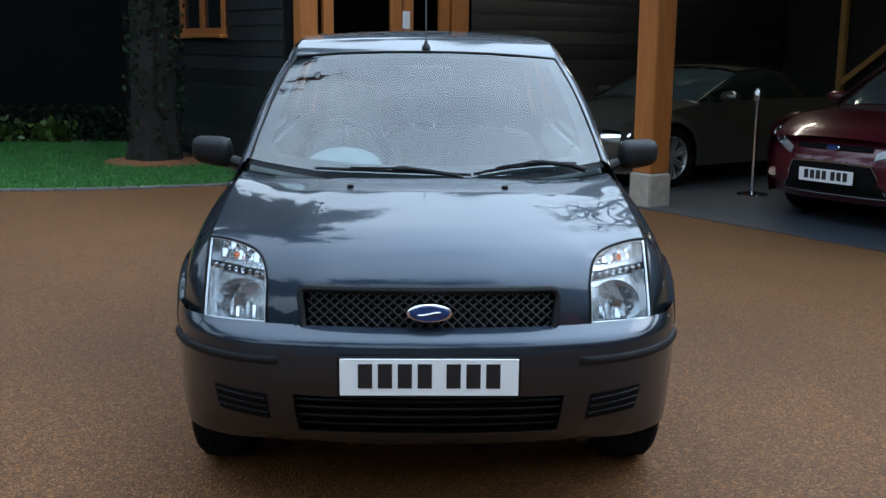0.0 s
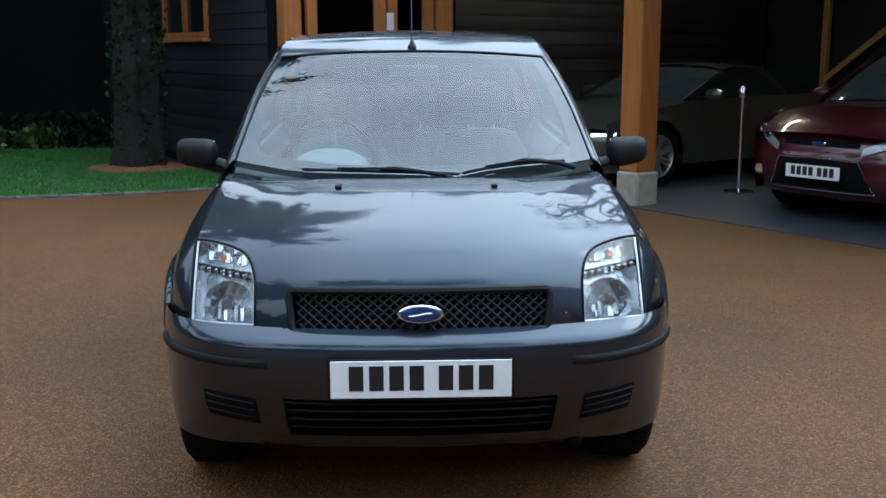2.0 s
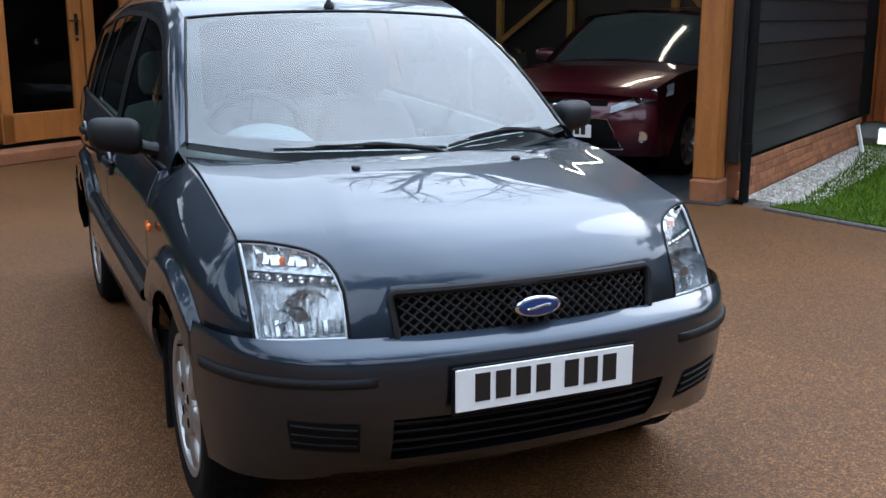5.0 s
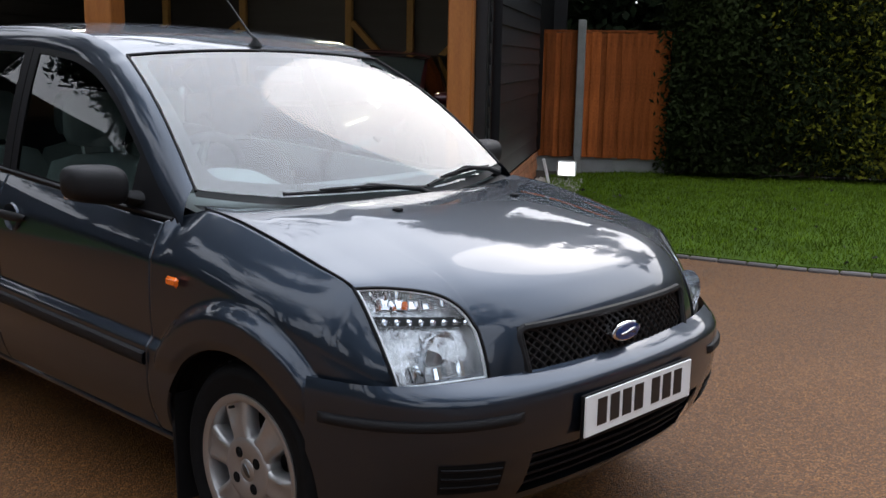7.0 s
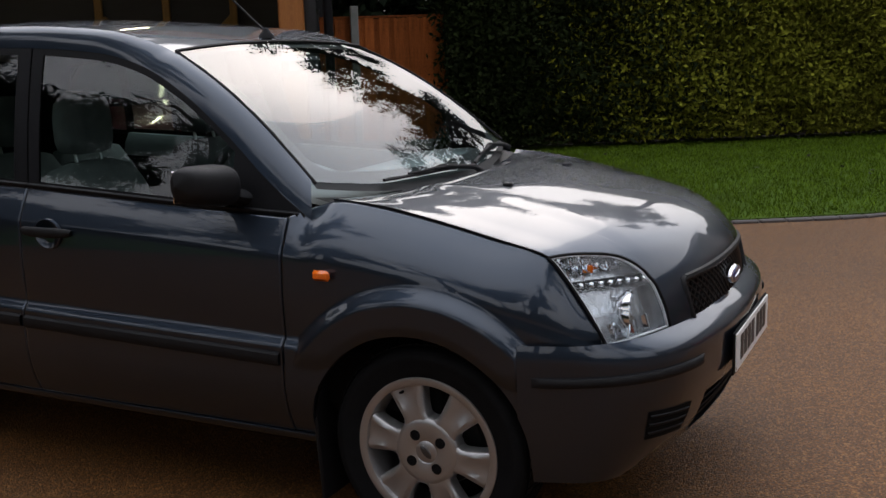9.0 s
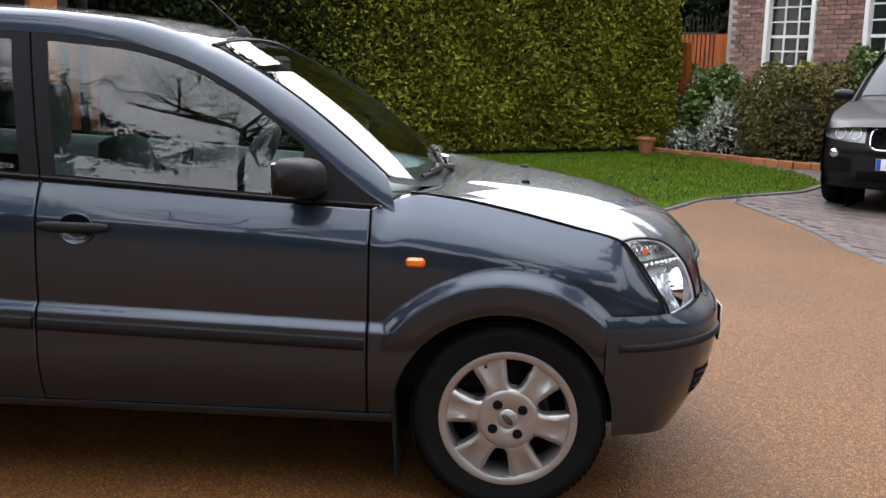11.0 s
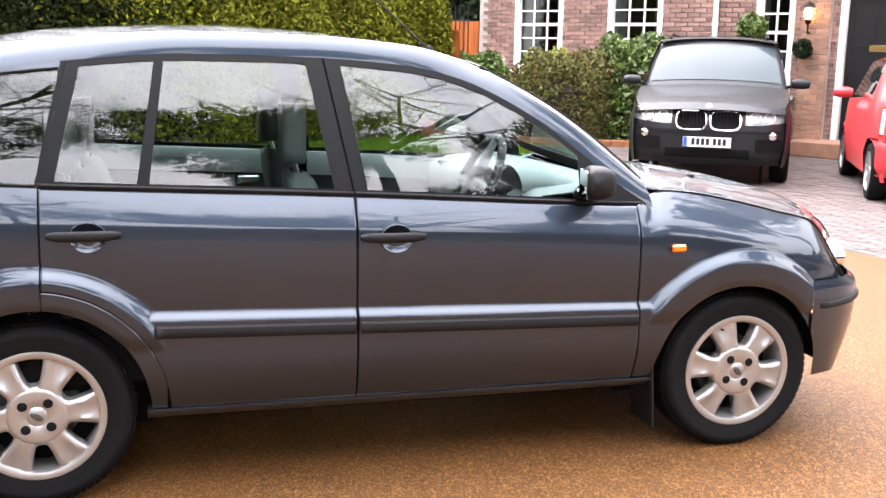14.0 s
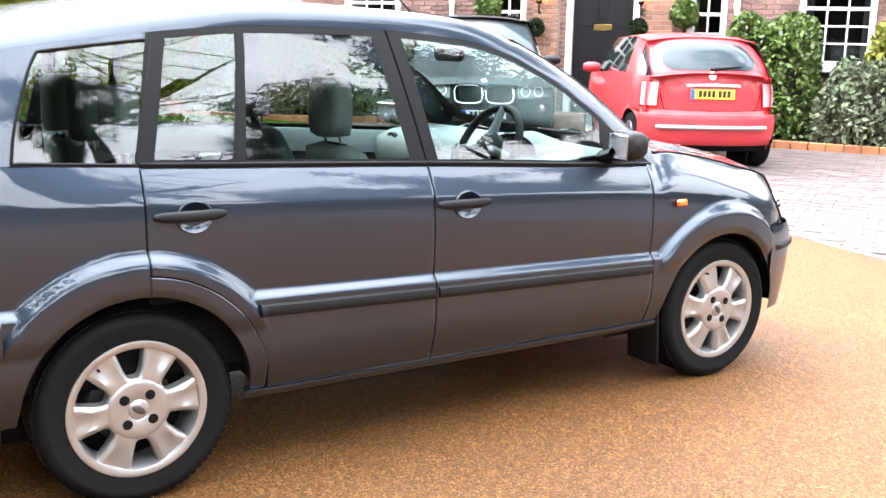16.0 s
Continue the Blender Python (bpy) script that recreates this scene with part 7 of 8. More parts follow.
# ---------------- planting ----------------
def leaf_mass(points, size, rng, flat_up=0.0, aspect=1.6, jitter=0.35):
    """Small four-sided leaves turned at random at the given places."""
    n = len(points)
    a = rng.normal(size=(n, 3))
    a[:, 2] *= 1 - flat_up
    a /= np.linalg.norm(a, axis=1, keepdims=True)
    b = np.cross(a, rng.normal(size=(n, 3)))
    b /= np.maximum(np.linalg.norm(b, axis=1, keepdims=True), 1e-6)
    s = size * (1 + jitter * rng.uniform(-1, 1, (n, 1)))
    a, b = a * s * 0.5 * aspect, b * s * 0.5
    v = np.stack([points - a, points + b * 0.9, points + a, points - b * 0.9], 1).reshape(-1, 3)
    out = Shape()
    out.v = v.tolist()
    out.f = [(i, i + 1, i + 2, i + 3) for i in range(0, 4 * n, 4)]
    return out


def bush_points(n, c, size, rng, power=3.0, lumps=0.12, shell=0.25):
    d = rng.normal(size=(n, 3))
    d /= np.linalg.norm(d, axis=1, keepdims=True)
    d[:, 2] = np.abs(d[:, 2]) * np.where(rng.uniform(size=n) < 0.85, 1, -0.3)
    k = (np.abs(d) ** power).sum(1) ** (-1 / power)
    wob = 1 + lumps * np.sin(5.1 * d[:, 0] + 3 * d[:, 2]) * np.cos(4.3 * d[:, 1] - 2 * d[:, 2])
    r = k * wob * (1 - shell * rng.uniform(0, 1, n) ** 2)
    return np.array(c) + d * r[:, None] * np.array(size)


def bush(name, label, p, q, size, leaf, n, leaf_size, seed, z=0.0, power=3.0):
    rng = np.random.default_rng(seed)
    t = thing(name, label, "bush", m=YARD @ pose(p, q, z))
    # wide dark fill, coloured as the shade between the leaves, not a thin stem
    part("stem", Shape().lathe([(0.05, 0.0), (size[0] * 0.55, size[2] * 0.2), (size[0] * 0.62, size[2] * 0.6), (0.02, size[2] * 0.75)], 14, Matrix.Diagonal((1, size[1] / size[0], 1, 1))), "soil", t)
    pts = bush_points(n, (0, 0, size[2] * 0.12), (size[0], size[1], size[2] * 0.88), rng, power)
    o = part("foliage", leaf_mass(pts, leaf_size, rng), leaf, t, sharp=0)
    return t


bush("bush", "leafy green laurel bush beside the gate", 14.1, 4.55, (0.55, 0.60, 1.34), "laurel_leaf", 5500, 0.065, 11)
bush("bush", "broad olive green clipped conifer bush", 14.2, 2.75, (0.60, 0.80, 1.36), "bush_leaf", 14000, 0.038, 12, power=6)
bush("bush", "green laurel clipped square under a window", 15.0, 1.95, (0.45, 0.62, 1.62), "laurel_leaf", 7000, 0.055, 13, power=6)
bush("bush", "low golden shrub under a window", 15.1, 3.75, (0.40, 0.55, 1.42), "yellow_leaf", 3000, 0.06, 14)
bush("bush", "pale silver-leaved low plant at the bed edge", 13.55, 4.6, (0.32, 0.36, 0.42), "silver_leaf", 1400, 0.05, 15)
bush("bush", "grey-green sprawling shrub in the bed", 13.8, 3.75, (0.34, 0.40, 0.85), "silver_leaf", 1800, 0.05, 16)
bush("bush", "glossy green clipped laurel hedge by the house", 15.0, -4.55, (0.50, 0.66, 1.66), "laurel_leaf", 11000, 0.058, 17, power=7)
bush("bush", "rounded grey-green shrub by the house", 14.6, -5.95, (0.60, 0.66, 1.15), "sage_leaf", 4500, 0.06, 18)
bush("bush", "golden-leaved shrub by the house wall", 15.05, -6.25, (0.42, 0.50, 1.60), "yellow_leaf", 3000, 0.08, 19)


def hedge():
    rng = np.random.default_rng(5)
    h = thing("hedge", "tall dense clipped conifer hedge behind the lawn", "hedge", m=YARD)
    # dark box in place of the unlit inside of the hedge
    part("hedge_shade_core", Shape().box((9.2, 5.35, 1.9), (8.3, 1.3, 3.6)), "soil", h)
    n = 150000
    p = rng.uniform(4.9, 13.45, n)
    z = rng.uniform(0.12, 4.0, n)
    q = 4.62 + 0.10 * np.sin(p * 3.1 + 1.7 * z) * np.cos(2.3 * z + p) - 0.16 * rng.uniform(0, 1, n) ** 2 + 0.12 * (z < 0.5) * rng.uniform(0, 1, n)
    a = np.stack([p, q, z], 1)
    m = 9000
    e = np.stack([np.where(rng.uniform(size=m) < 0.5, 4.95, 13.4) + rng.normal(0, 0.09, m), rng.uniform(4.6, 6.0, m), rng.uniform(0.1, 4.0, m)], 1)
    t = np.stack([rng.uniform(4.9, 13.4, m), rng.uniform(4.6, 6.0, m), 3.95 + 0.1 * rng.normal(size=m)], 1)
    every = np.concatenate([a, e, t])
    # sprays darken towards the barn end: shade is put into the leaf colour
    shaded = rng.uniform(size=len(every)) > sstep((every[:, 0] - 5.5) / 4.0)
    for name, pick, leaf, lab in (("hedge_foliage", ~shaded, "hedge_leaf", "golden green conifer sprays"), ("dark_foliage", shaded, "shaded_hedge_leaf", "same conifer sprays coloured darker for shade")):
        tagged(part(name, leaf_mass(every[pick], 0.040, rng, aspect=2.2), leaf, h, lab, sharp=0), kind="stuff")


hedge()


def bare_tree(name, label, base, height, seed, spread=0.75, r0=0.28, twigs=5, leaves=0, leaf="dark_leaf", start=0.35):
    rnd = random.Random(seed)
    rng = np.random.default_rng(seed)
    t = thing(name, label, "tree", m=Matrix.Translation(base))
    s, tips = Shape(), []

    def grow(p, d, length, r, depth):
        pts, rad = [p], [r]
        for i in range(3):
            d = (d + Vector((rnd.uniform(-1, 1), rnd.uniform(-1, 1), rnd.uniform(-0.6, 0.9))) * 0.20).normalized()
            p = p + d * length / 3
            pts.append(p)
            rad.append(r * (1 - 0.13 * (i + 1)))
        s.tube(pts, rad, 7 if depth < 2 else 4, cap=False)
        if depth >= twigs:
            tips.extend(pts[1:])
            return
        for i in range(rnd.choice((2, 3, 3)) if depth else 5):
            k = Vector((rnd.uniform(-1, 1), rnd.uniform(-1, 1), rnd.uniform(-0.25, 0.75))).normalized()
            grow(pts[rnd.choice((1, 2, 3))] if depth else pts[3], (d * (1 - spread) + k * spread).normalized(), length * rnd.uniform(0.62, 0.85), r * 0.52, depth + 1)
    trunk = [Vector((0.0, 0.0, -0.05)), Vector((0.03, 0.02, height * start * 0.5)), Vector((0.10, -0.05, height * start))]
    rings = []
    for i in range(25):
        f = i / 24
        c = trunk[0].lerp(trunk[1], min(2 * f, 1)) if f < 0.5 else trunk[1].lerp(trunk[2], 2 * f - 1)
        rr = r0 * (0.85 + 0.30 * (1 - f) + 0.35 * max(0, 1 - f * 7) ** 2)
        rings.append([c + Vector((math.cos(a), math.sin(a), 0)) * rr * (1 + 0.10 * math.sin(5 * a + 3 * f + seed) + 0.06 * math.sin(11 * a - 7 * f) + rnd.uniform(-0.07, 0.07)) for a in [2 * math.pi * k / 28 for k in range(28)]])
    part("trunk", Shape().grid(rings, close_b=True), "bark", t, "rough brown trunk")
    if seed == 3:
        a, f = rng.uniform(0, 2 * np.pi, 2600), rng.uniform(0, 1, 2600)
        rr = r0 * (1.0 + 0.6 * rng.uniform(0, 1, 2600) ** 2)
        pts = np.stack([np.cos(a) * rr + 0.08 * f, np.sin(a) * rr, 0.05 + f * height * start], 1)
        tagged(part("trunk_ivy", leaf_mass(pts, 0.05, rng), "dark_leaf", t, "dark ivy on the trunk", sharp=0), kind="stuff")
    grow(trunk[-1], Vector((0.05, 0.0, 1)), height * 0.26, r0 * 0.8, 0)
    part("limb", s, "bark", t, "bare spreading limbs", sharp=0)
    if leaves:
        tp = np.array([tuple(p) for p in tips])
        pts = tp[rng.integers(0, len(tp), leaves)] + rng.normal(0, 0.22, (leaves, 3))
        part("crown", leaf_mass(pts, 0.078, rng, aspect=2.6), leaf, t, sharp=0)
    return t


# the tree on the turf, the trees round the yard whose tops show in the paint and glass, and added shade trees
bare_tree("tree", "dark evergreen tree with a thick rough trunk on the turf", (-3.30, 10.25, 0.03), 13, 3, r0=0.235, twigs=5, leaves=46000, start=0.36)
bare_tree("tree", "tall bare oak far beyond the drive", (-30.0, 7.9, 0), 30, 21, r0=0.46, twigs=7, start=0.40)
bare_tree("tree", "bare spreading oak beyond the drive", (-21.0, -3.0, 0), 20, 22, r0=0.36, twigs=6)
bare_tree("tree", "bare spreading oak beyond the drive", (-18.0, 13.0, 0), 19, 24, r0=0.36, twigs=6)
bare_tree("tree", "tall evergreen tree overhanging the drive", (-15.5, 0.4, 0), 13, 23, r0=0.16, twigs=5, leaves=42000, start=0.30)
bare_tree("tree", "tall evergreen tree overhanging the drive", (-15.5, -5.6, 0), 13, 36, r0=0.16, twigs=5, leaves=40000, start=0.16)
bare_tree("tree", "tall evergreen tree overhanging the drive", (-13.5, -8.4, 0), 14, 38, r0=0.16, twigs=5, leaves=40000, start=0.16)
# added only so that its dense crown darkens the turf's far corner
bare_tree("tree", "broad dark evergreen tree added to shade the back of the turf", (-6.4, 12.3, 0), 9, 37, r0=0.20, twigs=4, leaves=40000, start=0.32)
bare_tree("tree", "dark evergreen tree beyond the drive", (-14.5, 8.8, 0), 11, 28, r0=0.28, twigs=4, leaves=16000)
bare_tree("tree", "bare spreading oak far beyond the drive", (-27.0, 17.5, 0), 24, 29, r0=0.38, twigs=7)
bare_tree("tree", "tall evergreen tree by the forecourt", (-3.6, -10.0, 0), 16, 30, r0=0.30, twigs=4, leaves=24000)
bare_tree("tree", "bare spreading tree by the forecourt", (1.6, -11.0, 0), 17, 31, r0=0.32, twigs=5, leaves=14000)
bare_tree("tree", "dark evergreen tree behind the barn roof", (0.5, 21.0, 0), 11, 40, r0=0.25, twigs=4, leaves=16000, start=0.3)
bare_tree("tree", "bare tree behind the barn roof", (7.5, 18.0, 0), 15, 25, r0=0.34, twigs=5)
bare_tree("tree", "dark evergreen tree behind the hedge", (12.3, 6.9, 0), 10, 26, r0=0.30, twigs=4, leaves=34000, start=0.34)
bare_tree("tree", "dark evergreen tree behind the hedge", (19.0, 3.2, 0), 14, 27, r0=0.34, twigs=4, leaves=18000)
# out of view, put here to block sky light from the turf
bare_tree("tree", "unseen low evergreen tree added to shade the back of the turf", (-8.6, 11.6, 0), 10, 33, r0=0.26, twigs=4, leaves=26000, start=0.2)


def far_woods():
    rng = np.random.default_rng(9)
    n = 60000
    # unseen leaf belt, added to keep reflections in the car's sides dark
    a = rng.uniform(radians(128), radians(282), n)
    top = 5.2 + 1.3 * np.sin(a * 9) + 0.9 * np.sin(a * 23 + 1) + 0.5 * np.sin(a * 61)
    r = rng.uniform(23, 26, n)
    z = rng.uniform(0, 1, n) ** 0.8 * top
    pts = np.stack([r * np.cos(a), 2 + r * np.sin(a), z], 1)
    o = new("far_woods", leaf_mass(pts, 0.42, rng).mesh("far_woods", "dark_leaf", sharp=0))
    tagged(o, "unseen belt of dark trees and shrubs added to darken the car's sides", "woods", kind="stuff")
    # dark sheet backs the added belt in place of shaded depth
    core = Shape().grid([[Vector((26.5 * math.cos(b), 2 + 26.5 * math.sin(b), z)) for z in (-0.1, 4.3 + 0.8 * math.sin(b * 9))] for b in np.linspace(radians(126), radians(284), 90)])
    solo("woods_backdrop", core, "soil", "dark sheet painted as the unlit depth behind the leaves", "backdrop", kind="structure")
    # made-up leaf mass that blocks the bright sky behind the gate
    pts = np.array([tuple(yard(p, q, z)) for p, q, z in zip(rng.uniform(16.6, 18.6, 30000), rng.uniform(4.6, 10.5, 30000), rng.uniform(0, 5.4, 30000))])
    o = new("garden_shrubs", leaf_mass(pts, 0.12, rng).mesh("garden_shrubs", "dark_leaf", sharp=0))
    tagged(o, "dark shrubs added to close the bright gap behind the iron gate", "shrubs", kind="stuff")
    pts = np.array([tuple(yard(p, q, z)) for p, q, z in zip(rng.uniform(2.0, 6.0, 26000), rng.uniform(6.8, 8.6, 26000), rng.uniform(0, 4.8, 26000))])
    o = new("fence_shrubs", leaf_mass(pts, 0.12, rng).mesh("fence_shrubs", "dark_leaf", sharp=0))
    tagged(o, "dark evergreen shrubs behind the orange fence", "shrubs", kind="stuff")
    n = 5000
    # shrubs behind the turf
    pts = np.stack([rng.uniform(-14, -4.2, n), 13.3 + rng.normal(0, 0.2, n), rng.uniform(0, 1, n) ** 1.8 * 0.55], 1)
    o = new("boundary_shrubs", leaf_mass(pts, 0.06, rng).mesh("boundary_shrubs", "dark_leaf", sharp=0))
    tagged(o, "dark evergreen shrubs along the back of the turf", "shrubs", kind="stuff")
    # added black sheet stands in for deep shade at the back of the turf
    solo("boundary_shade_sheet", Shape().box((-9, 13.75, 2.3), (10.5, 0.1, 4.6)), "matt_black", "plain black sheet painted as the deep shade behind the shrubs", "fence", kind="structure")
    pts = np.concatenate([np.array((x, 12.95, 0.16)) + rng.normal(0, 1, (180, 3)) * np.array((0.16, 0.08, 0.08)) for x in (-9.2, -7.6, -6.3, -5.5)])
    o = new("low_plants", leaf_mass(pts, 0.09, rng).mesh("low_plants", "laurel_leaf", sharp=0))
    tagged(o, "low yellow-green plants along the turf edge", "plants", kind="stuff")


far_woods()


# ---------------- turf and lawn grass ----------------
def inside(poly, x, y):
    r = np.zeros(len(x), bool)
    for (x0, y0), (x1, y1) in zip(poly, poly[1:] + poly[:1]):
        c = (y0 > y) != (y1 > y)
        r ^= c & (x < (x1 - x0) * (y - y0) / ((y1 - y0) or 1e-9) + x0)
    return r


def grass(name, poly, n, height, width, z, material, label, seed):
    rng = np.random.default_rng(seed)
    px, py = zip(*poly)
    x, y = rng.uniform(min(px), max(px), n), rng.uniform(min(py), max(py), n)
    k = inside(poly, x, y)
    x, y = x[k], y[k]
    m = len(x)
    a = rng.uniform(0, 2 * np.pi, m)
    h = height * rng.uniform(0.5, 1.2, m)
    lean = rng.normal(0, 0.45, (m, 2)) * h[:, None]
    w = np.stack([np.cos(a), np.sin(a)], 1) * width
    b0 = np.stack([x - w[:, 0], y - w[:, 1], np.full(m, z)], 1)
    b1 = np.stack([x + w[:, 0], y + w[:, 1], np.full(m, z)], 1)
    tp = np.stack([x + lean[:, 0], y + lean[:, 1], z + h], 1)
    s = Shape()
    s.v = np.stack([b0, b1, tp], 1).reshape(-1, 3).tolist()
    s.f = [(i, i + 1, i + 2) for i in range(0, 3 * m, 3)]
    o = new(name, s.mesh(name, material, sharp=0))
    tagged(o, label, "grass", kind="stuff")


grass("lawn_grass", lawn_poly, 130000, 0.045, 0.005, 0.028, "blade", "short green lawn grass", 31)
grass("turf_pile", [(-1.55, 8.62), (-2.1, 8.17), (-3.1, 7.80), (-4.2, 7.60), (-7, 7.55), (-7.5, 7.6), (-7.5, 12.8), (-4.4, 12.8), (-1.9, 8.9)], 70000, 0.035, 0.006, 0.018, "turf_blade", "bright green artificial turf pile", 32)


def scatter_stones():
    rng = np.random.default_rng(41)
    s = Shape()
    for i in range(3000):
        p, q = rng.uniform(3.40, 3.94), rng.uniform(0.12, 4.05)
        r = rng.uniform(0.010, 0.022)
        c = yard(p, q, 0.018 + r * 0.4)
        k = rng.uniform(0.7, 1.3, 3) * r
        v = [c + Vector(d) for d in ((k[0], 0, 0), (0, k[1], 0), (-k[0], 0, 0), (0, -k[1], 0), (0, 0, k[2] * 0.8), (0, 0, -k[2] * 0.8))]
        s.add(v, [(0, 1, 4), (1, 2, 4), (2, 3, 4), (3, 0, 4), (1, 0, 5), (2, 1, 5), (3, 2, 5), (0, 3, 5)])
    o = new("gravel_stones", s.mesh("gravel_stones", "gravel", sharp=60))
    tagged(o, "loose pale gravel stones", "gravel", kind="stuff")
    rng = np.random.default_rng(43)
    pts = np.concatenate([np.stack([rng.uniform(4.5, 12, 60), rng.uniform(-2.8, 5.5, 60), np.full(60, 0.062)], 1)])
    k = inside(lawn_poly, pts[:, 0], pts[:, 1])
    o = new("fallen_leaves", leaf_mass(pts[k], 0.04, rng, flat_up=0.9).mesh("fallen_leaves", "bark", sharp=0))
    tagged(o, "scattered brown fallen leaves on the lawn", "leaves", kind="stuff")


scatter_stones()


# ---------------- house front details ----------------
dq, dz0, dz1 = (door_q[0] + door_q[1]) / 2, 0.24, 2.32
dr = thing("door_1", "black panelled front door with brass letter plate", "door", m=YARD @ pose(HP + 0.06, dq, dz0))
tagged(dr, kind="structure")
part("door_leaf", Shape().box((0, 0, (dz1 - dz0) / 2), (0.05, 0.98, dz1 - dz0), 0.004), "black_paint", dr)
for y in (-0.24, 0.24):
    for z, h in ((0.42, 0.52), (1.66, 0.62)):
        part("door_panel", Shape().box((-0.028, y, z), (0.014, 0.32, h), 0.006), "black_paint", dr)
part("letter_plate", Shape().box((-0.034, 0.0, 1.34), (0.012, 0.30, 0.10), 0.004), "brass", dr, "brass letter plate")
part("door_knob", Shape().lathe([(0, 0.05), (0.03, 0.045), (0.035, 0.03), (0.015, 0.01), (0.02, 0)], 16, Matrix.Translation((-0.03, -0.40, 1.05)) @ Matrix.Rotation(-math.pi / 2, 4, "Y")), "brass", dr)
tr = Shape()
tr.box((-0.02, 0.545, 1.05), (0.14, 0.10, 2.16), 0.006).box((-0.02, -0.545, 1.05), (0.14, 0.10, 2.16), 0.006).box((-0.02, 0, 2.14), (0.14, 1.19, 0.12), 0.006)
part("door_surround", tr, "white_paint", dr, "white painted door frame")
solo("door_step_house", Shape().box((HP - 0.35, dq, 0.11), (0.75, 1.9, 0.22), 0.012), "pier_brick", "brick step below the front door", "step", m=YARD)
for q in (-0.95, -2.80):
    pil = solo("brick_pier", Shape().box((HP - 0.045, q, 1.28), (0.12, 0.42, 2.5)).box((HP - 0.08, q, 2.55), (0.18, 0.50, 0.10), 0.01), "mortar", "flat orange brick pier beside the front door", "pier", group="door piers", m=YARD)
    for c in range(33):
        for w, dq_ in (((0.205, -0.1075), (0.205, 0.1075)) if c % 2 else ((0.098, -0.161), (0.205, 0.0), (0.098, 0.161))):
            part("brick", Shape().box((HP - 0.105, q + dq_, 0.09 + 0.075 * c), (0.02, w, 0.065), 0.004), "pier_brick", pil)
for q in (-0.86, -2.52):
    ln = thing("wall_lantern", "black wall lantern with a glowing warm bulb", "lantern", "door lanterns", m=YARD @ pose(HP - 0.20, q, 2.08))
    part("lantern_glass", Shape().lathe([(0.055, -0.10), (0.085, 0.09), (0.0, 0.10)], 6), "lamp_glass", ln)
    part("bulb", Shape().lathe([(0, -0.08), (0.045, -0.06), (0.060, 0.0), (0.055, 0.05), (0.03, 0.08), (0, 0.085)], 14), "lantern_glow", ln, "glowing bulb")
    part("lantern_cap", Shape().lathe([(0.10, 0.09), (0.06, 0.15), (0.02, 0.17), (0.0, 0.20)], 6), "black_paint", ln)
    part("lantern_foot", Shape().lathe([(0.06, -0.10), (0.04, -0.14), (0.012, -0.16), (0.012, -0.30), (0.0, -0.31)], 8), "black_paint", ln)
    part("lantern_arm", Shape().tube([(0, 0, -0.26), (0.10, 0, -0.30), (0.16, 0, -0.20)], 0.014, 8), "black_paint", ln)
rngd = np.random.default_rng(77)
for q, z, r, lab in ((-0.85, 1.56, 0.135, "clipped topiary ball hanging on the wall"), (-2.52, 1.58, 0.135, "clipped topiary ball hanging on the wall"), (-0.02, 1.86, 0.20, "leafy green bay standard beside a window"), (-3.22, 1.80, 0.20, "leafy green bay standard beside a window")):
    t = thing("topiary", lab, "topiary", m=YARD @ pose(HP - 0.30, q, z))
    d = rngd.normal(size=(900, 3))
    d /= np.linalg.norm(d, axis=1, keepdims=True)
    part("foliage", leaf_mass(d * r * rngd.uniform(0.8, 1.08, (900, 1)), 0.035 if r < 0.15 else 0.06, rngd), "dark_leaf" if r < 0.15 else "laurel_leaf", t, sharp=0)
    part("stem", Shape().tube([(0.02, 0, 0 if r > 0.15 else -0.1), (0.02, 0, -z if r > 0.15 else 0.1)], 0.02, 8), "bark", t)
for q in (0.73, -3.95):
    dp = thing("downpipe", "white painted rainwater downpipe", "downpipe", "house downpipes", m=YARD @ pose(HP - 0.06, q, 0))
    part("pipe", Shape().tube([(0, 0, 0.05), (0, 0, 5.6)], 0.045, 12), "white_paint", dp)
    part("collar", Shape().tube([(0, 0, 1.9), (0, 0, 1.98)], 0.054, 12), "white_paint", dp)
# garden gate and the end of the orange fence beside the house
gt = thing("iron_gate", "black wrought iron garden gate beside the house", "gate", m=YARD @ pose(15.4, 5.8, 0))
for i in range(9):
    part("gate_bar", Shape().tube([(0, 0.06 + 0.11 * i, 0.1), (0, 0.06 + 0.11 * i, 2.25), (0, 0.06 + 0.11 * i, 2.33)], [0.013, 0.013, 0.002], 6), "black_paint", gt)
for z in (0.2, 1.1, 2.0):
    part("gate_rail", Shape().box((0, 0.5, z), (0.02, 1.0, 0.035), 0.003), "black_paint", gt)
f2 = solo("fence", Shape().box((13.75, 5.1, 0.1), (0.06, 1.1, 0.2)), "concrete", "orange fence panel at the end of the hedge", "fence", m=YARD)
for i in range(9):
    o = part("fence_slat", slat, "fence", f2)
    o.location = (13.72, 4.62 + i * 0.115, 1.0)
    o.rotation_euler = (0, 0, math.pi / 2)
part("fence_post", Shape().box((13.74, 5.62, 1.0), (0.09, 0.09, 2.1), 0.01), "concrete", f2)
solo("side_fence", Shape().box((15.9, 7.2, 1.0), (0.06, 2.4, 2.0)), "fence", "dark timber boarding past the garden gate", "fence", m=YARD)
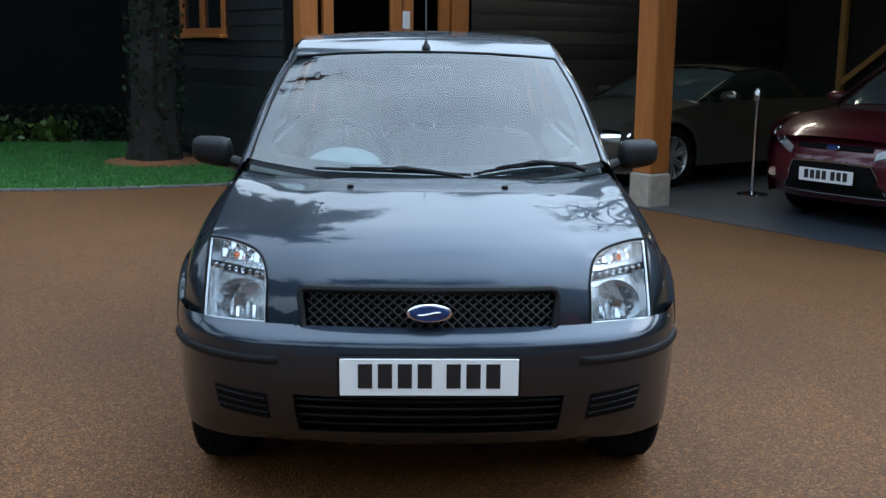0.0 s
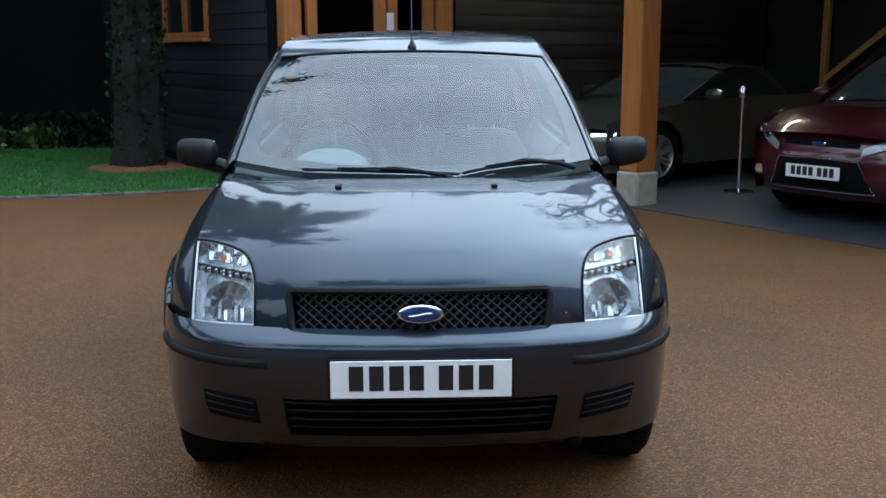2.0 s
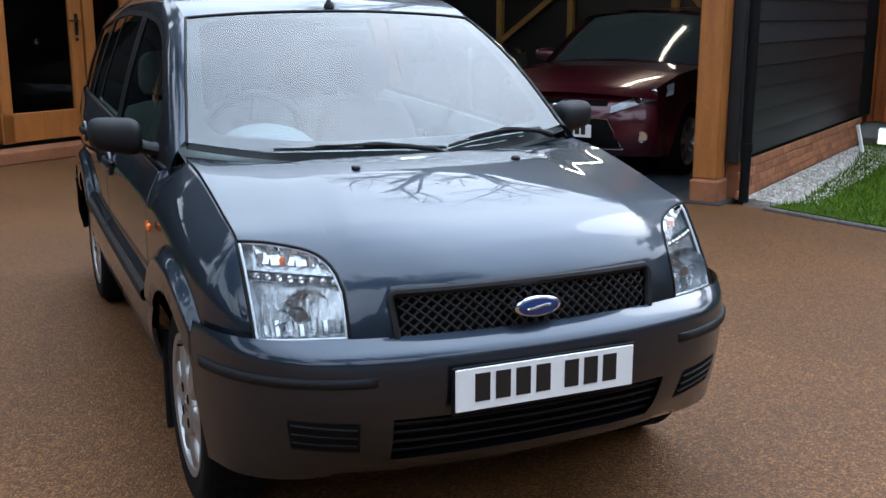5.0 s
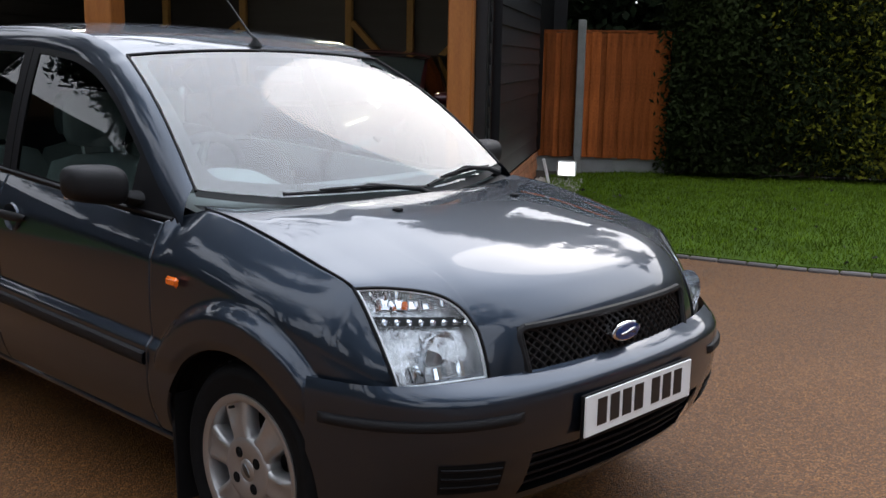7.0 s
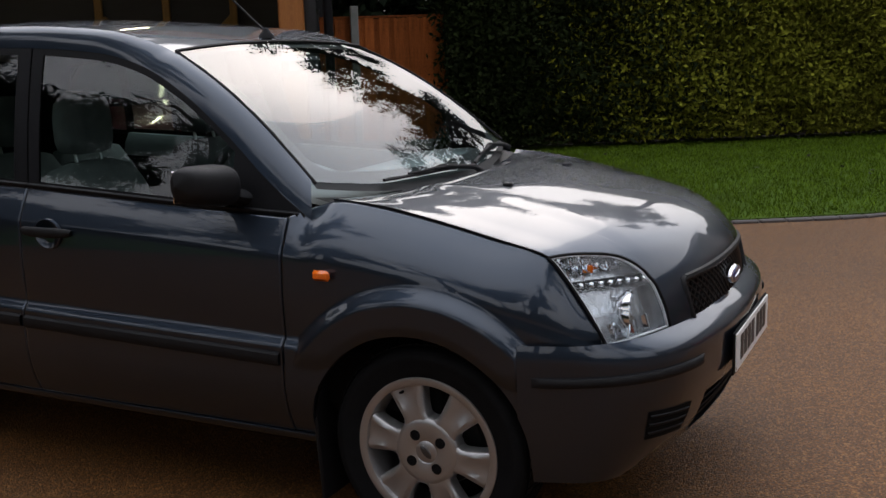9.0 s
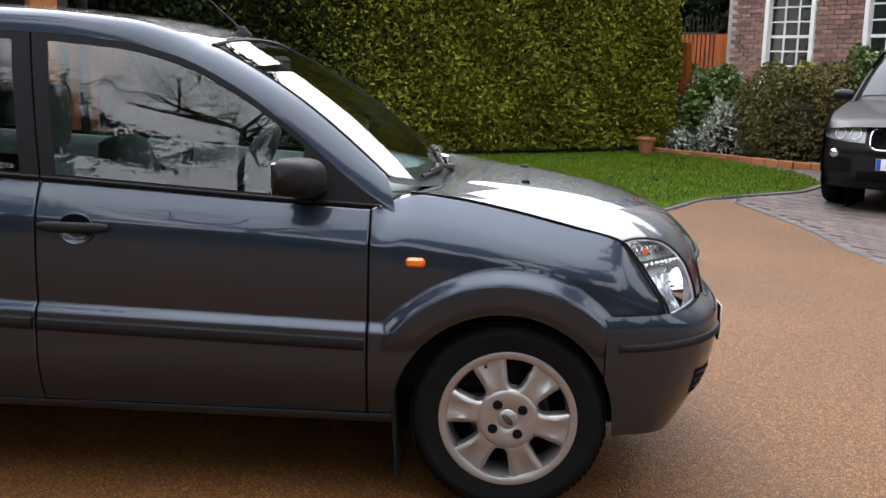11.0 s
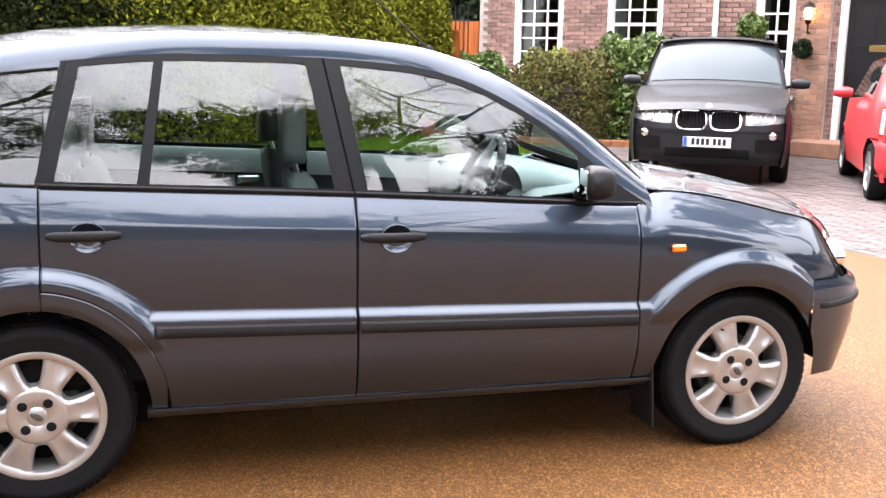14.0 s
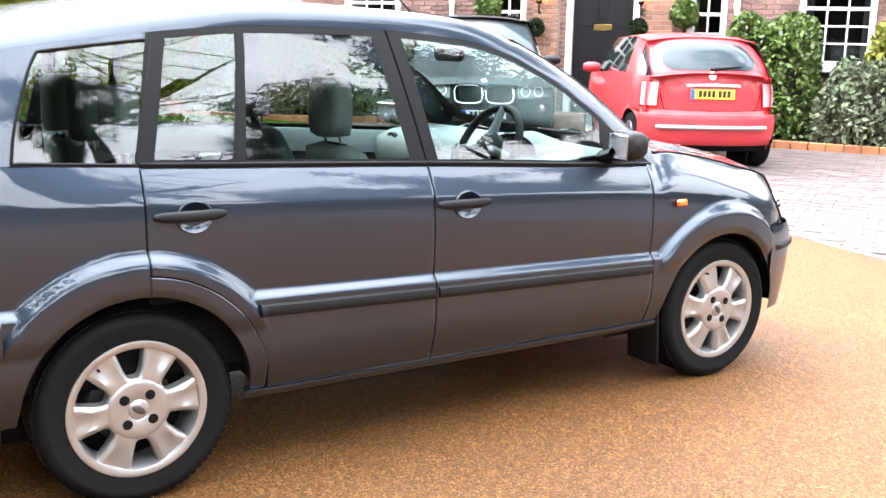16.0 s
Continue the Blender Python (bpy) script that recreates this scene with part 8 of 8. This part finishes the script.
pot = solo("terracotta_pot", Shape().lathe([(0.0, 0.02), (0.09, 0.0), (0.13, 0.22), (0.15, 0.23), (0.15, 0.27), (0.12, 0.27), (0.11, 0.20), (0, 0.2)], 24), "terracotta", "small terracotta pot under the hedge", "pot", m=YARD @ pose(12.6, 4.25, 0.02))
sheet("planting_bed", [(13.1, 5.2), (13.1, 4.3), (13.5, 2.0), (14.2, 1.3), (15.5, 1.2), (15.5, 5.6)], 0.05, "soil", "dark soil bed in front of the house", "bed", 0.10, yard_axes=True)
sheet("planting_bed_2", [(14.2, -3.9), (14.0, -7.0), (15.5, -7.0), (15.5, -3.9)], 0.05, "soil", "dark soil bed by the front wall", "bed", 0.10, yard_axes=True)


def edging(name, line, label, size=(0.20, 0.10, 0.07), z=0.022, material="kerb"):
    """A row of edging blocks along a line."""
    host = thing(name, label, "edging")
    me = Shape().box((0, 0, 0), size, 0.008).mesh("edging_block", material)
    left = 0.0
    for (x0, y0), (x1, y1) in zip(line, line[1:]):
        d = math.hypot(x1 - x0, y1 - y0)
        s = left
        while s < d:
            o = part("edging_block", me, material, host)
            o.location = (x0 + (x1 - x0) * s / d, y0 + (y1 - y0) * s / d, z - size[2] / 2)
            o.rotation_euler = (0, 0, math.atan2(y1 - y0, x1 - x0))
            s += size[0] + 0.008
        left = s - d


def smooth_line(pts, k=5):
    out = []
    for i in range(len(pts) - 1):
        p0, p1, p2, p3 = (Vector(pts[max(0, min(len(pts) - 1, j))]) for j in (i - 1, i, i + 1, i + 2))
        for t in [j / k for j in range(k)]:
            out.append(tuple(0.5 * ((2 * p1) + (p2 - p0) * t + (2 * p0 - 5 * p1 + 4 * p2 - p3) * t * t + (3 * p1 - p0 - 3 * p2 + p3) * t**3)))
    return out + [tuple(pts[-1])]


edging("lawn_edging", smooth_line([(9.2, -3.1), (8.3, -2.6), (7.75, -1.9), (7.25, -1.28), (6.3, -0.75), (5.4, 0.02), (4.85, 0.9), (4.55, 1.6), (4.36, 2.3), (4.18, 3.1), (4.05, 3.75)]), "row of dark edging blocks along the lawn")
edging("turf_edging", smooth_line([(-1.55, 8.6), (-2.1, 8.15), (-3.1, 7.78), (-4.2, 7.58), (-7, 7.5), (-9, 7.5)]), "row of dark edging blocks along the turf")
edging("bed_edging", [tuple(yard(p, q).xy) for p, q in ((13.05, 5.0), (13.05, 4.3), (13.45, 2.0), (14.1, 1.3), (15.4, 1.2))], "low brick edging round the planting bed", (0.215, 0.10, 0.14), 0.10, "orange_brick")
edging("bed_edging", [tuple(yard(p, q).xy) for p, q in ((14.2, -3.85), (13.95, -5.2), (13.9, -7.0))], "low brick edging round the planting bed", (0.215, 0.10, 0.14), 0.10, "orange_brick")


# ---------------- bricks and paving blocks ----------------
def lay_bricks():
    me = Shape().box((0, 0, 0), (0.024, 0.215, 0.065), 0.004).mesh("brick", "red_brick")
    half = Shape().box((0, 0, 0), (0.024, 0.1025, 0.065), 0.004).mesh("brick_half", "red_brick")
    rnd = random.Random(8)
    rest, count = Shape(), 0
    for c in range(40):
        z = 0.05 + 0.075 * c
        for i in range(int(17.6 / 0.225)):
            q0 = -11.9 + 0.225 * (i + 0.5 * (c % 2))
            if q0 + 0.215 > 5.72 or q0 < -8:
                continue
            off = HP + rnd.uniform(-0.0035, 0.002)
            if not clear(q0 - 0.005, q0 + 0.22, z - 0.03, z + 0.03):
                spans = [(q0, q0 + 0.215)]
                for h0, h1, hz0, hz1 in holes:
                    if z + 0.03 > hz0 and z - 0.03 < hz1:
                        spans = [p for a, b in spans for p in ((a, min(b, h0 - 0.004)), (max(a, h1 + 0.004), b)) if p[1] - p[0] > 0.03]
                for a, b in spans:
                    rest.box((off, (a + b) / 2, z), (0.024, b - a, 0.065))
                continue
            if -0.5 < q0 < 1.75 and count < 300 and z > 0.2:
                o = part("brick", me, "red_brick", hwall)
                o.location = (off, q0 + 0.1075, z)
                count += 1
            else:
                rest.box((off, q0 + 0.1075, z), (0.024, 0.215, 0.065))
    o = part("brickwork", rest, "red_brick_mass", hwall, sharp=30)
    tagged(o, kind="stuff")


lay_bricks()


def lay_paving():
    host = solo("paving", Shape().box((5.0, -2.75, -0.04), (0.5, 0.3, 0.03)), "mortar", "red-grey block paving of the forecourt", "paving", kind="structure")
    ex, ey = zip(*drive_edge)
    me = Shape().box((0, 0, 0), (0.196, 0.096, 0.06), 0.006).mesh("paving_block", "block")
    rest, count, rnd = Shape(), 0, random.Random(4)
    rot = Matrix.Rotation(YAW, 3, "Z")
    for i in range(-10, 170):
        for j in range(-90, 30):
            p, q = 6.0 + 0.102 * i, 0.202 * (j + 0.5 * (i % 2))
            w = YARD @ Vector((p, q, 0))
            if p > 15.5 or w.x < -1.2 or w.x > 13.5 or w.y > np.interp(w.x, ex, ey) - 0.16 or w.y < -11.5:
                continue
            lx = np.array([w.x]), np.array([w.y])
            if w.x > 7 and inside(lawn_poly, *lx)[0]:
                continue
            z = -0.030 + rnd.uniform(-0.0025, 0.0015)
            if 2.2 < w.x < 5.6 and w.y > -3.9 and count < 300:
                o = part("paving_block", me, "block", host)
                o.location = (w.x, w.y, z)
                o.rotation_euler = (0, 0, YAW + math.pi / 2)
                count += 1
            else:
                rest.box((w.x, w.y, z), (0.096, 0.196, 0.06), 0, rot)
    o = part("paving_mass", rest, "block_mass", host, sharp=30)
    tagged(o, kind="stuff")


lay_paving()
edging("drive_edging", smooth_line([(-3, -2.12), (0.3, -2.23), (1.3, -2.41), (2.4, -2.41), (3.1, -2.20), (4.3, -1.98), (5.5, -1.93), (7.2, -1.66)]), "row of grey edging blocks between resin and paving", z=0.0)
